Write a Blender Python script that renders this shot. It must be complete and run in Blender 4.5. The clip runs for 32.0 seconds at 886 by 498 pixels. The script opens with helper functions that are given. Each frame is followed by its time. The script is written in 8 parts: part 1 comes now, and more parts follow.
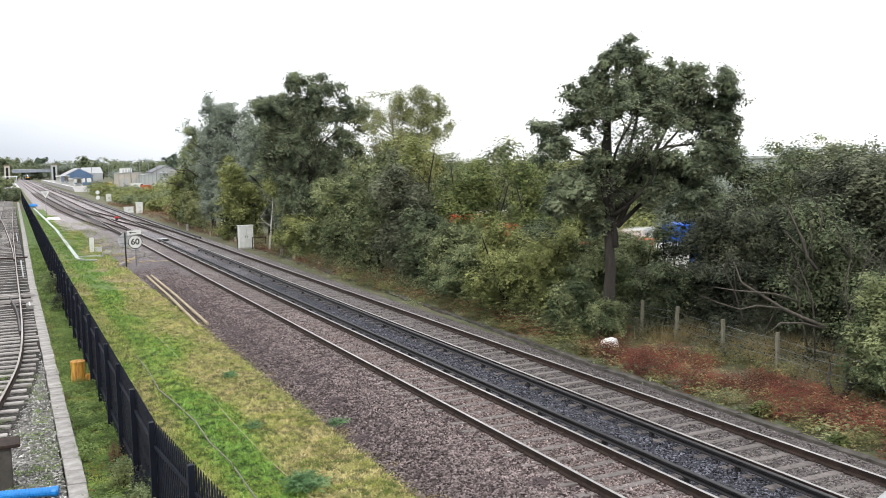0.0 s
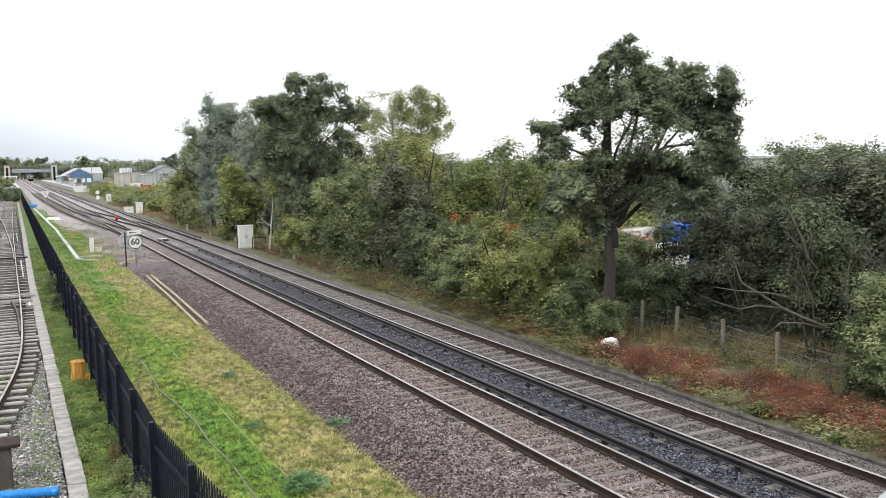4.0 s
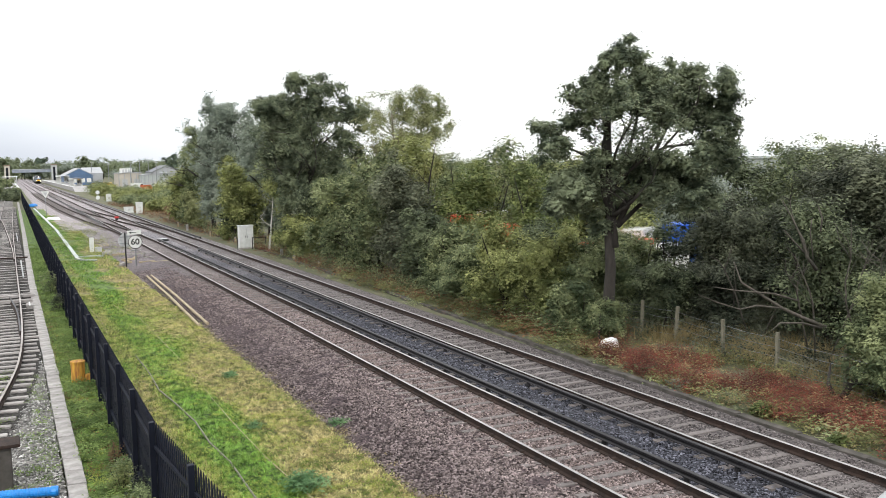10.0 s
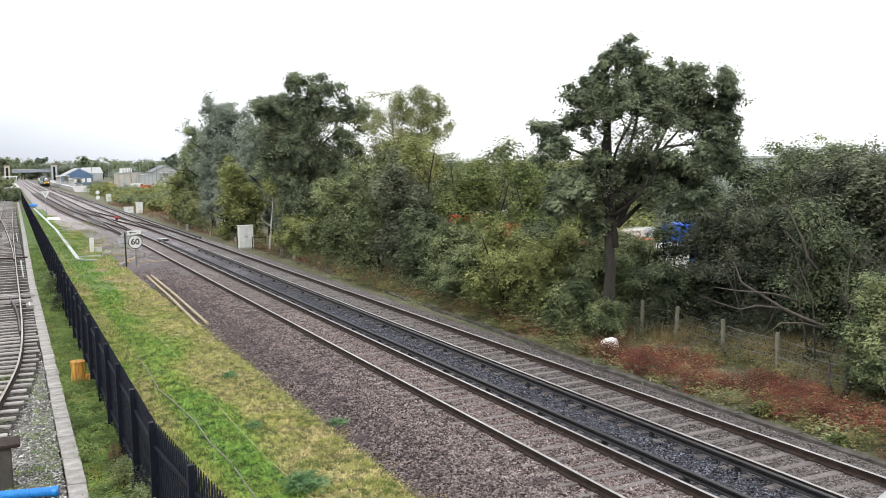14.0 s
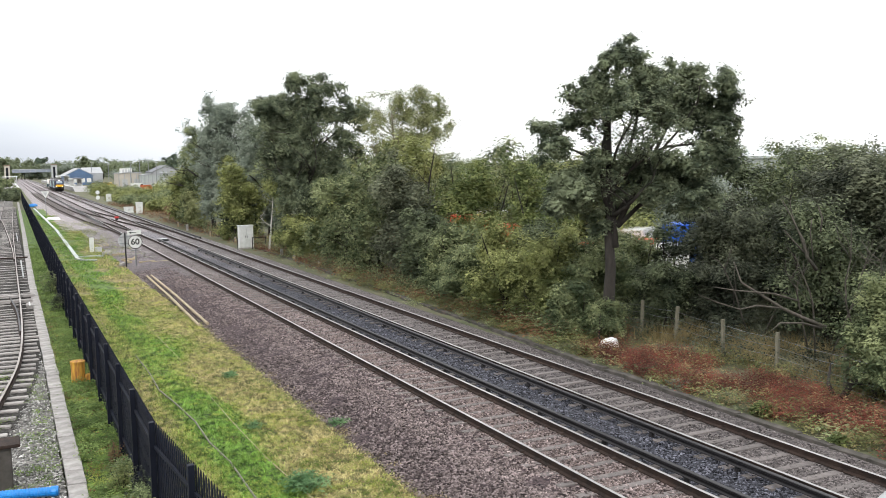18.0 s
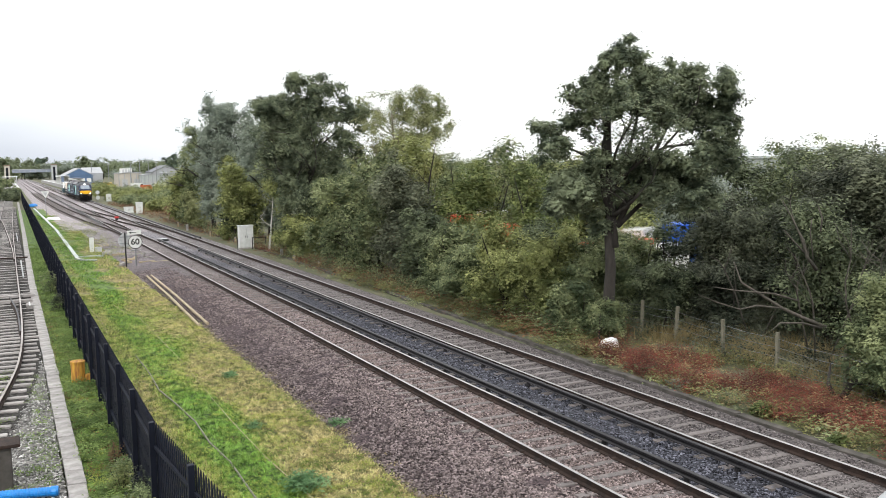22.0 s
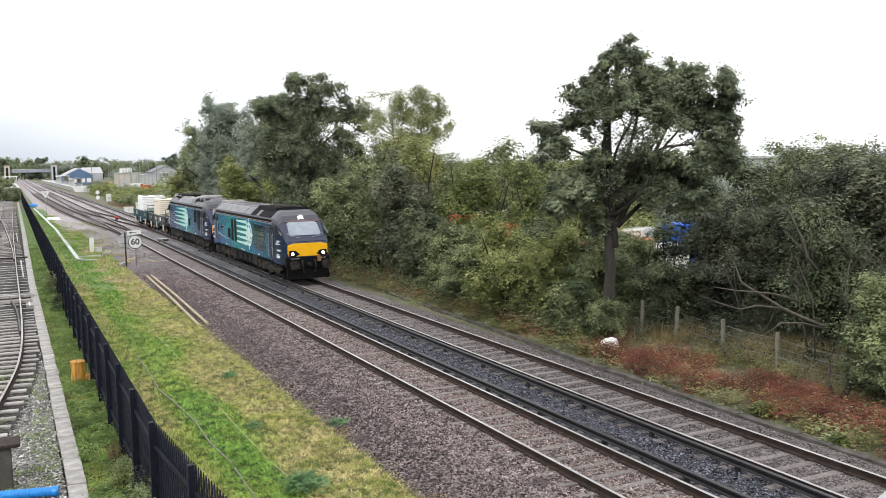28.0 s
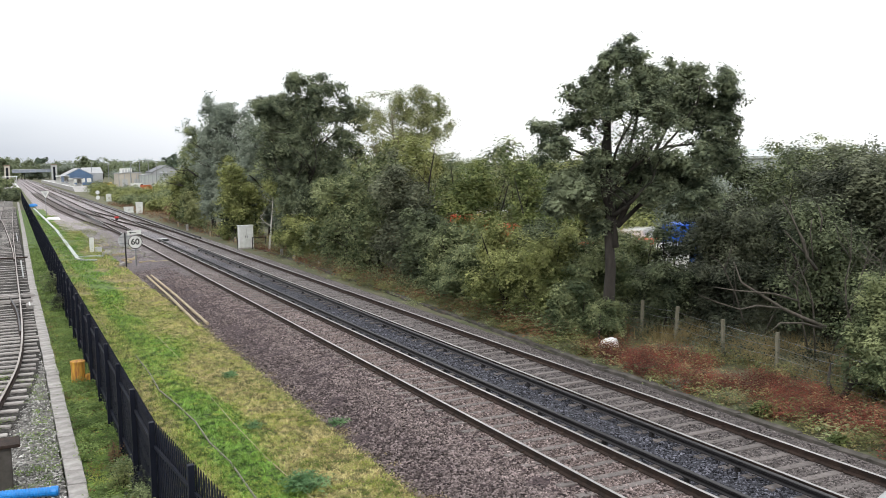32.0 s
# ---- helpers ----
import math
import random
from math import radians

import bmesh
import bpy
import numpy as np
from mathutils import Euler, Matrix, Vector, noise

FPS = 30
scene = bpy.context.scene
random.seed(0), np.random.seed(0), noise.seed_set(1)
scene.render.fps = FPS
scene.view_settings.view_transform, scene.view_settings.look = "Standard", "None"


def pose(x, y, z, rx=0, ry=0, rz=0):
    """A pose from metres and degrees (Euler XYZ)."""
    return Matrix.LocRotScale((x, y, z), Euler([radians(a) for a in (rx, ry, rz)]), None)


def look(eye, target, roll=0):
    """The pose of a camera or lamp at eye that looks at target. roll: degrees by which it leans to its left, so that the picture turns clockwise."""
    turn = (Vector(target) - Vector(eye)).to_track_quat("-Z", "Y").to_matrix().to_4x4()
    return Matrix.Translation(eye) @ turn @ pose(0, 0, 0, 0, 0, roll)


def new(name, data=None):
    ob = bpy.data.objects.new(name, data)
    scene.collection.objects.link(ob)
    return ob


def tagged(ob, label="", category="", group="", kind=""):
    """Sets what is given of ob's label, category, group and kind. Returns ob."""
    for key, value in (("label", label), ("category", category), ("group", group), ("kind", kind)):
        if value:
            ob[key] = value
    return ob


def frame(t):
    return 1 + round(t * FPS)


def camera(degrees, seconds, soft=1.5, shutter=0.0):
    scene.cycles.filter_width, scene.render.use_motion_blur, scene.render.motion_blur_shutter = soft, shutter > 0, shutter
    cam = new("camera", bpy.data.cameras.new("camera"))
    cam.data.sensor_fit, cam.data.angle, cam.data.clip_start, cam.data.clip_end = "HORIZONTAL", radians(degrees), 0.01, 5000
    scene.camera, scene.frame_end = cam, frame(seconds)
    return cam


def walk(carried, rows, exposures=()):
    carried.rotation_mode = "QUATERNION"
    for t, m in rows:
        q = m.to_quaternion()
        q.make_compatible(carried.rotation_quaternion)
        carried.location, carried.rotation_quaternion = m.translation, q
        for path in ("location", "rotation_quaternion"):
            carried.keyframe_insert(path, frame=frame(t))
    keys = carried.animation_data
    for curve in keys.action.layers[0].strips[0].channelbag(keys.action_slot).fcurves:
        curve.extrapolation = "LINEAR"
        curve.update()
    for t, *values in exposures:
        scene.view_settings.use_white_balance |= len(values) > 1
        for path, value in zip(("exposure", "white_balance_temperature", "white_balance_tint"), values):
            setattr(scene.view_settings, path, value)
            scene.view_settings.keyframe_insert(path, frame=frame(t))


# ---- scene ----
# Two running lines beside a wooded bank, with a siding behind a steel fence.
# x runs across the lines, y along them towards the station, z = 0 is the rail top.

# ---- camera ----
cam = camera(51.86, 32.0, soft=0.75, shutter=0.22)
EYE = (0.0, 0.0, 6.313)
YAW, PITCH = 0.4433, 0.0941
AIM = (EYE[0] + math.sin(YAW) * math.cos(PITCH), EYE[1] + math.cos(YAW) * math.cos(PITCH), EYE[2] - math.sin(PITCH))
walk(cam, [(0.0, look(EYE, AIM, -1.21)), (32.0, look(EYE, AIM, -1.21))], exposures=[(0.0, -0.13), (28.5, -0.13), (29.0, -0.24), (29.5, -0.30), (30.2, -0.42), (30.6, -0.64), (31.0, -0.81), (31.2, -0.84), (31.5, -0.58), (32.0, -0.30)])

# ---- light: a bright overcast sky ----
world = bpy.data.worlds.new("overcast_sky")
scene.world = world
world.use_nodes = True
wt = world.node_tree
wt.nodes.clear()
w_out = wt.nodes.new("ShaderNodeOutputWorld")
w_bg = wt.nodes.new("ShaderNodeBackground")
w_sky = wt.nodes.new("ShaderNodeTexSky")
w_sky.sky_type = "NISHITA"
w_sky.sun_disc = False
w_sky.sun_elevation = radians(38)
w_sky.sun_rotation = radians(150)
w_sky.air_density, w_sky.dust_density = 1.0, 2.0
w_gain = wt.nodes.new("ShaderNodeVectorMath")
w_gain.operation = "SCALE"
w_gain.inputs["Scale"].default_value = 0.10
w_map = wt.nodes.new("ShaderNodeMapping")
w_tc = wt.nodes.new("ShaderNodeTexCoord")
w_map.inputs["Scale"].default_value = (1.0, 1.0, 5.0)
w_noise = wt.nodes.new("ShaderNodeTexNoise")
w_noise.inputs["Scale"].default_value = 1.3
w_noise.inputs["Detail"].default_value = 5
w_ramp = wt.nodes.new("ShaderNodeValToRGB")
w_ramp.color_ramp.elements[0].position, w_ramp.color_ramp.elements[0].color = 0.36, (0.74, 0.77, 0.81, 1)
w_ramp.color_ramp.elements[1].position, w_ramp.color_ramp.elements[1].color = 0.56, (1.08, 1.08, 1.08, 1)
w_mix = wt.nodes.new("ShaderNodeMix")
w_mix.data_type = "RGBA"
w_mix.inputs["Factor"].default_value = 0.9
wt.links.new(w_tc.outputs["Generated"], w_map.inputs["Vector"])
wt.links.new(w_map.outputs["Vector"], w_noise.inputs["Vector"])
wt.links.new(w_noise.outputs["Fac"], w_ramp.inputs["Fac"])
wt.links.new(w_sky.outputs["Color"], w_gain.inputs[0])
wt.links.new(w_gain.outputs["Vector"], w_mix.inputs["A"])
w_hz = wt.nodes.new("ShaderNodeSeparateXYZ")
wt.links.new(w_tc.outputs["Generated"], w_hz.inputs["Vector"])
w_hr = wt.nodes.new("ShaderNodeMapRange")
w_hr.inputs["From Min"].default_value, w_hr.inputs["From Max"].default_value = -0.02, 0.21
w_hr.inputs["To Min"].default_value, w_hr.inputs["To Max"].default_value = 1.0, 0.0
wt.links.new(w_hz.outputs["Z"], w_hr.inputs["Value"])
w_tint = wt.nodes.new("ShaderNodeMix")
w_tint.data_type = "RGBA"
w_side = wt.nodes.new("ShaderNodeMapRange")
w_side.inputs["From Min"].default_value, w_side.inputs["From Max"].default_value = 0.0, 0.45
wt.links.new(w_hz.outputs["X"], w_side.inputs["Value"])
w_low = wt.nodes.new("ShaderNodeMix")
w_low.data_type = "RGBA"
w_low.inputs["A"].default_value, w_low.inputs["B"].default_value = (0.30, 0.335, 0.40, 1), (0.84, 0.85, 0.87, 1)
wt.links.new(w_side.outputs["Result"], w_low.inputs["Factor"])
wt.links.new(w_low.outputs["Result"], w_tint.inputs["B"])
wt.links.new(w_hr.outputs["Result"], w_tint.inputs["Factor"])
wt.links.new(w_ramp.outputs["Color"], w_tint.inputs["A"])
wt.links.new(w_tint.outputs["Result"], w_mix.inputs["B"])
w_sep = wt.nodes.new("ShaderNodeSeparateXYZ")
w_zen = wt.nodes.new("ShaderNodeMapRange")
w_zen.inputs["From Min"].default_value, w_zen.inputs["From Max"].default_value = 0.2, 1.0
w_zen.inputs["To Min"].default_value, w_zen.inputs["To Max"].default_value = 1.98, 2.5
wt.links.new(w_tc.outputs["Generated"], w_sep.inputs["Vector"])
wt.links.new(w_sep.outputs["Z"], w_zen.inputs["Value"])
wt.links.new(w_zen.outputs["Result"], w_bg.inputs["Strength"])
wt.links.new(w_mix.outputs["Result"], w_bg.inputs["Color"])
wt.links.new(w_bg.outputs["Background"], w_out.inputs["Surface"])

sun_data = bpy.data.lights.new("sun", "SUN")
sun_data.energy, sun_data.angle, sun_data.color = 1.35, radians(25), (1.0, 0.98, 0.955)
sun = new("sun", sun_data)
sun.matrix_world = look((-30, -40, 56), (10, 20, 0))

# ---- materials ----
MATS = {}


def mat(name, color, rough=0.7, metal=0.0, color2=None, scale=6.0, bump=0.0, bscale=40.0, per=0.0, emit=0.0, stretch=(1, 1, 1), spec=0.5):
    """A surface with two scales of colour variation, fine relief and an optional shift from piece to piece."""
    if name in MATS:
        return MATS[name]
    m = bpy.data.materials.new(name)
    m.use_nodes = True
    nt = m.node_tree
    b = nt.nodes["Principled BSDF"]
    b.inputs["Roughness"].default_value, b.inputs["Metallic"].default_value = rough, metal
    b.inputs["Specular IOR Level"].default_value = spec
    c2 = color2 or tuple(c * 0.72 for c in color)
    tc = nt.nodes.new("ShaderNodeTexCoord")
    mp = nt.nodes.new("ShaderNodeMapping")
    mp.inputs["Scale"].default_value = stretch
    nt.links.new(tc.outputs["Object"], mp.inputs["Vector"])
    n1 = nt.nodes.new("ShaderNodeTexNoise")
    n1.inputs["Scale"].default_value, n1.inputs["Detail"].default_value = scale, 6
    n1.inputs["Roughness"].default_value = 0.65
    nt.links.new(mp.outputs["Vector"], n1.inputs["Vector"])
    rp = nt.nodes.new("ShaderNodeValToRGB")
    rp.color_ramp.elements[0].position, rp.color_ramp.elements[1].position = 0.33, 0.67
    rp.color_ramp.elements[0].color, rp.color_ramp.elements[1].color = (*c2, 1), (*color, 1)
    nt.links.new(n1.outputs["Fac"], rp.inputs["Fac"])
    col = rp.outputs["Color"]
    if per:
        oi = nt.nodes.new("ShaderNodeObjectInfo")
        ge = nt.nodes.new("ShaderNodeNewGeometry")
        ad = nt.nodes.new("ShaderNodeMath")
        ad.operation = "ADD"
        nt.links.new(oi.outputs["Random"], ad.inputs[0])
        nt.links.new(ge.outputs["Random Per Island"], ad.inputs[1])
        mr = nt.nodes.new("ShaderNodeMapRange")
        mr.inputs["From Max"].default_value = 2.0 if per > 0 else 1.0
        mr.inputs["To Min"].default_value, mr.inputs["To Max"].default_value = 1 - abs(per), 1 + abs(per)
        nt.links.new(ad.outputs[0] if per > 0 else ge.outputs["Random Per Island"], mr.inputs["Value"])
        hs = nt.nodes.new("ShaderNodeHueSaturation")
        nt.links.new(mr.outputs["Result"], hs.inputs["Value"])
        nt.links.new(col, hs.inputs["Color"])
        col = hs.outputs["Color"]
    nt.links.new(col, b.inputs["Base Color"])
    if bump:
        n2 = nt.nodes.new("ShaderNodeTexNoise")
        n2.inputs["Scale"].default_value, n2.inputs["Detail"].default_value = bscale, 4
        nt.links.new(mp.outputs["Vector"], n2.inputs["Vector"])
        bp = nt.nodes.new("ShaderNodeBump")
        bp.inputs["Strength"].default_value, bp.inputs["Distance"].default_value = bump, 0.02
        nt.links.new(n2.outputs["Fac"], bp.inputs["Height"])
        nt.links.new(bp.outputs["Normal"], b.inputs["Normal"])
    if emit:
        b.inputs["Emission Color"].default_value = (*color, 1)
        b.inputs["Emission Strength"].default_value = emit
    MATS[name] = m
    return m


def leaf_mat(name, color, color2, trans=0.35):
    """Foliage: a mix of two greens from leaf to leaf and over the crown, partly see-through."""
    if name in MATS:
        return MATS[name]
    m = bpy.data.materials.new(name)
    m.use_nodes = True
    nt = m.node_tree
    b = nt.nodes["Principled BSDF"]
    b.inputs["Roughness"].default_value = 0.65
    b.inputs["Specular IOR Level"].default_value = 0.12
    ge = nt.nodes.new("ShaderNodeNewGeometry")
    tc = nt.nodes.new("ShaderNodeTexCoord")
    n1 = nt.nodes.new("ShaderNodeTexNoise")
    n1.inputs["Scale"].default_value, n1.inputs["Detail"].default_value = 0.7, 1
    nt.links.new(tc.outputs["Object"], n1.inputs["Vector"])
    n2 = nt.nodes.new("ShaderNodeTexNoise")
    n2.inputs["Scale"].default_value, n2.inputs["Detail"].default_value = 2.4, 1
    nt.links.new(tc.outputs["Object"], n2.inputs["Vector"])
    a = nt.nodes.new("ShaderNodeMath")
    a.operation = "MULTIPLY_ADD"
    a.inputs[1].default_value, a.inputs[2].default_value = 0.22, -0.33
    nt.links.new(ge.outputs["Random Per Island"], a.inputs[0])
    w = nt.nodes.new("ShaderNodeMath")
    w.operation = "MULTIPLY_ADD"
    w.inputs[1].default_value = 0.85
    nt.links.new(n2.outputs["Fac"], w.inputs[0])
    nt.links.new(a.outputs[0], w.inputs[2])
    s = nt.nodes.new("ShaderNodeMath")
    s.operation = "MULTIPLY_ADD"
    s.inputs[1].default_value = 0.9
    nt.links.new(n1.outputs["Fac"], s.inputs[0])
    nt.links.new(w.outputs[0], s.inputs[2])
    rp = nt.nodes.new("ShaderNodeValToRGB")
    rp.color_ramp.elements[0].position, rp.color_ramp.elements[1].position = 0.47, 0.92
    rp.color_ramp.elements[0].color, rp.color_ramp.elements[1].color = (*color, 1), (*color2, 1)
    nt.links.new(s.outputs[0], rp.inputs["Fac"])
    nt.links.new(rp.outputs["Color"], b.inputs["Base Color"])
    tr = nt.nodes.new("ShaderNodeBsdfTranslucent")
    nt.links.new(rp.outputs["Color"], tr.inputs["Color"])
    mx = nt.nodes.new("ShaderNodeMixShader")
    mx.inputs["Fac"].default_value = trans
    nt.links.new(b.outputs["BSDF"], mx.inputs[1])
    nt.links.new(tr.outputs["BSDF"], mx.inputs[2])
    nt.links.new(mx.outputs["Shader"], nt.nodes["Material Output"].inputs["Surface"])
    MATS[name] = m
    return m


def stone_mat(name, c_lo, c_hi, vscale=16.0, depth=0.05, tint=None, tscale=0.15, far=None):
    """A bed of broken stone: cells of differing grey with deep joints."""
    if name in MATS:
        return MATS[name]
    m = bpy.data.materials.new(name)
    m.use_nodes = True
    nt = m.node_tree
    b = nt.nodes["Principled BSDF"]
    b.inputs["Roughness"].default_value = 0.9
    b.inputs["Specular IOR Level"].default_value = 0.2
    tc = nt.nodes.new("ShaderNodeTexCoord")
    vo = nt.nodes.new("ShaderNodeTexVoronoi")
    vo.inputs["Scale"].default_value = vscale
    nt.links.new(tc.outputs["Object"], vo.inputs["Vector"])
    sp = nt.nodes.new("ShaderNodeSeparateColor")
    nt.links.new(vo.outputs["Color"], sp.inputs["Color"])
    rp = nt.nodes.new("ShaderNodeValToRGB")
    rp.color_ramp.elements[0].color, rp.color_ramp.elements[1].color = (*c_lo, 1), (*c_hi, 1)
    nt.links.new(sp.outputs[0], rp.inputs["Fac"])
    n1 = nt.nodes.new("ShaderNodeTexNoise")
    n1.inputs["Scale"].default_value, n1.inputs["Detail"].default_value = tscale, 6
    nt.links.new(tc.outputs["Object"], n1.inputs["Vector"])
    mx = nt.nodes.new("ShaderNodeMix")
    mx.data_type, mx.blend_type = "RGBA", "MULTIPLY"
    mx.inputs["Factor"].default_value = 1.0
    r2 = nt.nodes.new("ShaderNodeValToRGB")
    r2.color_ramp.elements[0].position, r2.color_ramp.elements[1].position = 0.3, 0.7
    r2.color_ramp.elements[0].color = (*(tint or (0.7, 0.7, 0.72)), 1)
    r2.color_ramp.elements[1].color = (1.1, 1.08, 1.06, 1)
    nt.links.new(n1.outputs["Fac"], r2.inputs["Fac"])
    col = rp.outputs["Color"]
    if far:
        # lighter, greyer stone further along the line, distance haze included in the colour
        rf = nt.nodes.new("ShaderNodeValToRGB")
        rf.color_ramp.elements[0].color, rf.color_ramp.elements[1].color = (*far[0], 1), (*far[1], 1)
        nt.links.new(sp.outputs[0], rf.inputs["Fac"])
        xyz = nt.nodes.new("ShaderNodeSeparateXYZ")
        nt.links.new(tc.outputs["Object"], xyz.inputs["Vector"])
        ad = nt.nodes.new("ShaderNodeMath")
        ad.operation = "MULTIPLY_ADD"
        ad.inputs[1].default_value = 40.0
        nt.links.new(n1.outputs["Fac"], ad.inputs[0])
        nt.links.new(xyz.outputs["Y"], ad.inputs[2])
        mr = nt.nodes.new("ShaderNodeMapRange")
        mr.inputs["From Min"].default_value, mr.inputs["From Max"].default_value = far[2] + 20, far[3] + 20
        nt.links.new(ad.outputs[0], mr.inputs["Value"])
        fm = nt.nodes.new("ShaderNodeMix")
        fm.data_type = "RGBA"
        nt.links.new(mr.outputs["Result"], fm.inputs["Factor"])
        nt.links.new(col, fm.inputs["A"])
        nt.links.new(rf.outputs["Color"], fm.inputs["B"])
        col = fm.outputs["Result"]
    nt.links.new(col, mx.inputs["A"])
    nt.links.new(r2.outputs["Color"], mx.inputs["B"])
    nt.links.new(mx.outputs["Result"], b.inputs["Base Color"])
    bp = nt.nodes.new("ShaderNodeBump")
    bp.invert = True
    bp.inputs["Strength"].default_value, bp.inputs["Distance"].default_value = 1.0, depth
    nt.links.new(vo.outputs["Distance"], bp.inputs["Height"])
    nt.links.new(bp.outputs["Normal"], b.inputs["Normal"])
    MATS[name] = m
    return m


# ---- mesh helpers ----
def part(name, bm, material, parent=None, label="", smooth=False):
    """Links a bmesh as one mesh object, under a thing or part."""
    me = bpy.data.meshes.new(name)
    if smooth:
        for f in bm.faces:
            f.smooth = True
    bm.to_mesh(me)
    bm.free()
    me.materials.append(material)
    ob = new(name, me)
    if parent:
        ob.parent = parent
    if label:
        tagged(ob, label)
    return ob


def put(name, data, parent, m):
    """One more object on a shared mesh."""
    ob = new(name, data)
    ob.parent = parent
    ob.matrix_basis = m
    return ob


def thing(name, label, category, at=(0, 0, 0), group="", kind="", rz=0.0):
    ob = new(name)
    ob.matrix_basis = pose(*at, 0, 0, rz)
    return tagged(ob, label, category, group, kind)


def box(bm, x0, x1, y0, y1, z0, z1, bevel=0.0, m=None):
    r = bmesh.ops.create_cube(bm, size=1.0)
    vs = r["verts"]
    bmesh.ops.transform(bm, matrix=Matrix.Translation(((x0 + x1) / 2, (y0 + y1) / 2, (z0 + z1) / 2)) @ Matrix.Diagonal((abs(x1 - x0), abs(y1 - y0), abs(z1 - z0), 1)), verts=vs)
    if m is not None:
        bmesh.ops.transform(bm, matrix=m, verts=vs)
    if bevel:
        es = list({e for v in vs for e in v.link_edges})
        bmesh.ops.bevel(bm, geom=es, offset=bevel, segments=2, affect="EDGES", clamp_overlap=True)
    return bm


def boxbm(*a, **k):
    return box(bmesh.new(), *a, **k)


def cyl(bm, p0, p1, r0, r1=None, n=12):
    """A rod or cone from p0 to p1."""
    p0, p1 = Vector(p0), Vector(p1)
    d = p1 - p0
    m = Matrix.Translation((p0 + p1) / 2) @ d.to_track_quat("Z", "Y").to_matrix().to_4x4()
    bmesh.ops.create_cone(bm, cap_ends=True, segments=n, radius1=r0, radius2=r0 if r1 is None else r1, depth=d.length, matrix=m)
    return bm


def tube(bm, pts, radii, n=6):
    """A bent tube through pts."""
    rings = []
    pts = [Vector(p) for p in pts]
    side = None
    for i, p in enumerate(pts):
        d = (pts[min(i + 1, len(pts) - 1)] - pts[max(i - 1, 0)]).normalized()
        side = (side - d * side.dot(d)).normalized() if side is not None else d.orthogonal().normalized()
        other = d.cross(side)
        r = radii[i] if isinstance(radii, (list, tuple)) else radii
        rings.append([bm.verts.new(p + side * (math.cos(a) * r) + other * (math.sin(a) * r)) for a in (2 * math.pi * k / n for k in range(n))])
    for a, b in zip(rings, rings[1:]):
        for k in range(n):
            bm.faces.new((a[k], a[(k + 1) % n], b[(k + 1) % n], b[k]))
    bm.faces.new(rings[0][::-1])
    bm.faces.new(rings[-1])
    return bm


def prism(bm, outline, x0, x1, axis="x"):
    """An outline swept along an axis: (y, z) along x, (x, z) along y, (x, y) along z."""
    def v(c, t):
        return {"x": (t, c[0], c[1]), "y": (c[0], t, c[1]), "z": (c[0], c[1], t)}[axis]
    a = [bm.verts.new(v(c, x0)) for c in outline]
    b = [bm.verts.new(v(c, x1)) for c in outline]
    n = len(outline)
    fs = [bm.faces.new(a), bm.faces.new(b[::-1])]
    for i in range(n):
        fs.append(bm.faces.new((a[i], b[i], b[(i + 1) % n], a[(i + 1) % n])))
    bmesh.ops.recalc_face_normals(bm, faces=fs)
    return bm


def loft(bm, sections, close=True, caps=True):
    """Skin through sections that hold the same number of points."""
    rings = [[bm.verts.new(p) for p in s] for s in sections]
    n = len(rings[0])
    fs = []
    for a, b in zip(rings, rings[1:]):
        for i in range(n if close else n - 1):
            fs.append(bm.faces.new((a[i], a[(i + 1) % n], b[(i + 1) % n], b[i])))
    if caps:
        fs += [bm.faces.new(rings[0][::-1]), bm.faces.new(rings[-1])]
    bmesh.ops.recalc_face_normals(bm, faces=fs)
    return bm


def arrays(name, verts, faces, material, parent=None, smooth=False):
    """A mesh object from numpy arrays of points and equal-sided faces."""
    me = bpy.data.meshes.new(name)
    verts, faces = np.asarray(verts, np.float32), np.asarray(faces, np.int32)
    k = faces.shape[1]
    me.vertices.add(len(verts))
    me.vertices.foreach_set("co", verts.ravel())
    me.loops.add(faces.size)
    me.loops.foreach_set("vertex_index", faces.ravel())
    me.polygons.add(len(faces))
    me.polygons.foreach_set("loop_start", np.arange(0, faces.size, k, dtype=np.int32))
    me.polygons.foreach_set("loop_total", np.full(len(faces), k, np.int32))
    me.update(calc_edges=True)
    me.validate()
    me.materials.append(material)
    ob = new(name, me)
    if parent:
        ob.parent = parent
    return ob


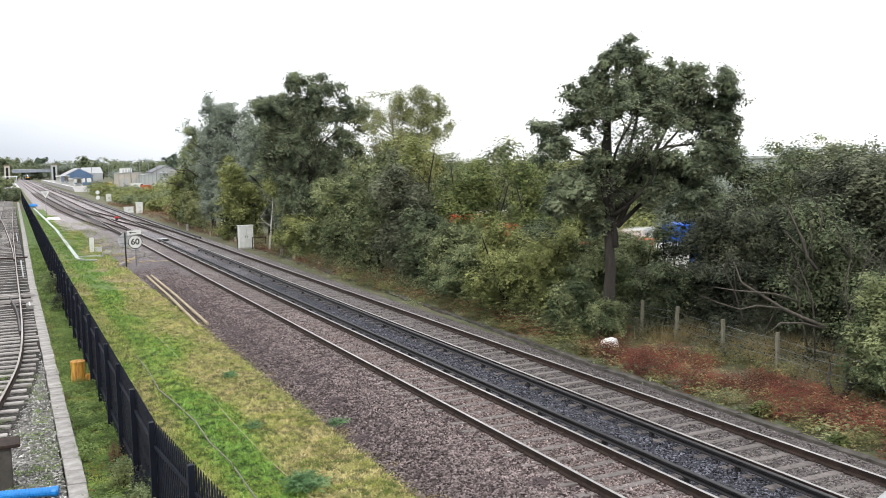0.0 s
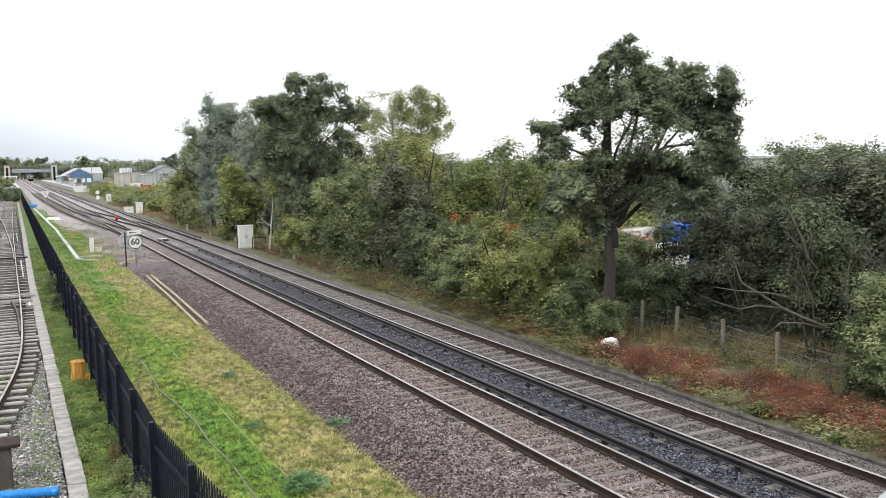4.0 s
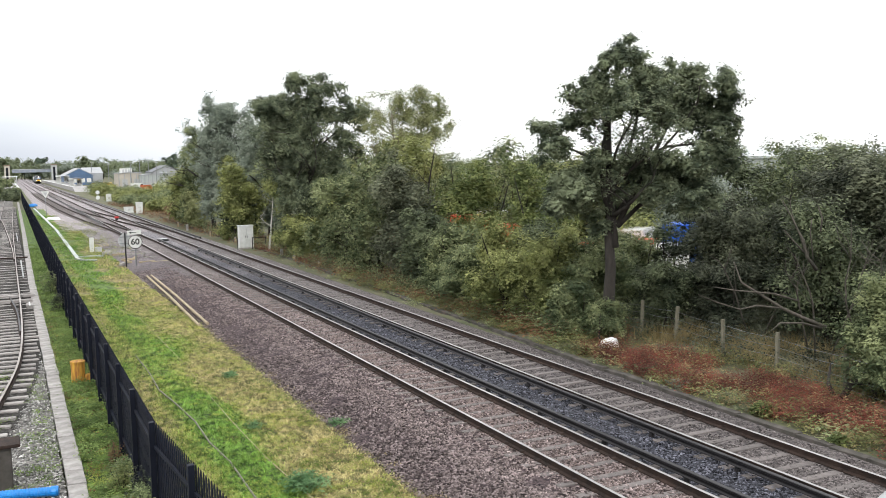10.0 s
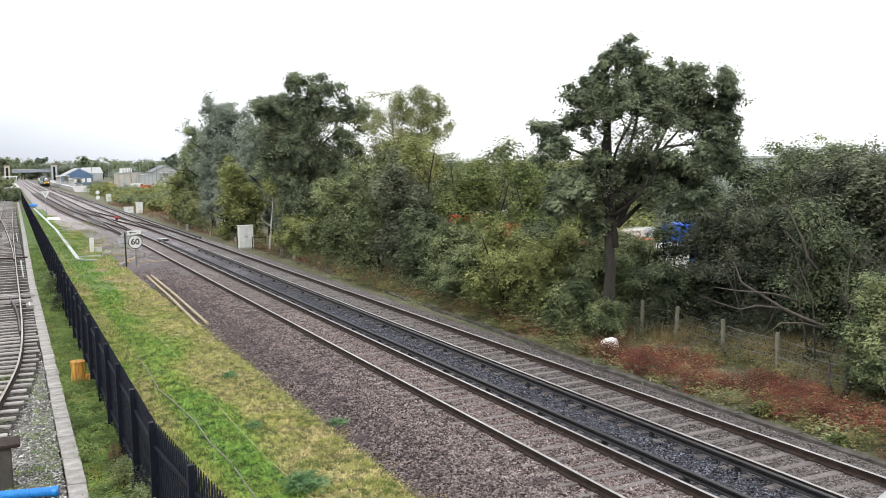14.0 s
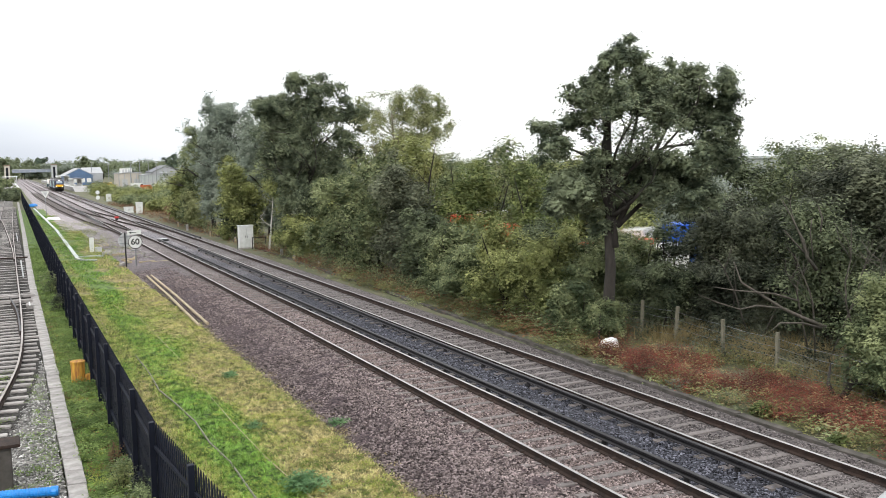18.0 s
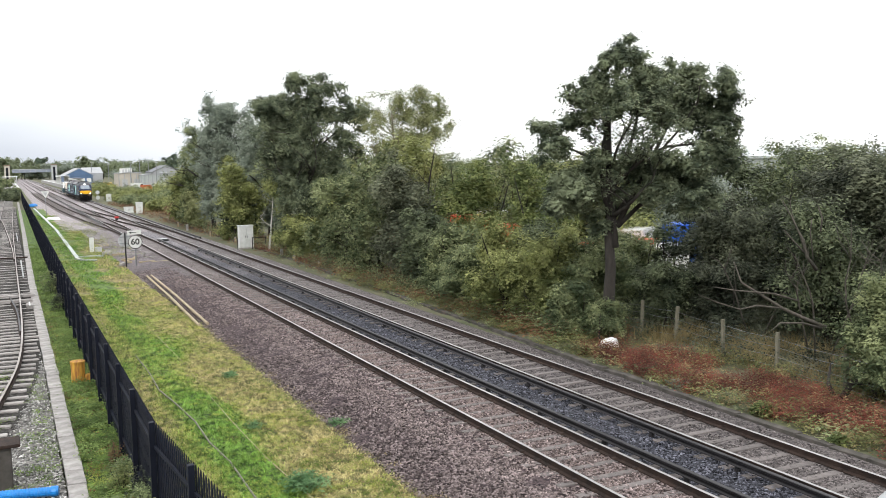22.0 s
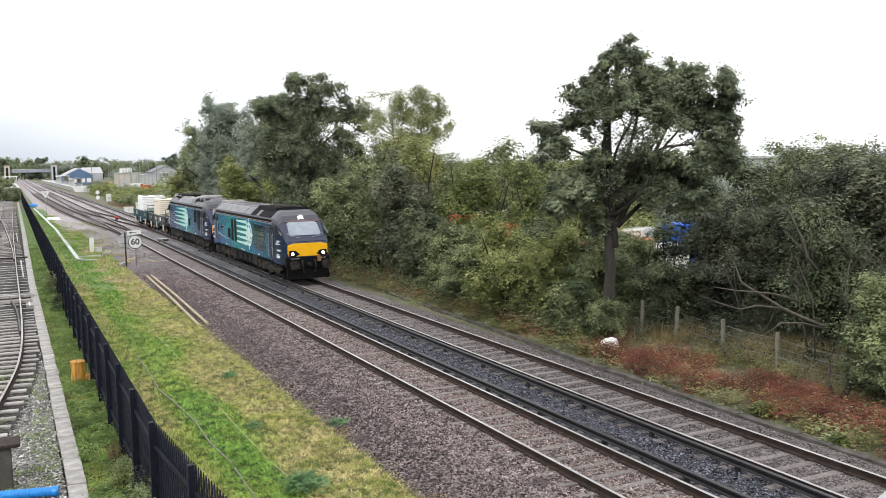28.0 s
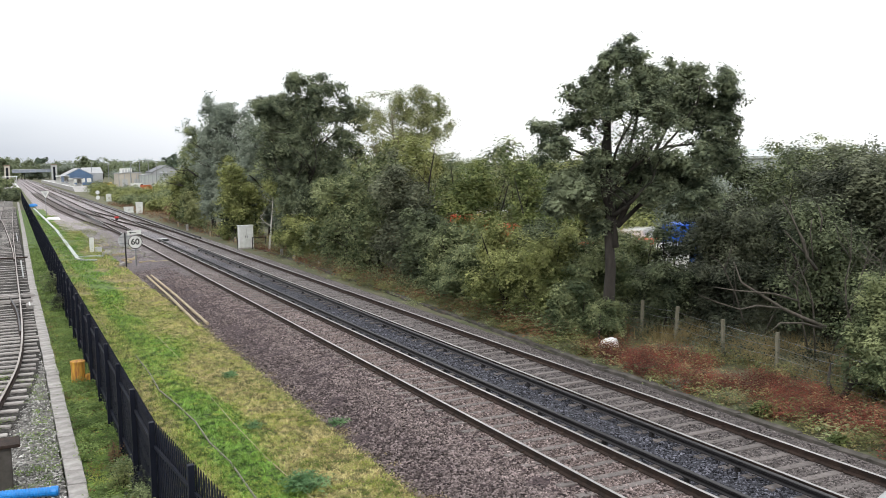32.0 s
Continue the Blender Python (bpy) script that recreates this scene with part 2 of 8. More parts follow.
def stones(rng, xy, z, size):
    """Angular stones, six corners each: points and faces."""
    n = len(xy)
    base = np.array([(1, 0, 0), (-1, 0, 0), (0, 1, 0), (0, -1, 0), (0, 0, 1), (0, 0, -1)], float)
    fc = np.array([(0, 2, 4), (2, 1, 4), (1, 3, 4), (3, 0, 4), (2, 0, 5), (1, 2, 5), (3, 1, 5), (0, 3, 5)])
    v = (base[None] * rng.uniform(0.6, 1.2, (n, 6, 1)) + rng.normal(0, 0.22, (n, 6, 3))) * np.stack([rng.uniform(1.0, 1.5, n), rng.uniform(0.6, 1.0, n), rng.uniform(0.5, 0.8, n)], 1)[:, None]
    a, b = rng.uniform(0, 6.3, (2, n))
    ca, sa, cb, sb = np.cos(a), np.sin(a), np.cos(b), np.sin(b)
    z0 = np.zeros(n)
    o = z0 + 1
    ra = np.stack([np.stack([ca, -sa, z0], 1), np.stack([sa, ca, z0], 1), np.stack([z0, z0, o], 1)], 1)
    rb = np.stack([np.stack([o, z0, z0], 1), np.stack([z0, cb, -sb], 1), np.stack([z0, sb, cb], 1)], 1)
    v = np.einsum("nij,nkj->nki", ra @ rb, v) * (size * np.ones(n))[:, None, None]
    v[:, :, 0] += xy[:, :1]
    v[:, :, 1] += xy[:, 1:]
    v[:, :, 2] += np.asarray(z).reshape(-1, 1)
    f = fc[None] + (np.arange(n) * 6)[:, None, None]
    return v.reshape(-1, 3), f.reshape(-1, 3)


def blades(rng, xy, z, height, width, lean=0.5):
    """Blades of grass, one bent triangle pair each."""
    n = len(xy)
    a = rng.uniform(0, 6.3, n)
    h = height * rng.uniform(0.5, 1.3, n)
    w = width * rng.uniform(0.6, 1.3, n)
    lx, ly = rng.normal(0, lean, (2, n)) * h
    p = np.stack([xy[:, 0], xy[:, 1], z * np.ones(n)], 1)
    s = np.stack([np.cos(a) * w, np.sin(a) * w, np.zeros(n)], 1)
    mid = p + np.stack([lx * 0.35, ly * 0.35, h * 0.6], 1)
    tip = p + np.stack([lx, ly, h], 1)
    v = np.stack([p - s, p + s, mid + s * 0.6, tip, mid - s * 0.6], 1).reshape(-1, 3)
    i = (np.arange(n) * 5)[:, None]
    return v, np.concatenate([i + np.array([[0, 1, 2]]), i + np.array([[0, 2, 4]]), i + np.array([[4, 2, 3]])])


def leaves(rng, centres, spread, per, size, droop=0.0, flat=0.75, hubs=None):
    """Leaves in clumps: each leaf a small pointed blade that faces outwards from its spray and up to the sky."""
    n = len(centres) * per
    off = rng.normal(0, 1, (n, 3)) * spread * np.array([1, 1, flat])
    c = np.repeat(centres, per, 0) + off
    out = off if hubs is None else c - np.repeat(hubs, per, 0)
    out = out / (np.linalg.norm(out, axis=1, keepdims=True) + 1e-6)
    up = out * (0.25 if hubs is None else 0.85) + np.array([0, 0, 0.75 - 0.5 * droop]) + rng.normal(0, 0.2, (n, 3))
    up /= np.linalg.norm(up, axis=1, keepdims=True) + 1e-6
    d = np.cross(up, rng.normal(0, 1, (n, 3)) + np.array([0, 0, -droop]))
    d /= np.linalg.norm(d, axis=1, keepdims=True) + 1e-6
    s = np.cross(d, up)
    L = size * rng.uniform(0.6, 1.4, n)[:, None]
    v = np.stack([c - d * L * 0.8 + s * L * 0.55, c - d * L * 0.7 - s * L * 0.55, c + d * L], 1).reshape(-1, 3)
    i = (np.arange(n) * 3)[:, None]
    return v, i + np.array([[0, 1, 2]])


# ---- surfaces ----
M_EARTH = mat("earth", (0.13, 0.115, 0.07), 0.95, color2=(0.07, 0.085, 0.035), scale=0.5, bump=0.6, bscale=9)
M_TURF = mat("turf", (0.24, 0.27, 0.055), 0.95, color2=(0.12, 0.18, 0.03), scale=0.55, bump=0.7, bscale=30)
# near tones run extra dark: they paint the shade between the loose stones
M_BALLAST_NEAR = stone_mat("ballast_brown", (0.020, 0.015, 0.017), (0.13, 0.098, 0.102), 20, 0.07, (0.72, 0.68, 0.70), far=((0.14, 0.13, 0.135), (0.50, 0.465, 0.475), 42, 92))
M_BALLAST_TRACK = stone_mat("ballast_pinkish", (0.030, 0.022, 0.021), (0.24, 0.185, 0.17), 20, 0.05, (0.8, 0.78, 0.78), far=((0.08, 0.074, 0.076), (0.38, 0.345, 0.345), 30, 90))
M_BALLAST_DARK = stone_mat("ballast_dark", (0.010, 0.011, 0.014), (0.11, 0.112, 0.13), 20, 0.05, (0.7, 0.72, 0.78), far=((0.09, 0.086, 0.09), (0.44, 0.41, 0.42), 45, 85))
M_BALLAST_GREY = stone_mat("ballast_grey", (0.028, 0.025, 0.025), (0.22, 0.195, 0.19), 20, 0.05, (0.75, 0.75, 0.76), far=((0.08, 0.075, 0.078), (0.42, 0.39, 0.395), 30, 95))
M_BALLAST_PALE = stone_mat("ballast_pale", (0.06, 0.058, 0.055), (0.31, 0.30, 0.285), 15, 0.05, (0.72, 0.72, 0.70))
# pale junction stone, lightened further with distance haze put into its colour
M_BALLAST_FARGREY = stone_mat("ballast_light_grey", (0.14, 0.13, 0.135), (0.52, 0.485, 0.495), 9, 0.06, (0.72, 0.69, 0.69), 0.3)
M_STONE_NEAR = mat("stone_brown", (0.205, 0.168, 0.164), 0.9, color2=(0.115, 0.093, 0.092), scale=3, per=-0.8, spec=0.1)
M_STONE_PINK = mat("stone_pink", (0.272, 0.222, 0.212), 0.9, color2=(0.145, 0.117, 0.112), scale=3, per=-0.8, spec=0.1)
M_STONE_DARK = mat("stone_dark", (0.155, 0.157, 0.185), 0.85, color2=(0.07, 0.072, 0.088), scale=3, per=-0.9, spec=0.15)
M_STONE_PALE = mat("stone_pale", (0.46, 0.45, 0.43), 0.9, color2=(0.27, 0.265, 0.25), scale=3, per=-0.7)
M_RUST = mat("rail_rust", (0.052, 0.034, 0.027), 0.8, 0.2, color2=(0.022, 0.017, 0.015), scale=4, bump=0.2, spec=0.2)
M_DARKRAIL = mat("conductor_iron", (0.028, 0.026, 0.028), 0.5, 0.4, color2=(0.012, 0.011, 0.012), scale=5, bump=0.1)
M_STEEL = mat("worn_steel", (0.54, 0.53, 0.52), 0.44, 0.85, color2=(0.36, 0.345, 0.335), scale=3, stretch=(1, 0.1, 1))
M_STEELDULL = mat("dull_steel", (0.055, 0.052, 0.054), 0.5, 0.5, color2=(0.028, 0.027, 0.029), scale=3, stretch=(1, 0.1, 1))
M_SLEEPER = mat("sleeper_concrete", (0.185, 0.163, 0.155), 0.9, color2=(0.105, 0.092, 0.087), scale=5, bump=0.3, per=0.3)
M_TIMBER_OLD = mat("grey_timber", (0.43, 0.405, 0.385), 0.9, color2=(0.17, 0.155, 0.145), scale=5, bump=0.5, bscale=30, per=0.5, stretch=(0.4, 4, 4))
M_CONC = mat("concrete", (0.36, 0.342, 0.325), 0.9, color2=(0.21, 0.197, 0.185), scale=4, bump=0.35, per=0.25)
M_CONC_DARK = mat("mossy_concrete", (0.085, 0.075, 0.066), 0.95, color2=(0.04, 0.037, 0.03), scale=3, bump=0.4, per=0.25)
M_FENCE = mat("dark_blue_paint", (0.008, 0.010, 0.019), 0.55, 0.0, color2=(0.005, 0.006, 0.011), scale=2, per=0.2, spec=0.15)

# ---- ground ----
STATION = 900.0
bm = bmesh.new()
for y0, y1 in ((-300, 0), (0, 120), (120, 600), (600, 4000)):
    for x0, x1 in ((-3000, -40), (-40, 0), (0, 60), (60, 300), (300, 4000)):
        bm.faces.new([bm.verts.new(c) for c in ((x0, y0, -0.5), (x1, y0, -0.5), (x1, y1, -0.5), (x0, y1, -0.5))])
bmesh.ops.remove_doubles(bm, verts=bm.verts, dist=0.01)
ground = tagged(part("ground", bm, M_EARTH), "rough earth and low growth beside the railway", "ground", kind="structure")


def strip(name, xz, y0, y1, material, step=1.0, rough=0.02, label="", category="ground", wander=0.0, seed=1):
    """A long sheet with a cross-section of (x, z), uneven along its length."""
    rng = np.random.default_rng(seed)
    ys = np.concatenate([np.arange(y0, min(y1, 90), step), np.geomspace(max(90, y0), y1, 24) if y1 > 90 else [y1]])
    ys = np.unique(np.round(ys, 3))
    n = len(xz)
    v = np.array([[(x, y, z) for x, z in xz] for y in ys], float)
    v[:, 1:-1, 2] += rng.normal(0, rough, (len(ys), n - 2)) if n > 2 else 0
    if wander:
        w = np.interp(ys, np.arange(y0, y1 + 12, 4), np.convolve(rng.normal(0, wander, int((y1 - y0) / 4) + 4), [0.3, 0.4, 0.3], "same")[:len(np.arange(y0, y1 + 12, 4))])
        v[:, 0, 0] += w
    i = (np.arange(len(ys) - 1)[:, None] * n + np.arange(n - 1)[None]).reshape(-1, 1)
    ob = arrays(name, v.reshape(-1, 3), i + np.array([[0, 1, n + 1, n]]), material)
    return tagged(ob, label, category, kind="structure")


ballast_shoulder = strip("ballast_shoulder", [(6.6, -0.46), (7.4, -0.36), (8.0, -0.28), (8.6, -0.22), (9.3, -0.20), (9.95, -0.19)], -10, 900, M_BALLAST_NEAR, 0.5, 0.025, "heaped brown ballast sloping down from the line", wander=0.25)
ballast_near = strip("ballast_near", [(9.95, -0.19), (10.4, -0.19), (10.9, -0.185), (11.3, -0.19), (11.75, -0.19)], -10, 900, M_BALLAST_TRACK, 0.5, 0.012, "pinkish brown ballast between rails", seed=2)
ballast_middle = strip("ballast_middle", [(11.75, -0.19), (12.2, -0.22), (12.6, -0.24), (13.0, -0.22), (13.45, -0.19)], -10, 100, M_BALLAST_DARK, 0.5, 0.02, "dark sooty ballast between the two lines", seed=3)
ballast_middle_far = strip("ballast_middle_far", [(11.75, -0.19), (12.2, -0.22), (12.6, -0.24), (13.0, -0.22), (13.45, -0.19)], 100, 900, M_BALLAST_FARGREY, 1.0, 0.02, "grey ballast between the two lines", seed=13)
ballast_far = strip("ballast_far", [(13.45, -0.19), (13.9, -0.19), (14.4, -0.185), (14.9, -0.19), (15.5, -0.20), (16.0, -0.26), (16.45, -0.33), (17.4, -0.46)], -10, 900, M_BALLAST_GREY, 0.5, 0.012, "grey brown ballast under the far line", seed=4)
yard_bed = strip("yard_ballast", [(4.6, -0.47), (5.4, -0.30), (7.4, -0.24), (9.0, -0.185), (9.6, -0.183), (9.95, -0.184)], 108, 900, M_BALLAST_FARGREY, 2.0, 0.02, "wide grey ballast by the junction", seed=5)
siding_bed = strip("siding_ballast", [(-9.0, -0.42), (-4.0, -0.32), (-2.0, -0.315), (-0.8, -0.315), (0.2, -0.31), (0.72, -0.33)], -10, 400, M_BALLAST_PALE, 0.5, 0.02, "pale grey stone of the siding", seed=6)
turf = strip("grass_strip", [(1.05, -0.36), (1.6, -0.33), (2.6, -0.31), (4.0, -0.30), (5.6, -0.31), (6.6, -0.34), (7.5, -0.47)], -10, 175, M_TURF, 0.5, 0.006, "mown patchy green and yellow grass strip", "grass", seed=7)
verge = strip("weedy_verge", [(16.75, -0.36), (17.6, -0.34), (18.6, -0.33), (20.0, -0.34), (23.0, -0.38), (34.0, -0.47)], -10, 260, M_EARTH, 0.7, 0.05, "weedy earth verge below the trees", seed=8)


# ---- railway lines ----
XA, GAUGE, XC = 10.081, 1.505, 13.662
RAIL = [(-0.07, -0.172), (0.07, -0.172), (0.07, -0.155), (0.012, -0.125), (0.012, -0.045), (0.036, -0.032), (0.036, -0.006), (0.028, 0.0), (-0.028, 0.0), (-0.036, -0.006), (-0.036, -0.032), (-0.012, -0.045), (-0.012, -0.125), (-0.07, -0.155)]
HEAD = [(-0.034, -0.004), (0.034, -0.004), (0.030, 0.003), (-0.030, 0.003)]
CROWN = [(-0.07, -0.06), (0.07, -0.06), (0.07, -0.045), (0.03, -0.02), (0.04, 0.03), (0.055, 0.045), (0.055, 0.072), (0.045, 0.078), (-0.045, 0.078), (-0.055, 0.072), (-0.055, 0.045), (-0.04, 0.03), (-0.03, -0.02), (-0.07, -0.045)]


def along(outline, pts):
    """An outline of (x, z) carried along a line of (x, y)."""
    bm = bmesh.new()
    return loft(bm, [[(px + x, py, z) for x, z in outline] for px, py in pts])


def rail(parent, pts, shiny=True, outline=RAIL, head=HEAD, name="rail", material=None, dz=0.0):
    ob = part(name, along([(x, z + dz) for x, z in outline], pts), material or M_RUST, parent)
    if head:
        part("running_surface", along([(x, z + dz) for x, z in head], pts), shiny if not isinstance(shiny, bool) else M_STEEL if shiny else M_STEELDULL, ob, "worn bright steel rail top")
    return ob


def sleeper_bm(bm=None, m=None, w=2.5, d=0.25):
    bm = bm or bmesh.new()
    prism(bm, [(-d / 2, -0.30), (d / 2, -0.30), (d / 2 - 0.03, -0.155), (-d / 2 + 0.03, -0.155)], -w / 2, w / 2)
    return bm


SL_MESH = None


def line(name, label, x, y1, sleep_near, y_extra=(), seed=0):
    """A straight line with two rails, sleepers and clips."""
    global SL_MESH
    rng = random.Random(seed)
    th = thing(name, label, "railway track", (0, 0, 0), kind="structure")
    for k in (0, 1):
        rail(th, [(x + k * GAUGE, -12), (x + k * GAUGE, 120), (x + k * GAUGE, y1)])
    cx = x + GAUGE / 2
    ys = [-8 + 0.70 * i for i in range(int((y1 + 8) / 0.70))]
    first = [y for y in ys if 6 < y < sleep_near]
    if SL_MESH is None:
        ob = part("sleeper", sleeper_bm(), M_SLEEPER, th)
        ob.matrix_basis = pose(cx, first[0], 0)
        SL_MESH = ob.data
    else:
        put("sleeper", SL_MESH, th, pose(cx, first[0], 0))
    for y in first[1:]:
        put("sleeper", SL_MESH, th, pose(cx + rng.gauss(0, 0.015), y + rng.gauss(0, 0.02), (-0.014 if y < 26 else -0.025) + rng.gauss(0, 0.005), 0, 0, rng.gauss(0, 0.5)))
    far = np.array([y for y in ys if sleep_near <= y < 420])
    b = np.array([(-1.25, -0.11, -0.3), (1.25, -0.11, -0.3), (1.25, 0.11, -0.3), (-1.25, 0.11, -0.3), (-1.25, -0.1, -0.183), (1.25, -0.1, -0.183), (1.25, 0.1, -0.183), (-1.25, 0.1, -0.183)])
    fc = np.array([(4, 5, 6, 7), (0, 1, 5, 4), (1, 2, 6, 5), (2, 3, 7, 6), (3, 0, 4, 7)])
    v = b[None] + np.stack([np.full(len(far), cx), far, np.zeros(len(far))], 1)[:, None]
    tagged(arrays("far_sleepers", v.reshape(-1, 3), (fc[None] + (np.arange(len(far)) * 8)[:, None, None]).reshape(-1, 4), M_SLEEPER, th), kind="stuff")
    # rail clips and pads
    c = np.array([(-0.11, -0.06, -0.157), (0.11, -0.06, -0.157), (0.11, 0.06, -0.157), (-0.11, 0.06, -0.157), (-0.10, -0.05, -0.115), (0.10, -0.05, -0.115), (0.10, 0.05, -0.115), (-0.10, 0.05, -0.115)])
    near = np.array([(x + k * GAUGE, y, 0) for y in ys if 6 < y < 70 for k in (0, 1)])
    v = c[None] + near[:, None]
    tagged(arrays("rail_clips", v.reshape(-1, 3), (fc[None] + (np.arange(len(near)) * 8)[:, None, None]).reshape(-1, 4), M_RUST, th), kind="stuff")
    return th


def conductor(th, x, y0, y1):
    ob = rail(th, [(x, y0), (x, y1)], False, CROWN, [(-0.044, 0.078), (0.044, 0.078), (0.044, 0.081), (-0.044, 0.081)], "conductor_rail", M_DARKRAIL)
    tagged(ob, "dark iron conductor rail raised on insulators")
    y = math.ceil(max(y0, 6) / 2.8) * 2.8
    me = None
    while y < min(y1, 90):
        if me is None:
            i = part("insulator", cyl(bmesh.new(), (0, 0, -0.17), (0, 0, -0.055), 0.075, 0.055, 8), M_DARKRAIL, th)
            me = i.data
            i.matrix_basis = pose(x, y, 0)
        else:
            put("insulator", me, th, pose(x, y, 0))
        y += 2.8


track_near = line("track_near", "running line with rusty sided rails on concrete sleepers", XA, 900, 66, seed=1)
track_far = line("track_far", "far running line with polished rails on concrete sleepers", XC, 900, 66, seed=2)
conductor(track_near, XA + GAUGE + 0.37, -12, 84)
conductor(track_near, XA - 0.37, 112, 700)
conductor(track_far, XC - 0.37, -12, 73)
conductor(track_far, XC + GAUGE + 0.37, 84, 700)

# junction beyond the speed sign
def easy(pts, n=14):
    """A smooth curve through (x, y) points, given in order of y."""
    xs, ys = [p[0] for p in pts], [p[1] for p in pts]
    out = []
    for i in range(len(pts) - 1):
        m0 = (xs[min(i + 1, len(xs) - 1)] - xs[max(i - 1, 0)]) / (ys[min(i + 1, len(xs) - 1)] - ys[max(i - 1, 0)])
        m1 = (xs[min(i + 2, len(xs) - 1)] - xs[i]) / (ys[min(i + 2, len(xs) - 1)] - ys[i])
        d = ys[i + 1] - ys[i]
        for k in range(n):
            t = k / n
            out.append(((2 * t**3 - 3 * t**2 + 1) * xs[i] + (t**3 - 2 * t**2 + t) * d * m0 + (-2 * t**3 + 3 * t**2) * xs[i + 1] + (t**3 - t**2) * d * m1, ys[i] + t * d))
    return out + [pts[-1]]


junction = thing("junction_track", "diverging line that leaves at the points", "railway track", kind="structure")
LEAVE = [(10.06, 84), (9.72, 102), (8.6, 125), (7.4, 168), (6.6, 290), (6.4, 880)]
for k in (0, 1):
    rail(junction, easy([(x + k * GAUGE + (0.01 if y < 90 else 0), y) for x, y in LEAVE]), False, dz=-0.004)
cross = thing("crossover_track", "crossover between the two running lines", "railway track", kind="structure")
CROSS = [(10.12, 168), (10.5, 148), (11.87, 125), (13.3, 103), (13.62, 84)][::-1]
for k in (0, 1):
    rail(cross, easy([(x + k * GAUGE, y) for x, y in CROSS]), False, dz=-0.006)
JS = [(y, x + GAUGE / 2) for x, y in easy(LEAVE, 40) if y > 100]
bm = bmesh.new()
for y in np.arange(104, 300, 0.75):
    x = float(np.interp(y, [a for a, b in JS], [b for a, b in JS]))
    box(bm, x - 1.25, x + 1.25, y - 0.12, y + 0.12, -0.3, -0.176)
part("timber_sleepers", bm, M_SLEEPER, junction)

# ---- the siding ----
M_SIDERAIL = mat("siding_rail_top", (0.42, 0.39, 0.37), 0.5, 0.5, color2=(0.26, 0.22, 0.19), scale=2, stretch=(1, 0.2, 1))
siding = thing("siding_track", "old siding line curving away on weathered grey timber sleepers", "railway track", kind="structure")
SID = [(-3.6, 12), (-2.0, 18.5), (-1.1, 24), (-0.45, 29), (0.0, 34), (0.2, 42), (0.2, 67), (0.22, 103), (0.5, 182), (1.2, 330)]
sid = easy(SID)
for k in (0, -1):
    rail(siding, [(x + k * GAUGE, y) for x, y in sid], M_SIDERAIL, dz=-0.06)
rail(siding, easy([(0.12, 74), (0.0, 87), (-0.75, 125), (-1.9, 165)]), M_SIDERAIL, dz=-0.06)
rail(siding, easy([(-0.25, 51.5), (0.05, 46), (0.12, 40)][::-1]), False, dz=-0.06)
first = None
sx, sy = [p[0] for p in sid], [p[1] for p in sid]
rng = random.Random(5)
y = 13.2
while y < 190:
    y += 0.80 if y < 46 else 1.5
    x = float(np.interp(y, sy, sx)) - GAUGE / 2
    ang = math.degrees(math.atan2(float(np.interp(y + 0.5, sy, sx)) - x - GAUGE / 2, 0.5))
    if first is None:
        first = part("sleeper", box(bmesh.new(), -1.3, 1.3, -0.12, 0.12, -0.36, -0.20, 0.012), M_TIMBER_OLD, siding)
        first.matrix_basis = pose(x, y, 0, 0, 0, -ang)
    else:
        put("sleeper", first.data, siding, pose(x + rng.gauss(0, 0.03), y + rng.gauss(0, 0.03), (-0.05 if y < 44 else -0.075) + rng.gauss(0, 0.010), 0, 0, -ang + rng.gauss(0, 1.0)))
# dirty stone bed; the shade between raised sleepers is put into its dark colour
sv = np.array([[(x - GAUGE / 2 + o, y, -0.294 + 0.004 * (k % 2)) for k, o in enumerate((-1.45, -0.7, 0.0, 0.7, 1.42))] for x, y in sid if y < 190])
si = (np.arange(len(sv) - 1)[:, None] * 5 + np.arange(4)[None]).reshape(-1, 1)
part_bed = arrays("sleeper_bed", sv.reshape(-1, 3), si + np.array([[0, 1, 6, 5]]), stone_mat("siding_dirt_shade", (0.010, 0.009, 0.008), (0.10, 0.094, 0.088), 18, 0.05, (0.6, 0.6, 0.58)), siding)
tagged(part_bed, "dirty stone between the siding sleepers, darkened for gap shade", kind="stuff")
part("point_rod", boxbm(-1.6, 1.05, 76.2, 76.5, -0.24, -0.14), M_RUST, siding)
part("timber_beam", boxbm(-1.4, 0.95, 52.4, 52.7, -0.26, -0.12), M_TIMBER_OLD, siding)
part("timber_beam", boxbm(-1.4, 0.8, 50.2, 50.5, -0.26, -0.10), M_TIMBER_OLD, siding)

# ---- cable troughs ----
def slabs(name, label, x0, x1, z1, y0, y1, pitch, material, xs=None, jog=0.008, seed=0, tilt=0.5):
    th = thing(name, label, "cable trough", kind="structure")
    rng = random.Random(seed)
    first, y = None, y0
    while y < y1:
        dx = float(np.interp(y, xs[0], xs[1])) if xs else 0
        m = pose((x0 + x1) / 2 + dx + rng.gauss(0, jog), y, rng.gauss(0, jog * 0.5), rng.gauss(0, tilt * 0.4), rng.gauss(0, tilt), rng.gauss(0, tilt * 0.6))
        if first is None:
            first = part("slab", box(bmesh.new(), (x0 - x1) / 2, (x1 - x0) / 2, -pitch / 2 + 0.012, pitch / 2 - 0.012, z1 - 0.32, z1, 0.008), material, th)
            first.matrix_basis = m
        else:
            put("slab", first.data, th, m)
        y += pitch
    return th


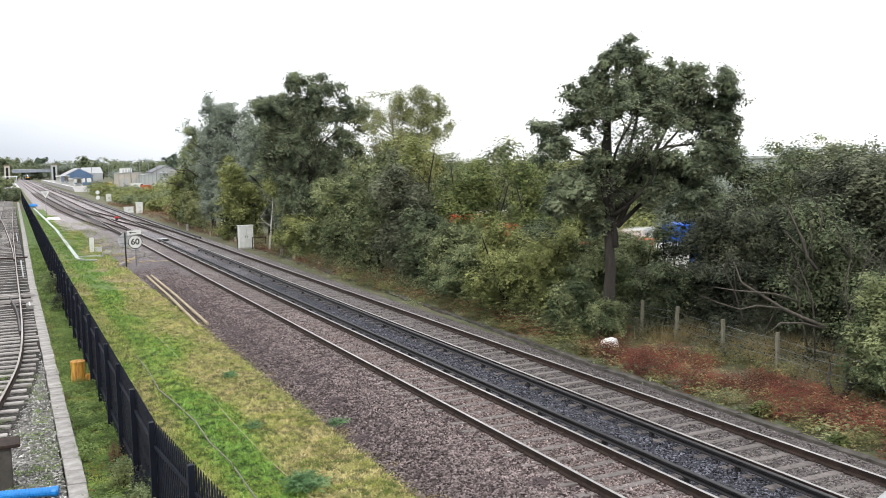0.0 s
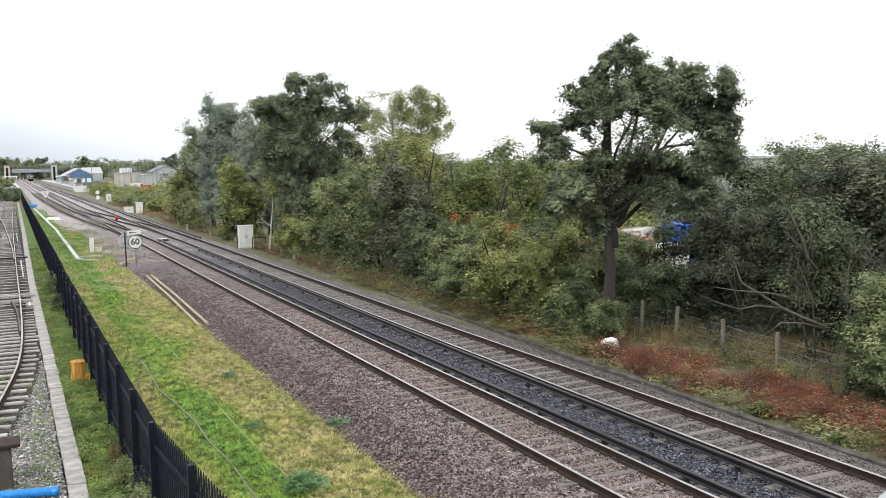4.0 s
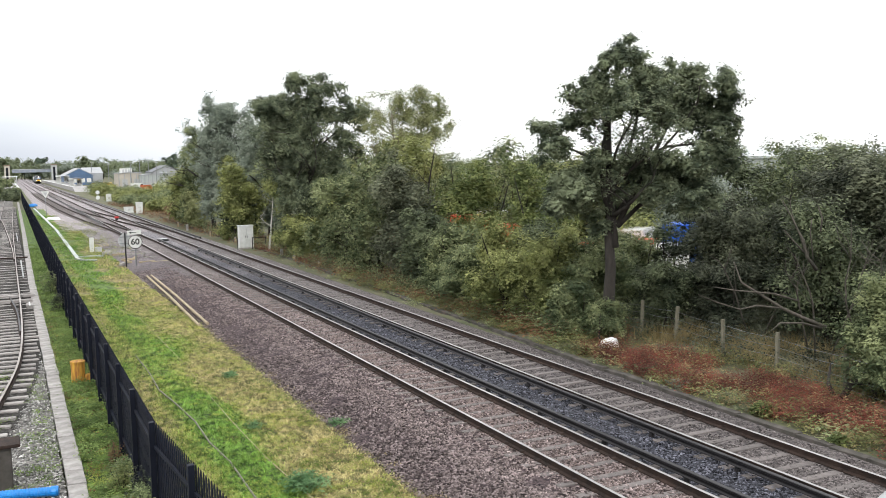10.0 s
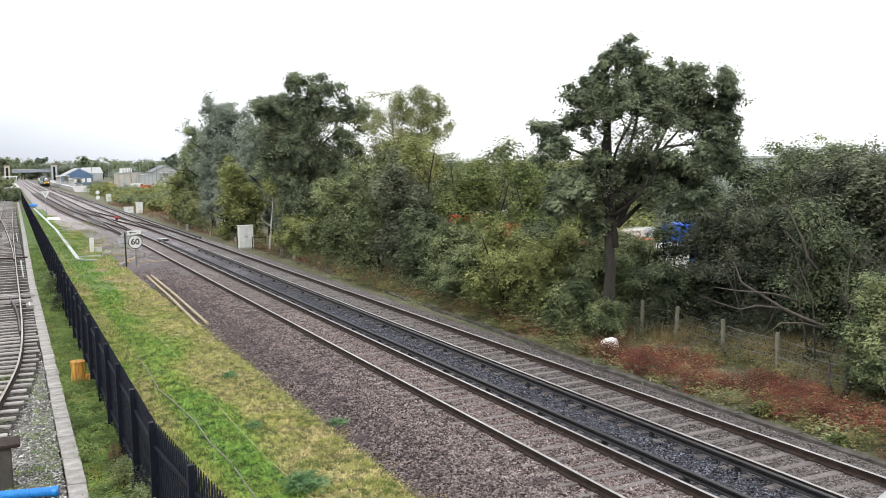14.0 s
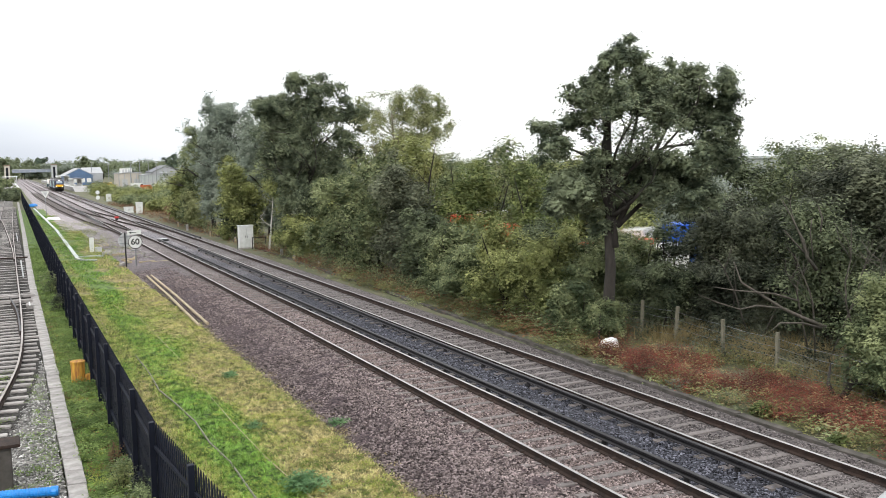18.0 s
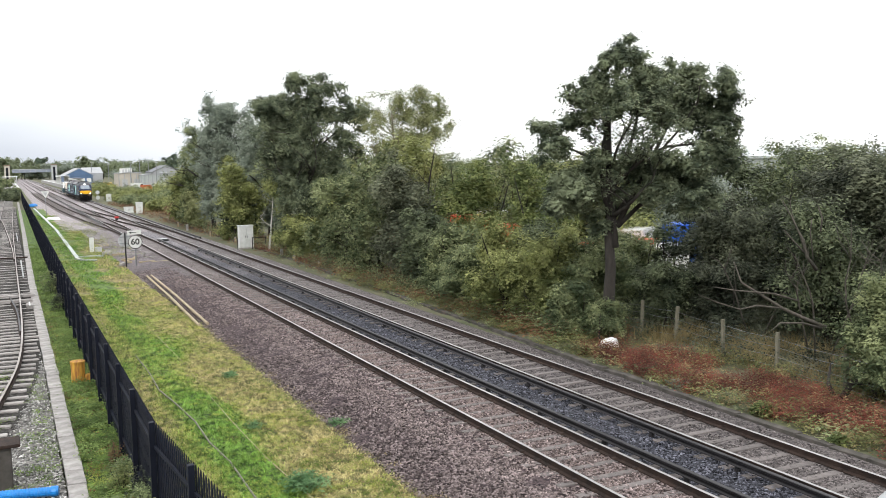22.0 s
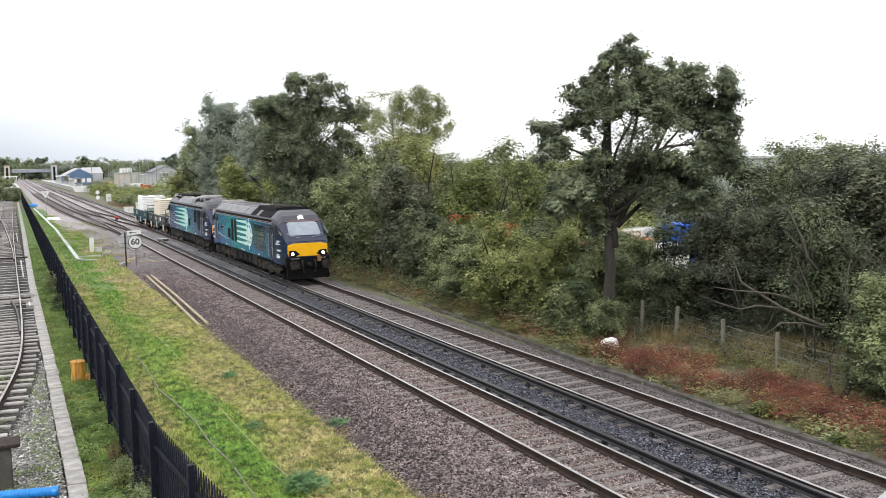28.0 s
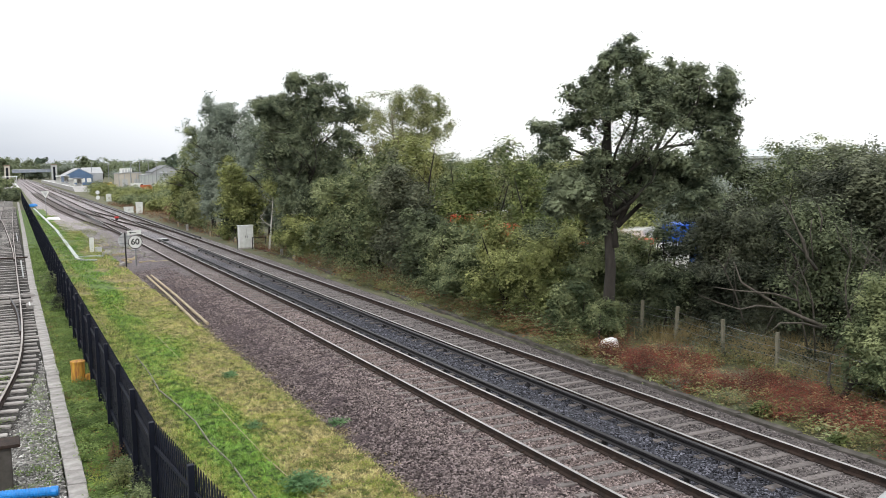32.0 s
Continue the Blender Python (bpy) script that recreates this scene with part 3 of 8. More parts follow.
slabs("cable_trough", "row of pale concrete trough lids along the siding", 0.75, 1.12, -0.235, 14, 220, 0.95, M_CONC, ([0, 60, 110, 220], [0, 0.02, 0.35, 0.9]), seed=3)
slabs("lineside_trough", "dark mossy concrete trough edge by the far line", 16.42, 16.66, -0.268, 6, 130, 1.0, M_CONC_DARK, ([0, 14, 23, 31, 44, 68, 100, 130], [0, 0.05, 0.25, 0.5, 1.0, 1.5, 1.7, 2.2]), jog=0.02, seed=4, tilt=2.0)

# ---- palisade fence ----
fence = thing("palisade_fence", "dark blue steel palisade fence with vertical pales", "fence", kind="structure")
FX = ([0, 12.3, 13.8, 16.5, 42, 54, 72, 105, 185, 230], [4.0, 2.43, 2.31, 2.11, 2.09, 2.17, 2.23, 2.32, 2.55, 2.75])
fx = lambda y: float(np.interp(y, *FX))
pale = post = railbar = None
PALE = [(-0.034, -0.32), (0.034, -0.32), (0.034, 1.74), (0.018, 1.80), (0.0, 1.85), (-0.018, 1.80), (-0.034, 1.74)]
n = 0
y = 8.3
while n < 290:
    m = pose(fx(y), y, 0, 0, 0, 90 - math.degrees(math.atan2(fx(y + 0.1) - fx(y - 0.1), 0.2)))
    if pale is None:
        b = bmesh.new()
        prism(b, PALE, -0.012, 0.004, "y")
        pale = part("pale", b, M_FENCE, fence)
        pale.matrix_basis = m
    else:
        put("pale", pale.data, fence, m)
    n += 1
    y += 0.140
rest = np.arange(y, 228, 0.14)
rx = np.interp(rest, *FX)
b = np.array([(0.0, -0.034, -0.32), (0.0, 0.034, -0.32), (0.0, 0.034, 1.76), (0.0, 0.0, 1.85), (0.0, -0.034, 1.76)])
b2 = np.concatenate([b, b + np.array([0.014, 0, 0])])
v = b2[None] + np.stack([rx, rest, np.zeros(len(rest))], 1)[:, None]
fq = np.array([(0, 1, 2, 4), (5, 9, 7, 6), (0, 4, 9, 5), (1, 6, 7, 2), (2, 7, 8, 3), (4, 3, 8, 9), (2, 3, 4, 4), (9, 8, 7, 7)])[:6]
tagged(arrays("far_pales", v.reshape(-1, 3), (fq[None] + (np.arange(len(rest)) * 10)[:, None, None]).reshape(-1, 4), M_FENCE, fence), kind="stuff")
y = 8.33
while y < 228:
    m = pose(fx(y) - 0.07, y, 0)
    if post is None:
        post = part("post", box(bmesh.new(), -0.05, 0.05, -0.055, 0.055, -0.45, 1.86, 0.008), M_FENCE, fence)
        post.matrix_basis = m
    else:
        put("post", post.data, fence, m)
    for z in (0.12, 1.42):
        a, c = Vector((fx(y) - 0.035, y, z)), Vector((fx(y + 2.72) - 0.035, y + 2.72, z))
        d = c - a
        mm = Matrix.Translation((a + c) / 2) @ pose(0, 0, 0, 0, 0, -math.degrees(math.atan2(d.x, d.y)))
        if railbar is None:
            railbar = part("crossbar", boxbm(-0.022, 0.022, -1.36, 1.36, -0.025, 0.025), M_FENCE, fence)
            railbar.matrix_basis = mm
        else:
            put("crossbar", railbar.data, fence, mm)
    y += 2.72

# ---- trees and shrubs ----
L_OAK = leaf_mat("oak_leaves", (0.066, 0.085, 0.056), (0.298, 0.338, 0.208), 0.36)
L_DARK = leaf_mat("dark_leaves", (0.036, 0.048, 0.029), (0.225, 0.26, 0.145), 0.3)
L_OLIVE = leaf_mat("olive_leaves", (0.095, 0.115, 0.042), (0.41, 0.43, 0.17), 0.32)
L_GREEN = leaf_mat("green_leaves", (0.062, 0.086, 0.043), (0.335, 0.37, 0.185), 0.32)
# grey willow green, with a little distance haze mixed into the colour
L_WILLOW = leaf_mat("grey_willow_leaves", (0.185, 0.22, 0.18), (0.39, 0.43, 0.345), 0.42)
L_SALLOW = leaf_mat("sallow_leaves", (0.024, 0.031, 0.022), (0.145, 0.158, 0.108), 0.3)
L_YELLOW = leaf_mat("yellowing_leaves", (0.15, 0.17, 0.068), (0.43, 0.44, 0.23))
L_BRIGHT = leaf_mat("bright_leaves", (0.068, 0.096, 0.034), (0.29, 0.325, 0.12), 0.32)
L_HEATH = leaf_mat("grey_olive_leaves", (0.054, 0.063, 0.042), (0.225, 0.242, 0.155), 0.3)
# skyline foliage: aerial haze is painted into these pale greens
L_FAR = leaf_mat("hazy_woodland_leaves", (0.13, 0.16, 0.09), (0.32, 0.36, 0.23), 0.5)
L_RED = leaf_mat("red_weed", (0.085, 0.029, 0.022), (0.315, 0.112, 0.074), 0.25)
L_TAN = leaf_mat("dry_stems", (0.17, 0.13, 0.06), (0.38, 0.31, 0.16), 0.25)
L_BROWN = leaf_mat("dead_leaves", (0.10, 0.055, 0.03), (0.26, 0.15, 0.075), 0.25)
M_BARK = mat("bark", (0.045, 0.038, 0.032), 0.95, color2=(0.018, 0.016, 0.013), scale=6, bump=0.8, bscale=25, stretch=(1, 1, 0.3))
M_BARK_TAN = mat("tan_bark", (0.20, 0.17, 0.13), 0.9, color2=(0.10, 0.085, 0.065), scale=5, bump=0.4, stretch=(1, 1, 0.4))
M_BIRCH = mat("birch_bark", (0.62, 0.60, 0.56), 0.8, color2=(0.36, 0.34, 0.31), scale=5, bump=0.3, stretch=(1, 1, 2))
M_BARK_GREY = mat("grey_bark", (0.12, 0.105, 0.085), 0.95, color2=(0.05, 0.045, 0.036), scale=6, bump=0.5)


def limb(bm, rng, p, d, length, r, depth, ends, bend=0.25, n=6):
    """A tapering limb that forks; its ends are gathered for the foliage."""
    pts, rad = [p], [r]
    k = 4
    for i in range(k):
        d = (d + Vector((rng.gauss(0, bend), rng.gauss(0, bend), rng.gauss(0.04, bend * 0.6)))).normalized()
        p = p + d * (length / k)
        pts.append(p)
        rad.append(r * (1 - 0.5 * (i + 1) / k))
        if depth and i >= 1:
            s = Vector((rng.gauss(0, 1), rng.gauss(0, 1), rng.gauss(0.25, 0.5))).normalized()
            limb(bm, rng, p, (d * 0.6 + s * 0.8).normalized(), length * rng.uniform(0.5, 0.75), rad[-1] * 0.6, depth - 1, ends, bend, max(4, n - 1))
    ends.append(p)
    tube(bm, pts, rad, n)


def in_lobes(rng, lobes, n, power=0.45, fuzz=0.10):
    """Points in a few rounded lobes (x, y, z, rx, ry, rz), denser towards the outside."""
    lobes = np.array(lobes, float)
    size = (lobes[:, 3] * lobes[:, 4] * lobes[:, 5]) ** 0.8
    pick = rng.choice(len(lobes), n, p=size / size.sum())
    d = rng.normal(0, 1, (n, 3))
    d /= np.linalg.norm(d, axis=1, keepdims=True)
    r = rng.uniform(0, 1, (n, 1)) ** power * (1 + rng.normal(0, fuzz, (n, 1)))
    return lobes[pick, :3] + d * r * lobes[pick, 3:]


def clumped(rng, lobes, n, subs, rs):
    """Clump centres gathered into smaller sprays, which leave gaps and an uneven outline; and the hub of each one's spray."""
    c = in_lobes(rng, lobes, subs, 0.33, 0.12)
    r = rs * rng.uniform(0.6, 1.25, (subs, 1))
    pick = rng.choice(subs, n, p=(r ** 2.2).ravel() / (r ** 2.2).sum())
    d = rng.normal(0, 1, (n, 3))
    d[:, 2] += 0.25
    d /= np.linalg.norm(d, axis=1, keepdims=True)
    return c[pick] + d * rng.uniform(0, 1, (n, 1)) ** 0.5 * r[pick] * np.array([1, 1, 0.75]), c[pick] - np.array([0, 0, 0.15]) * r[pick]


def tree(name, label, at, height, lobes, leaf, clumps, per, size, spread, trunk_r=0.15, seed=0, bark=None, limbs=5, fork=0.35, lean=(0, 0), droop=0.0, depth=2, group="", bend=0.25, category="tree", stems=1, subs=60, rs=0.7, low=-0.15, core=0.5):
    """Trunk and forking limbs under a crown of small leaves in clumps. lobes: relative to the foot."""
    rng, nr = random.Random(seed), np.random.default_rng(seed)
    th = thing(name, label, category, at, group)
    bm, ends = bmesh.new(), []
    for s in range(stems):
        off = Vector((rng.gauss(0, 0.25), rng.gauss(0, 0.25), 0)) if stems > 1 else Vector((0, 0, 0))
        pts, rad = [off + Vector((0, 0, low))], [trunk_r * 1.25]
        top = height * 0.86
        k = 7
        lx, ly = lean if stems == 1 else (rng.gauss(0, 0.2), rng.gauss(0, 0.2))
        for i in range(1, k + 1):
            z = top * i / k
            pts.append(off + Vector((lx * z + rng.gauss(0, 0.022 * height / 8), ly * z + rng.gauss(0, 0.04 * height / 8), z)))
            rad.append(trunk_r * (1 - 0.85 * i / k))
        tube(bm, pts, rad, 9)
        for j in range(limbs):
            f = fork + (0.92 - fork) * (j + rng.random() * 0.8) / limbs
            i = min(int(f * k), k - 1)
            p = pts[i].lerp(pts[i + 1], f * k - i)
            a = rng.uniform(0, 6.28)
            d = Vector((math.cos(a), math.sin(a), rng.uniform(0.3, 0.9))).normalized()
            limb(bm, rng, p, d, height * rng.uniform(0.22, 0.36) * (1.25 - f), rad[i] * 0.55, depth, ends, bend)
    part("trunk", bm, bark or M_BARK, th, smooth=True)
    if leaf is not None and clumps:
        c, hub = clumped(nr, lobes, clumps, subs, rs)
        e = np.array([tuple(p) for p in ends])
        if len(e):
            e = e[nr.choice(len(e), min(len(e), clumps // 6), replace=False)]
            c, hub = np.concatenate([c, e + nr.normal(0, 0.1, e.shape)]), np.concatenate([hub, e - np.array([0, 0, 0.2])])
        hub, c = hub[c[:, 2] > 0.12], c[c[:, 2] > 0.12]
        v, f = leaves(nr, c, spread, per, size, droop, hubs=hub)
        if core:
            # the dense older growth inside
            inner = np.array(lobes, float) * np.array([1, 1, 1, 0.72, 0.72, 0.72])
            q = in_lobes(nr, inner, int(clumps * core), 0.55, 0.05)
            v2, f2 = leaves(nr, q[q[:, 2] > 0.2], spread * 1.3, 11, size * 1.8, droop)
            v, f = np.concatenate([v, v2]), np.concatenate([f, f2 + len(v)])
        v[:, 2] = np.maximum(v[:, 2], 0.02)
        arrays("crown", v, f, leaf, th)
    return th


# the oak by the line: sprays of foliage on spreading limbs
OAK_TOP = [(0.66, 10.73, 0.62), (-0.02, 10.38, 0.62), (-0.51, 9.91, 0.5), (1.24, 10.0, 0.62), (0.5, 11.11, 0.29), (1.65, 9.87, 0.56), (2.41, 9.98, 0.56), (2.92, 10.22, 0.43), (3.53, 10.16, 0.54), (4.13, 9.73, 0.52),
           (4.5, 9.18, 0.46), (5.0, 9.02, 0.23), (-0.42, 9.35, 0.66), (0.34, 9.27, 0.75), (1.05, 9.21, 0.66), (1.76, 9.15, 0.68), (2.56, 9.18, 0.75), (3.36, 9.16, 0.75), (4.02, 8.6, 0.66)]
OAK_LEFT = [(-1.47, 9.31, 0.41), (-0.93, 9.08, 0.46), (-1.49, 8.51, 0.41), (-2.04, 8.1, 0.56), (-2.46, 8.28, 0.37), (-2.68, 7.7, 0.33), (-2.14, 7.43, 0.46), (-1.5, 7.8, 0.29), (-0.73, 8.41, 0.27), (-2.57, 7.15, 0.27),
            (-1.85, 6.23, 0.37), (-1.15, 6.49, 0.46), (-1.38, 5.83, 0.54), (-0.71, 5.6, 0.46), (-1.64, 5.25, 0.54), (-2.08, 5.46, 0.37), (-0.58, 6.84, 0.46), (-0.23, 6.22, 0.41)]
OAK_RIGHT = [(4.65, 8.46, 0.5), (5.14, 7.7, 0.23), (4.84, 7.33, 0.5), (4.61, 6.54, 0.37), (4.22, 7.85, 0.56), (3.18, 8.33, 0.5), (2.09, 8.52, 0.5), (1.25, 8.58, 0.29), (4.41, 7.0, 0.54), (3.86, 6.6, 0.66), (3.02, 6.66, 0.66), (2.1, 6.88, 0.52),
             (1.25, 6.78, 0.58), (0.41, 6.79, 0.46), (3.51, 5.98, 0.5), (2.66, 5.91, 0.46), (1.62, 6.22, 0.46), (3.96, 5.59, 0.46), (1.65, 7.9, 0.21), (2.7, 7.67, 0.19), (0.24, 5.77, 0.33), (0.81, 5.66, 0.29), (1.81, 5.32, 0.29)]
OAK_LIMBS = [([(0.2, 3.6), (0.15, 4.5), (0.09, 5.7), (-0.05, 6.9), (-0.11, 8.1), (0.1, 9.1), (0.44, 10.3)], 0.15), ([(0.19, 4.3), (-0.24, 5.7), (-0.31, 6.5), (-0.2, 7.6), (0.02, 8.4)], 0.10), ([(0.28, 4.4), (0.98, 5.65), (1.46, 6.6), (1.85, 7.3), (2.5, 8.6)], 0.11),
             ([(0.3, 4.4), (1.18, 5.2), (2.24, 5.7), (3.2, 6.2), (3.9, 6.9)], 0.09), ([(0.57, 6.2), (1.22, 7.05), (2.27, 7.4), (3.64, 7.5), (4.6, 7.4)], 0.07), ([(-0.06, 6.5), (-0.89, 7.1), (-1.51, 7.4), (-2.35, 7.7)], 0.06), ([(0.14, 5.8), (0.69, 7.1), (0.98, 8.05), (1.15, 9.0), (1.4, 10.0)], 0.08), ([(1.5, 6.7), (2.6, 7.9), (3.4, 9.0), (3.6, 10.1)], 0.05)]
AX, AY = 0.9025, -0.4307  # across the line of sight to the oak
r_ = random.Random(4)
oak_lobes = []
OAK_LOW = [(-1.4, 5.8, 0.75), (-0.8, 5.2, 0.65), (-1.9, 5.3, 0.6), (-0.3, 4.7, 0.5), (0.7, 5.3, 0.5), (1.7, 5.7, 0.6), (2.7, 5.5, 0.6), (3.5, 5.4, 0.6), (3.1, 4.9, 0.45), (0.5, 6.3, 0.5), (2.3, 6.4, 0.6), (-2.0, 6.0, 0.5)]
for u, z, r in OAK_TOP + OAK_LEFT + OAK_RIGHT + OAK_LOW:
    w = r_.uniform(-1.2, 1.2)
    u, z = u * 0.94, z * 0.965 - 0.05
    oak_lobes.append((u * AX - w * AY, u * AY + w * AX, z, r, r * 1.2, r * 0.85))
oak = tree("oak_tree", "tall dark green oak with a broad open crown", (19.9, 27.6, -0.35), 10.9, oak_lobes,
           L_OAK, 2900, 40, 0.066, 0.12, 0.26, seed=11, limbs=9, fork=0.42, depth=3, subs=900, rs=0.25, core=0.06)
for pts, r in OAK_LIMBS:
    b = bmesh.new()
    w = [r_.uniform(-0.12, 0.12) for _ in pts]
    tube(b, [(u * 0.94 * AX - k * AY, u * 0.94 * AY + k * AX, z * 0.965 - 0.05) for (u, z), k in zip(pts, w)], [r * (1 - 0.75 * i / len(pts)) for i in range(len(pts))], 8)
    part("limb", b, M_BARK, oak, smooth=True)
SH = "mixed shrubs below the trees"


def shrub(label, at, rx, ry, h, leaf, clumps, per, size, seed, spread=0.25, name="shrub", bark=None, droop=0.0, rs=None, stems=3, low=0.34):
    r = random.Random(seed)
    lb = [(0, 0, h * low, rx * 0.85, ry * 0.85, h * (low - 0.02)), (0, 0, h * 0.60, rx * 0.62, ry * 0.62, h * 0.27)]
    for _ in range(12):
        a, q = r.uniform(0, 6.28), r.uniform(0.45, 0.92)
        z = r.uniform(0.14, 0.84)
        q *= 1.0 if z < 0.55 else 1.45 - z
        lb.append((math.cos(a) * rx * q, math.sin(a) * ry * q, h * z, rx * r.uniform(0.26, 0.42), ry * r.uniform(0.26, 0.42), h * r.uniform(0.10, 0.18)))
    return tree(name, label, at, h * 0.9, lb, leaf, clumps, per, size * 0.92, spread * 0.85, 0.04 + 0.008 * h, seed, bark or M_BARK, 4, 0.15, depth=1, group=SH, category="shrub", stems=stems, droop=droop, subs=max(24, clumps // 6), rs=rs or 0.125 * (rx + ry))


G = -0.35
shrub("low dark growth round the oak foot", (19.6, 27.5, G), 0.9, 0.8, 1.5, L_GREEN, 240, 36, 0.05, 127, 0.14)
# along the edge of the bank, from the foreground to the station
shrub("spreading olive green shrub at the field edge", (21.3, 16.8, G), 1.5, 1.6, 3.6, L_GREEN, 760, 40, 0.05, 21, 0.17)
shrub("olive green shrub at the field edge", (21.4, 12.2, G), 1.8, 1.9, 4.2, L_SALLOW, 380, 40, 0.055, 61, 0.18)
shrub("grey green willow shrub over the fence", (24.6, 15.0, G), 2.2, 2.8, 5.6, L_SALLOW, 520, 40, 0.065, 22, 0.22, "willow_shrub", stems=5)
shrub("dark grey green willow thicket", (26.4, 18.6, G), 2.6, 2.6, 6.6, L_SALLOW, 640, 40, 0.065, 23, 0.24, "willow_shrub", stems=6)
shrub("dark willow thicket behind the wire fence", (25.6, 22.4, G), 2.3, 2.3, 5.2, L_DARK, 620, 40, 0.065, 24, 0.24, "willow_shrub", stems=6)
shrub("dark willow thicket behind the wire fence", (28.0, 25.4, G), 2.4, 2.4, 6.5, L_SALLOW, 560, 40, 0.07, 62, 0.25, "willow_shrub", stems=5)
shrub("pale topped willow behind the thicket", (31.0, 25.8, G), 2.8, 2.6, 7.0, L_HEATH, 480, 40, 0.075, 25, 0.27, "willow_shrub")
shrub("pale topped willow behind the thicket", (32.0, 20.0, G), 3.2, 3.4, 8.9, L_HEATH, 520, 40, 0.075, 26, 0.27, "willow_shrub")
shrub("grey green willow behind the thicket", (29.5, 15.2, G), 2.6, 3.0, 8.2, L_HEATH, 480, 40, 0.075, 63, 0.27, "willow_shrub")
shrub("grey green willow behind the thicket", (35.5, 28.5, G), 3.0, 3.2, 7.4, L_HEATH, 380, 40, 0.085, 64, 0.3, "willow_shrub")
shrub("pale topped willow rising over the thicket", (30.0, 23.7, G), 2.4, 2.4, 8.3, L_HEATH, 520, 40, 0.075, 143, 0.26, "willow_shrub")
shrub("pale topped willow rising over the thicket", (32.0, 27.1, G), 2.2, 2.2, 7.9, L_HEATH, 420, 40, 0.075, 144, 0.26, "willow_shrub")
shrub("pale topped willow rising over the thicket", (34.3, 32.7, G), 2.4, 2.4, 7.9, L_GREEN, 360, 40, 0.075, 145, 0.26, "willow_shrub")
shrub("dark bramble mound at the tree foot", (22.9, 28.2, G), 1.7, 1.5, 2.9, L_DARK, 420, 40, 0.055, 27, 0.18)
shrub("dark willow bush beyond the oak", (26.5, 28.4, G), 1.7, 1.7, 5.0, L_HEATH, 440, 40, 0.065, 91, 0.22, "willow_shrub")
shrub("dark willow bush beyond the oak", (28.2, 31.0, G), 2.0, 2.0, 6.2, L_SALLOW, 460, 40, 0.07, 92, 0.24, "willow_shrub")
shrub("thin green bush before the yard", (24.2, 32.0, G), 1.5, 1.5, 3.7, L_GREEN, 300, 40, 0.06, 93, 0.2)
shrub("thin leafy bush before the yard", (27.6, 33.4, G), 1.6, 1.5, 4.2, L_DARK, 170, 40, 0.06, 142, 0.2)
shrub("thin dark bush before the yard", (26.4, 34.6, G), 1.6, 1.6, 3.0, L_SALLOW, 260, 40, 0.065, 94, 0.22)
shrub("grey green willow behind the thicket", (31.5, 31.5, G), 2.6, 2.6, 7.6, L_DARK, 420, 40, 0.08, 95, 0.27, "willow_shrub")
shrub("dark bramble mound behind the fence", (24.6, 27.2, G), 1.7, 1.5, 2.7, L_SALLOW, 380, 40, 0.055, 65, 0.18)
shrub("dark green shrub beside the oak trunk", (21.6, 30.2, G), 1.6, 1.5, 3.9, L_GREEN, 520, 40, 0.06, 28, 0.18)
shrub("low green shrub at the oak foot", (19.4, 29.0, G), 1.1, 1.1, 2.2, L_GREEN, 330, 40, 0.055, 66, 0.16)
shrub("yellow green shrub at the line edge", (19.9, 31.6, G), 1.4, 1.5, 4.3, L_OLIVE, 700, 40, 0.055, 29, 0.17)
shrub("yellow green shrub at the line edge", (19.2, 34.2, G), 1.5, 1.8, 4.7, L_OLIVE, 680, 40, 0.06, 30, 0.19)
shrub("low green shrub at the line edge", (18.9, 37.4, G), 1.2, 1.6, 2.9, L_GREEN, 420, 40, 0.06, 31, 0.18)
shrub("dark green shrub in the hedge", (19.9, 40.6, G), 1.6, 1.9, 4.0, L_GREEN, 460, 40, 0.07, 32, 0.22)
shrub("dark green laurel in the hedge", (20.0, 44.0, G), 1.7, 1.9, 4.6, L_DARK, 640, 40, 0.075, 33, 0.24)
shrub("tall green shrub in the hedge", (20.6, 48.2, G), 2.2, 2.4, 7.2, L_HEATH, 560, 40, 0.085, 34, 0.27)
shrub("grey green shrub in the hedge", (20.3, 52.5, G), 2.2, 2.4, 8.3, L_GREEN, 520, 40, 0.085, 67, 0.27)
shrub("dark green shrub in the hedge", (20.2, 57.0, G), 2.1, 2.4, 6.6, L_GREEN, 520, 40, 0.09, 35, 0.28)
shrub("olive shrub in the hedge", (20.8, 61.0, G), 2.3, 2.4, 6.2, L_GREEN, 460, 40, 0.095, 36, 0.28)
shrub("dull shrub turning brown in the hedge", (23.0, 53.0, G), 2.4, 2.4, 10.2, L_OLIVE, 420, 40, 0.085, 68, 0.28)
shrub("yellow green bush behind the hedge", (29.5, 58.5, G), 3.0, 2.8, 8.6, L_GREEN, 460, 40, 0.085, 37, 0.28)
shrub("bright green bush behind the hedge", (23.2, 44.6, G), 1.9, 2.1, 7.6, L_BRIGHT, 560, 40, 0.075, 38, 0.26)
shrub("bright green bush behind the hedge", (25.0, 41.0, G), 1.8, 1.8, 7.6, L_BRIGHT, 480, 40, 0.075, 69, 0.26)
shrub("bright green bush hanging over the hedge", (22.2, 46.4, G), 1.7, 1.7, 5.4, L_BRIGHT, 90, 40, 0.075, 141, 0.24)
shrub("dark green bush in the middle of the hedge", (22.4, 36.8, G), 1.6, 1.8, 4.4, L_DARK, 420, 40, 0.07, 39, 0.24)
shrub("dull green bush behind the oak", (24.6, 34.2, G), 1.6, 1.7, 4.0, L_GREEN, 360, 40, 0.07, 40, 0.24)
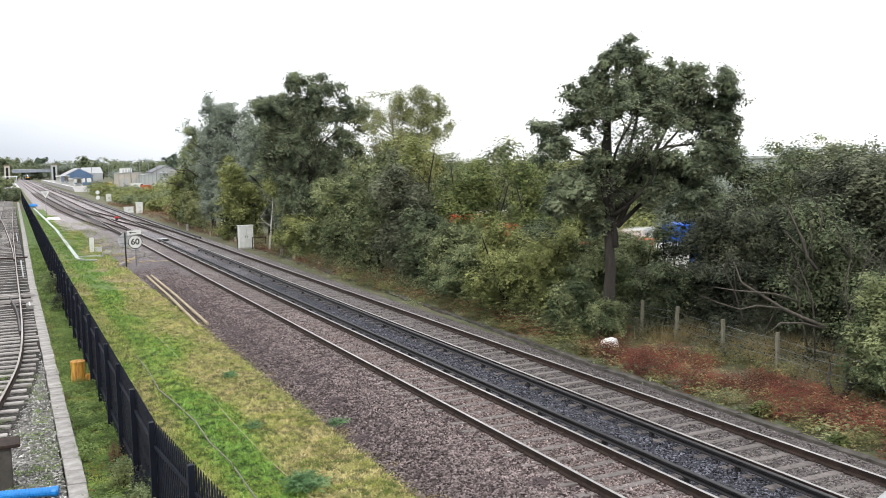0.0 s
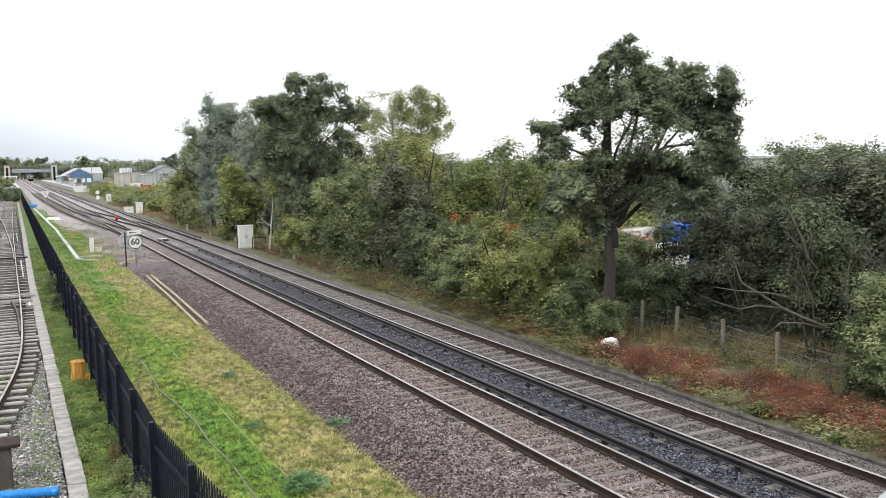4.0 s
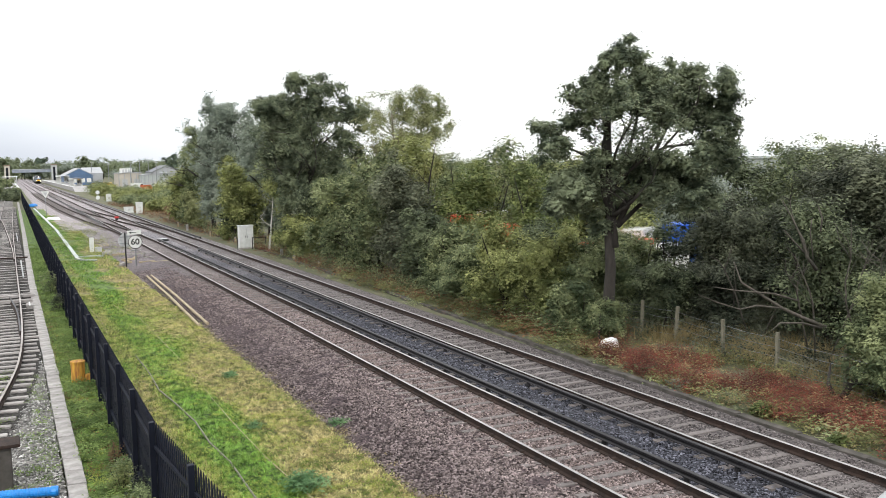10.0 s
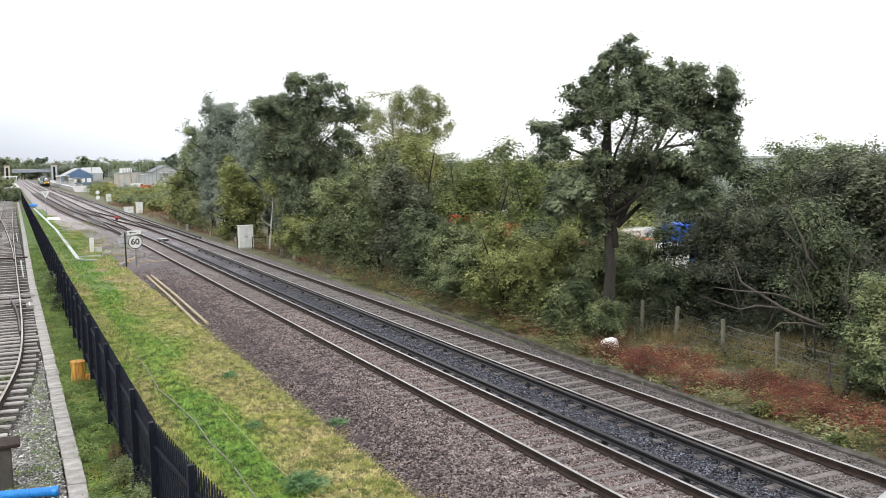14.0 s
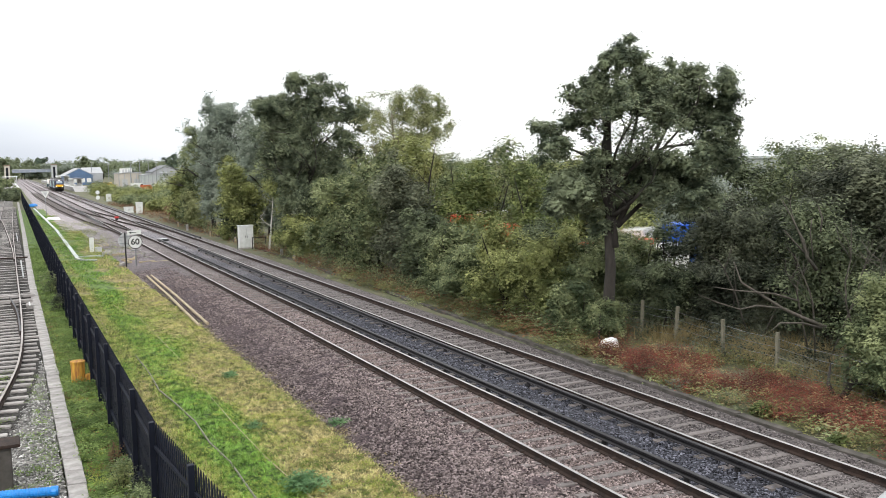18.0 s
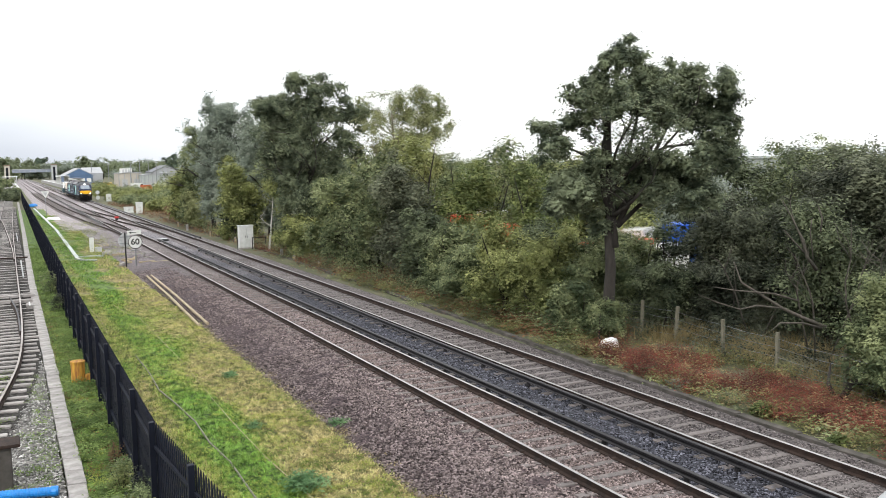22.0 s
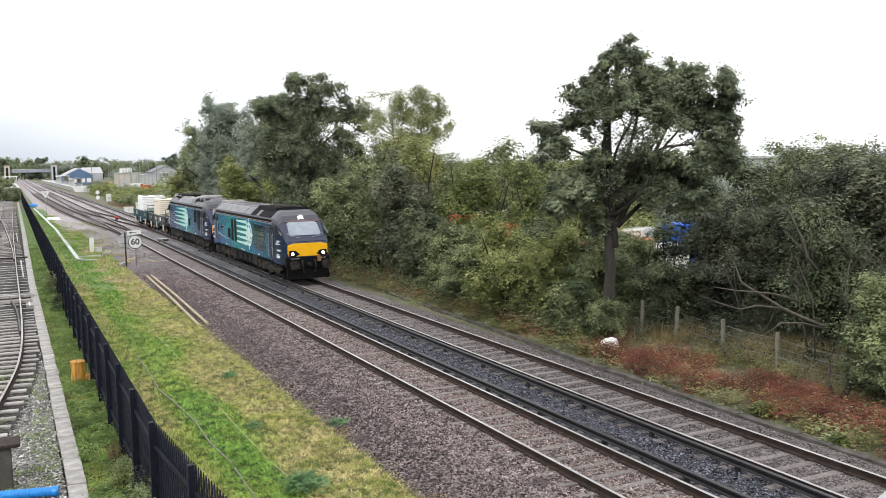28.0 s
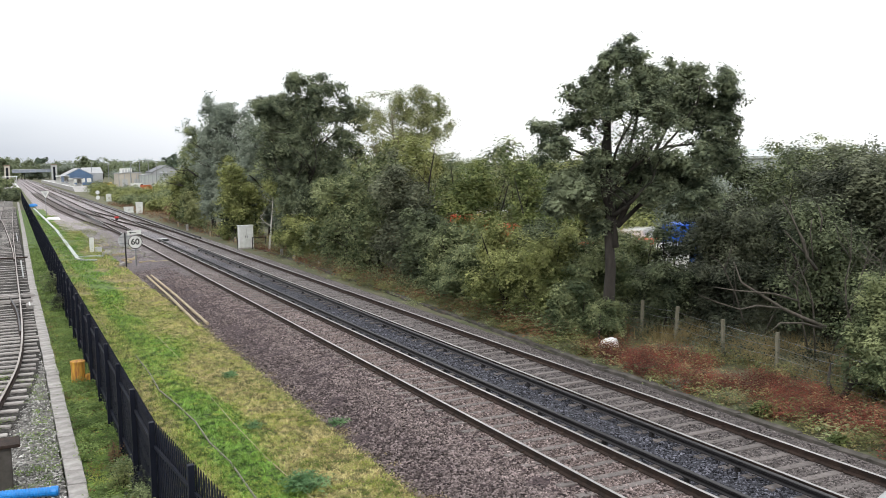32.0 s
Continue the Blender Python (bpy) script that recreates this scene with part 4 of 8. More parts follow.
for x, y, h, lf, s in ((35.0, 62.0, 7.0, L_WILLOW, 71), (40.5, 57.5, 6.4, L_GREEN, 72), (46.0, 52.0, 7.8, L_WILLOW, 73), (51.0, 47.0, 7.6, L_GREEN, 74), (56.0, 42.0, 7.6, L_DARK, 75), (60, 36, 6.6, L_GREEN, 76), (30.5, 68.0, 7.2, L_GREEN, 77), (47.5, 60.0, 6.8, L_GREEN, 78), (30.5, 52.0, 8.8, L_GREEN, 79), (33.5, 48.5, 8.2, L_OLIVE, 96), (45, 40, 8.0, L_GREEN, 97), (40, 35, 8.0, L_HEATH, 98), (43, 29, 8.6, L_HEATH, 99)):
    shrub("broad green bush at the far side of the yard", (x, y, G), 3.4, 3.4, h, lf, 380, 40, 0.13, s, 0.4, low=0.38)
tree("ash_tree", "half bare tree with thin yellowing leaves", (26.0, 62.0, -0.4), 12.2,
     [(u * AX, u * AY, z, r, r * 1.6, r * 0.8) for u, z, r in ((-1.8, 11.5, 0.7), (-0.6, 11.4, 0.8), (0.4, 11.0, 0.7), (1.5, 11.6, 0.8), (2.5, 11.4, 0.8), (3.4, 10.5, 0.6), (3.6, 9.5, 0.5), (2.9, 8.8, 0.8), (1.7, 8.9, 1.1), (-2.1, 10.2, 0.6), (0.6, 8.4, 1.2), (-0.7, 8.0, 1.0), (-2.7, 11.3, 0.5), (0.8, 10.1, 0.9), (2.3, 10.2, 0.9), (-1.0, 10.1, 0.9), (-2.0, 9.2, 0.7))],
     L_YELLOW, 980, 26, 0.075, 0.24, 0.15, seed=41, limbs=15, fork=0.4, bark=M_BARK_TAN, depth=3, subs=170, rs=0.5, core=0, stems=3)
DARK = [(-0.9, 13.5, 1.1), (0.8, 13.5, 1.1), (2.2, 13.1, 0.9), (2.8, 12.3, 0.5), (-3.0, 11.6, 1.3), (-3.8, 12.0, 0.5), (-1.9, 11.8, 1.3), (0.1, 11.7, 1.6), (2.3, 11.2, 1.1), (3.7, 11.0, 1.0), (4.3, 11.2, 0.4), (4.1, 9.9, 0.6), (2.7, 9.0, 1.3), (3.4, 7.9, 0.9),
        (-3.0, 10.0, 1.2), (-1.2, 9.5, 1.5), (0.5, 10.2, 0.8), (-0.4, 7.8, 1.4), (-2.2, 7.8, 1.3), (1.8, 7.5, 1.3), (-1.3, 6.0, 1.5), (0.5, 6.0, 1.5), (1.8, 6.0, 1.0), (-0.9, 4.3, 1.5), (0.4, 3.8, 1.3), (-1.6, 2.5, 1.2), (-0.1, 2.0, 1.3)]
dark_lobes = []
for u, z, r in DARK:
    w = r_.uniform(-1.3, 1.3)
    dark_lobes.append((u * AX - w * AY, u * AY + w * AX, z * 0.965 - 0.1, r * 0.92, r * 1.3, r * 0.88))
tree("tall_dark_tree", "tall dark green tree with a dense crown", (21.2, 68.5, -0.4), 14.0, dark_lobes, L_OAK, 2600, 42, 0.088, 0.19, 0.3, seed=42, limbs=12, depth=2, subs=520, rs=0.48, core=0.25)
tree("tall_dark_tree", "tall green tree behind the relay cabinet", (22.4, 76.0, -0.4), 12.8,
     [(0, 0, 9.4, 2.2, 2.4, 2.4), (0.6, 0, 5.6, 2.8, 3.0, 3.2), (-1.4, 0, 7.0, 2.0, 2.0, 2.4)], L_GREEN, 640, 40, 0.115, 0.3, 0.26, seed=43, limbs=9, depth=2, subs=100, rs=0.8)
for x, y, h, s in ((19.6, 98.0, 15.0, 44), (21.6, 97.4, 14.0, 45), (20.5, 96.0, 13.4, 53), (23.2, 96.2, 13.6, 58), (19.4, 106.0, 11.2, 46)):
    tree("white_willow", "tall pale grey green willow with upswept branches", (x, y, -0.4), h,
         [(0, 0, h * 0.82, 0.75, 1.0, h * 0.19), (0.1, 0, h * 0.93, 0.35, 0.5, h * 0.09), (-0.4, 0, h * 0.56, 1.1, 1.5, h * 0.24), (0.5, 0, h * 0.50, 1.3, 1.6, h * 0.26), (0, 0, h * 0.25, 1.7, 2.0, h * 0.24)], L_WILLOW if s != 46 else L_GREEN, 600, 40, 0.11, 0.26, 0.22, seed=s, limbs=12, droop=0.6, depth=1, group="pale willows by the line", subs=90, rs=0.6)
tree("tall_dark_tree", "tall grey green tree behind the willows", (22.6, 86.0, -0.4), 12.4,
     [(0, 0, 9.6, 1.9, 2.0, 2.3), (0.4, 0, 6.0, 2.4, 2.6, 3.0), (-0.8, 0, 7.4, 1.8, 2.0, 2.4), (0, 0, 3.0, 2.4, 2.4, 2.4)], L_WILLOW, 700, 40, 0.12, 0.3, 0.26, seed=57, limbs=9, depth=2, subs=110, rs=0.75)
shrub("round olive willow by the cabinet", (19.4, 84.0, G), 2.2, 1.9, 7.6, L_OLIVE, 460, 40, 0.105, 47, 0.28, droop=0.5)
shrub("dark green shrub by the line", (19.6, 86.0, G), 1.8, 2.2, 6.0, L_DARK, 420, 40, 0.12, 48, 0.3)
shrub("dark green shrub by the line", (19.4, 65.2, G), 1.5, 1.8, 3.6, L_OLIVE, 360, 40, 0.10, 54, 0.26)
tree("silver_birch", "slim silver birch with a leaning white trunk", (18.5, 71.2, -0.35), 5.6, [(0.9, 0, 4.9, 1.0, 1.2, 0.7)], L_OLIVE, 90, 34, 0.09, 0.25, 0.10, seed=49, bark=M_BIRCH, limbs=4, lean=(0.11, 0), subs=24, rs=0.4, core=0)
shrub("olive hedge beside the line", (19.2, 112.0, G), 1.9, 3.0, 7.5, L_OLIVE, 460, 40, 0.15, 50, 0.38)
shrub("green hedge beside the line", (22.0, 122.0, G), 1.8, 3.2, 9.0, L_GREEN, 460, 40, 0.16, 51, 0.42)
shrub("yellowing bush beside the line", (19.0, 104.0, G), 1.3, 2.2, 4.6, L_YELLOW, 300, 40, 0.12, 52, 0.3)
# low growth between the line and the sheds
for i, (x, y, rx, ry, h, lf) in enumerate(((24, 132, 3.5, 6, 3.0, L_OLIVE), (23, 148, 3.5, 7, 2.2, L_OLIVE), (30, 150, 4, 8, 3.0, L_GREEN), (24, 168, 3.5, 8, 2.2, L_GREEN), (32, 172, 5, 9, 2.6, L_OLIVE), (25, 195, 4, 10, 2.3, L_OLIVE), (34, 205, 6, 12, 2.6, L_GREEN), (26, 228, 4, 12, 2.4, L_GREEN), (22.5, 136, 2, 5, 1.4, L_BROWN), (36, 235, 6, 12, 2.6, L_OLIVE), (23.5, 255, 3.5, 12, 2.6, L_OLIVE), (24.5, 285, 3.5, 14, 2.8, L_GREEN), (22, 212, 2.4, 10, 1.8, L_OLIVE), (21, 180, 2.0, 9, 1.5, L_GREEN), (0.3, 236, 1.6, 6, 3.0, L_DARK), (-2.2, 246, 2.0, 8, 3.6, L_GREEN), (1.6, 262, 1.4, 6, 2.6, L_GREEN))):
    shrub("tangled bramble and scrub by the line", (x, y, -0.5), rx, ry, h, lf, 300, 40, 0.17, 80 + i, 0.4, name="bramble_scrub", low=0.42)

# fallen and leaning willow limbs in the thicket
M_DEADWOOD = M_BARK_GREY
dead = thing("fallen_branch", "bare grey willow branch sprawling over the undergrowth", "branch", (22.6, 19.8, -0.4))
b = bmesh.new()
tube(b, [(-0.31, 0.0, 1.47), (-0.87, 0.4, 1.77), (-1.49, 0.6, 2.08), (-2.24, 0.8, 2.57), (-2.77, 1.0, 2.93), (-2.9, 1.2, 3.58)], [0.065, 0.06, 0.05, 0.04, 0.03, 0.012], 7)
tube(b, [(-1.49, 0.6, 2.08), (-2.52, 0.6, 2.26), (-3.28, 0.5, 2.22), (-4.15, 0.5, 2.5), (-4.95, 0.4, 2.81)], [0.03, 0.027, 0.022, 0.017, 0.008], 7)
tube(b, [(-0.91, 0.6, 2.28), (-1.74, 0.7, 2.54), (-3.22, 0.8, 2.75), (-3.87, 1.0, 2.88)], [0.03, 0.027, 0.02, 0.008], 7)
tube(b, [(-0.47, 0.0, 1.45), (-1.51, -0.2, 1.75), (-2.52, -0.3, 1.86), (-2.85, -0.3, 1.66)], [0.04, 0.03, 0.022, 0.01], 7)
part("limb", b, M_DEADWOOD, dead, smooth=True)
dead2 = thing("bare_willow", "bare grey willow stems rising through the leaves", "tree", (22.9, 20.6, -0.4))
for pts, r in (([(-0.39, -0.2, 3.17), (-0.81, -0.2, 3.6), (-1.06, -0.2, 4.22), (-1.47, -0.2, 4.85), (-1.9, -0.2, 5.43)], 0.06), ([(-0.76, -0.2, 3.58), (-0.96, -0.2, 4.13), (-1.3, -0.2, 4.58), (-1.52, -0.2, 5.11), (-1.55, -0.2, 5.54)], 0.035), ([(-0.81, -0.2, 3.65), (-1.36, -0.2, 4.1), (-1.76, -0.2, 4.47)], 0.025), ([(-0.25, -0.2, 4.35), (-0.19, -0.2, 4.79), (-0.37, -0.2, 5.15)], 0.03), ([(-0.52, -0.2, 3.31), (-0.68, -0.2, 4.38), (-0.62, -0.2, 4.81)], 0.022)):
    b = bmesh.new()
    tube(b, pts, [r * (1 - 0.2 * k) for k in range(len(pts))], 6)
    part("stem", b, M_DEADWOOD, dead2, smooth=True)
rt = random.Random(88)
for x, y, z, n, h in ((23.6, 21.0, 2.2, 3, 2.0), (24.4, 19.0, 2.6, 4, 2.4), (25.2, 17.2, 2.4, 3, 2.4), (24.6, 25.6, 1.8, 2, 2.0)):
    th = thing("bare_willow", "thin grey willow stems showing among the leaves", "tree", (x, y, -0.4))
    for _ in range(n):
        a = rt.uniform(2.2, 5.4)
        base = Vector((rt.gauss(0, 0.5), rt.gauss(0, 0.5), 0.0))
        d = Vector((math.cos(a) * 0.45, math.sin(a) * 0.45, 1.0)).normalized()
        pts = [base, base + d * z * 0.5, base + d * z]
        for _ in range(4):
            d = (d + Vector((rt.gauss(0, 0.22), rt.gauss(0, 0.22), rt.gauss(0, 0.12)))).normalized()
            pts.append(pts[-1] + d * h * 0.28)
        st = part("stem", tube(bmesh.new(), pts, [0.036, 0.031, 0.027, 0.023, 0.018, 0.013, 0.006], 5), M_BARK_GREY, th, smooth=True)
        for k in (2, 3, 4, 4):
            e = Vector((rt.gauss(0, 0.6), rt.gauss(0, 0.6), rt.uniform(0.3, 1.0))).normalized()
            q = pts[k] + e * h * 0.25
            part("twig", tube(bmesh.new(), [pts[k], q, q + (e + Vector((rt.gauss(0, 0.3), rt.gauss(0, 0.3), 0.2))) * h * 0.22], [0.014, 0.010, 0.004], 4), M_BARK_GREY, st, smooth=True)
snag = thing("leaning_stump", "dark broken stem leaning at the shrub edge", "stump", (20.1, 17.4, -0.4))
b = bmesh.new()
tube(b, [(0, 0, -0.1), (0.25, -0.2, 0.5), (0.7, -0.7, 1.1), (1.2, -1.1, 1.3)], [0.11, 0.09, 0.06, 0.02], 6)
tube(b, [(0, 0, -0.1), (-0.05, 0.3, 0.45), (0.25, 0.5, 0.95)], [0.08, 0.06, 0.02], 6)
part("stem", b, M_BARK, snag, smooth=True)

# ---- the train ----
CX = XC + GAUGE / 2
SPEED = 25.7


def livery(name, stops, rough=0.22):
    """Glossy paint that runs from blue to teal along the body."""
    m = bpy.data.materials.new(name)
    m.use_nodes = True
    nt = m.node_tree
    b = nt.nodes["Principled BSDF"]
    b.inputs["Roughness"].default_value = rough
    b.inputs["Specular IOR Level"].default_value = 0.4
    tc = nt.nodes.new("ShaderNodeTexCoord")
    sp = nt.nodes.new("ShaderNodeSeparateXYZ")
    nt.links.new(tc.outputs["Object"], sp.inputs["Vector"])
    n1 = nt.nodes.new("ShaderNodeTexNoise")
    n1.inputs["Scale"].default_value, n1.inputs["Detail"].default_value = 0.5, 4
    nt.links.new(tc.outputs["Object"], n1.inputs["Vector"])
    ad = nt.nodes.new("ShaderNodeMath")
    ad.operation = "MULTIPLY_ADD"
    ad.inputs[1].default_value = 2.6
    nt.links.new(n1.outputs["Fac"], ad.inputs[0])
    sl = nt.nodes.new("ShaderNodeMath")
    sl.operation = "MULTIPLY_ADD"
    sl.inputs[1].default_value = -1.1
    nt.links.new(sp.outputs["Z"], sl.inputs[0])
    nt.links.new(sp.outputs["Y"], sl.inputs[2])
    nt.links.new(sl.outputs[0], ad.inputs[2])
    mr = nt.nodes.new("ShaderNodeMapRange")
    mr.inputs["From Min"].default_value, mr.inputs["From Max"].default_value = 0.0, 19.3
    nt.links.new(ad.outputs[0], mr.inputs["Value"])
    rp = nt.nodes.new("ShaderNodeValToRGB")
    el = rp.color_ramp.elements
    while len(el) < len(stops):
        el.new(0.5)
    for e, (p, c) in zip(el, stops):
        e.position, e.color = p, (*c, 1)
    nt.links.new(mr.outputs["Result"], rp.inputs["Fac"])
    n2 = nt.nodes.new("ShaderNodeTexNoise")
    n2.inputs["Scale"].default_value, n2.inputs["Detail"].default_value = 3.0, 6
    nt.links.new(tc.outputs["Object"], n2.inputs["Vector"])
    hs = nt.nodes.new("ShaderNodeHueSaturation")
    r2 = nt.nodes.new("ShaderNodeMapRange")
    r2.inputs["To Min"].default_value, r2.inputs["To Max"].default_value = 0.8, 1.2
    nt.links.new(n2.outputs["Fac"], r2.inputs["Value"])
    nt.links.new(r2.outputs["Result"], hs.inputs["Value"])
    nt.links.new(rp.outputs["Color"], hs.inputs["Color"])
    nt.links.new(hs.outputs["Color"], b.inputs["Base Color"])
    return m


BLUE, TEAL, SEA = (0.003, 0.024, 0.135), (0.0, 0.14, 0.25), (0.0, 0.185, 0.22)
M_LIV_A = livery("livery_lead", [(0.0, (0.006, 0.016, 0.045)), (0.09, (0.004, 0.026, 0.085)), (0.17, (0.0, 0.085, 0.155)), (0.30, (0.0, 0.105, 0.20)), (0.42, (0.0, 0.145, 0.21)), (0.55, (0.0, 0.185, 0.20)), (0.68, (0.0, 0.130, 0.22)), (0.82, (0.0, 0.050, 0.19)), (1.0, BLUE)])
M_LIV_B = livery("livery_trail", [(0.0, (0.010, 0.015, 0.050)), (0.14, (0.008, 0.024, 0.085)), (0.30, (0.0, 0.078, 0.19)), (0.43, SEA), (0.54, (0.0, 0.138, 0.22)), (0.70, (0.004, 0.044, 0.16)), (1.0, (0.010, 0.022, 0.095))])
M_NAVY = mat("navy_paint", (0.016, 0.022, 0.050), 0.25, color2=(0.012, 0.017, 0.04), scale=3)
M_ROOF = mat("roof_grey", (0.075, 0.075, 0.088), 0.45, color2=(0.040, 0.040, 0.047), scale=2.5)
M_BOGIE = mat("bogie_dirt", (0.085, 0.072, 0.061), 0.85, color2=(0.008, 0.007, 0.006), scale=4, bump=0.3, spec=0.25)
M_ROOF_L = mat("roof_light_grey", (0.205, 0.203, 0.218), 0.55, color2=(0.10, 0.099, 0.108), scale=2.0)
M_CABROOF = mat("cab_roof_grey", (0.042, 0.044, 0.056), 0.45, color2=(0.026, 0.027, 0.034), scale=2.5)
# grimy black, lowered further to put the deep under-train shade into the colour
M_BLACK = mat("grimy_shaded_black", (0.0055, 0.005, 0.0055), 0.8, color2=(0.002, 0.002, 0.0024), scale=6, spec=0.12)
M_GRIME = mat("road_dirt_grey", (0.036, 0.031, 0.027), 0.85, color2=(0.007, 0.006, 0.0055), scale=5, bump=0.3, spec=0.2)
M_YEL = mat("warning_yellow", (0.78, 0.42, 0.005), 0.35, color2=(0.66, 0.34, 0.004), scale=3)
M_ORANGE = mat("cantrail_orange", (0.48, 0.20, 0.14), 0.4)
M_WHITE = mat("white_marking", (0.74, 0.76, 0.76), 0.5, color2=(0.6, 0.62, 0.62), scale=8)
M_MINT = mat("pale_mint", (0.55, 0.78, 0.70), 0.35, color2=(0.42, 0.70, 0.62), scale=4)
M_GREENGLOW = mat("sea_green_edge", (0.03, 0.36, 0.28), 0.3, color2=(0.02, 0.28, 0.24), scale=2)
# grey-blue base colour paints the sky's reflection on the glass
M_GLASS_SKY = mat("windscreen", (0.25, 0.28, 0.32), 0.07, 0.0, color2=(0.17, 0.20, 0.24), scale=1.5)
M_COVER = mat("crumpled_cover", (0.27, 0.28, 0.30), 0.5, color2=(0.10, 0.105, 0.115), scale=3.5, bump=0.8, bscale=6)
M_DGLASS = mat("dark_glass", (0.012, 0.013, 0.018), 0.08)
M_LAMP = mat("lit_headlight", (1.0, 0.96, 0.88), 0.3, emit=9.0)
M_SWASH = mat("pale_blue_paint", (0.30, 0.42, 0.50), 0.4, color2=(0.18, 0.28, 0.36), scale=9)
M_CHROME = mat("handrail_steel", (0.34, 0.35, 0.37), 0.4, 0.6)
M_RUSTBOX = mat("axlebox_rust", (0.36, 0.19, 0.055), 0.8, color2=(0.10, 0.055, 0.03), scale=6)


def flat(outline, x0, x1):
    return prism(bmesh.new(), outline, x0, x1)


def side_panel(name, y0, y1, z0, z1, material, parent, x=-1.345, proud=0.012, label="", bevel=0.0):
    return part(name, box(bmesh.new(), x - proud, x + 0.03, y0, y1, z0, z1, bevel), material, parent, label)


def body_section(y, w, zb, zs, zt, wt):
    """Cross-section: sides to zs, a curved shoulder, and a flat crown of half width wt at zt."""
    a = [(-w, zb), (-w, (zb + zs) / 2), (-w, zs)]
    a.append((-w + (w - wt) * 0.10, zs + (zt - zs) * 0.38))
    a.append((-w + (w - wt) * 0.72, zs + (zt - zs) * 0.90))
    a.append((-wt, zt))
    return [(x, y, z) for x, z in a] + [(-x, y, z) for x, z in a[::-1]]


def cab(parent, flip, screen, lit, liv):
    """The cab shell at one end, with its front; flip mirrors it to the other end."""
    m = Matrix.Identity(4) if not flip else Matrix.Translation((0, 19.3, 0)) @ Matrix.Rotation(math.pi, 4, "Z")

    def add(name, bm, material, par=parent, label="", smooth=False):
        bmesh.ops.transform(bm, matrix=m, verts=bm.verts)
        return part(name, bm, material, par, label, smooth)

    low = bmesh.new()
    loft(low, [[(-w, y, 1.02), (-w, y, 1.6), (-w * 0.99, y, z), (w * 0.99, y, z), (w, y, 1.6), (w, y, 1.02)]
               for y, w, z in ((0.0, 1.10, 2.05), (0.10, 1.16, 2.22), (0.55, 1.24, 2.55), (1.1, 1.30, 2.86), (1.7, 1.338, 3.12), (2.0, 1.345, 3.20))])
    shell = add("cab_side", low, liv)
    up = bmesh.new()
    loft(up, [body_section(y, w, zb, zs, zt, wt) for y, w, zb, zs, zt, wt in (
        (1.12, 1.26, 2.7, 3.05, 3.33, 1.02), (1.40, 1.30, 2.9, 3.16, 3.60, 0.96), (1.85, 1.335, 3.0, 3.2, 3.80, 0.88), (2.4, 1.34, 3.1, 3.22, 3.88, 0.82))])
    add("cab_roof", up, M_CABROOF, label="dark grey cab roof")
    face = bmesh.new()
    loft(face, [body_section(y, w, zb, zs, zt, wt) for y, w, zb, zs, zt, wt in (
        (0.13, 1.13, 2.0, 2.20, 2.27, 0.98), (0.62, 1.20, 2.4, 2.62, 2.80, 1.02), (1.12, 1.26, 2.7, 3.05, 3.33, 1.02))])
    add("cab_face", face, M_NAVY, label="dark navy raked cab front")
    nose = bmesh.new()
    prism(nose, [(-1.07, 1.47), (1.07, 1.47), (1.11, 1.62), (1.10, 2.10), (0.75, 2.17), (-0.75, 2.17), (-1.10, 2.10), (-1.11, 1.62)], -0.03, 0.08, "y")
    bmesh.ops.bevel(nose, geom=[e for e in nose.edges], offset=0.02, segments=2, affect="EDGES")
    yel = add("nose_panel", nose, M_YEL, label="bright yellow warning panel")
    ws = bmesh.new()
    # windscreen lies on the raked face
    pts = [(-0.82, 2.56), (-0.89, 2.66), (-0.84, 3.17), (-0.75, 3.25), (0.75, 3.25), (0.84, 3.17), (0.89, 2.66), (0.82, 2.56)]
    yy = lambda z: 0.13 + (z - 2.27) * (1.12 - 0.13) / (3.33 - 2.27)
    a = [ws.verts.new((x, yy(z) - 0.025, z + 0.02)) for x, z in pts]
    b = [ws.verts.new((x, yy(z) + 0.05, z - 0.05)) for x, z in pts]
    ws.faces.new(a)
    ws.faces.new(b[::-1])
    for i in range(8):
        ws.faces.new((a[i], b[i], b[(i + 1) % 8], a[(i + 1) % 8]))
    bmesh.ops.recalc_face_normals(ws, faces=ws.faces)
    scr = add("windscreen", ws, screen, label="pale raked windscreen")
    for s in (-1, 1):
        w = bmesh.new()
        tube(w, [(s * 0.30, yy(2.44) - 0.06, 2.44), (s * 0.62, yy(2.50) - 0.07, 2.52), (s * 0.95, yy(2.54) - 0.07, 2.58), (s * 0.98, yy(2.66) - 0.07, 2.72)], 0.014, 4)
        add("wiper", w, M_CHROME, scr)
        tri = flat([(0.42, 2.62), (1.55, 3.14), (1.62, 3.12), (1.62, 2.72), (0.9, 2.62)], s * 1.255, s * 1.352)
        add("cab_window", tri, M_DGLASS, shell, "dark wedge shaped cab side window")
        hl = cyl(bmesh.new(), (s * 0.86, -0.07, 1.63), (s * 0.86, 0.05, 1.64), 0.080, n=14)
        add("headlight", hl, M_LAMP if lit else M_DGLASS, yel, "round headlight")
        add("light_surround", prism(bmesh.new(), [(s * 0.46, 1.60), (s * 0.70, 1.80), (s * 1.04, 1.80), (s * 1.06, 1.50), (s * 0.72, 1.46)], -0.055, 0.02, "y"), M_BLACK, yel)
        b = bmesh.new()
        cyl(b, (s * 0.865, -0.46, 1.06), (s * 0.865, 0.1, 1.06), 0.11, 0.13, 12)
        add("buffer", b, M_BLACK, label="black buffer")
        b = bmesh.new()
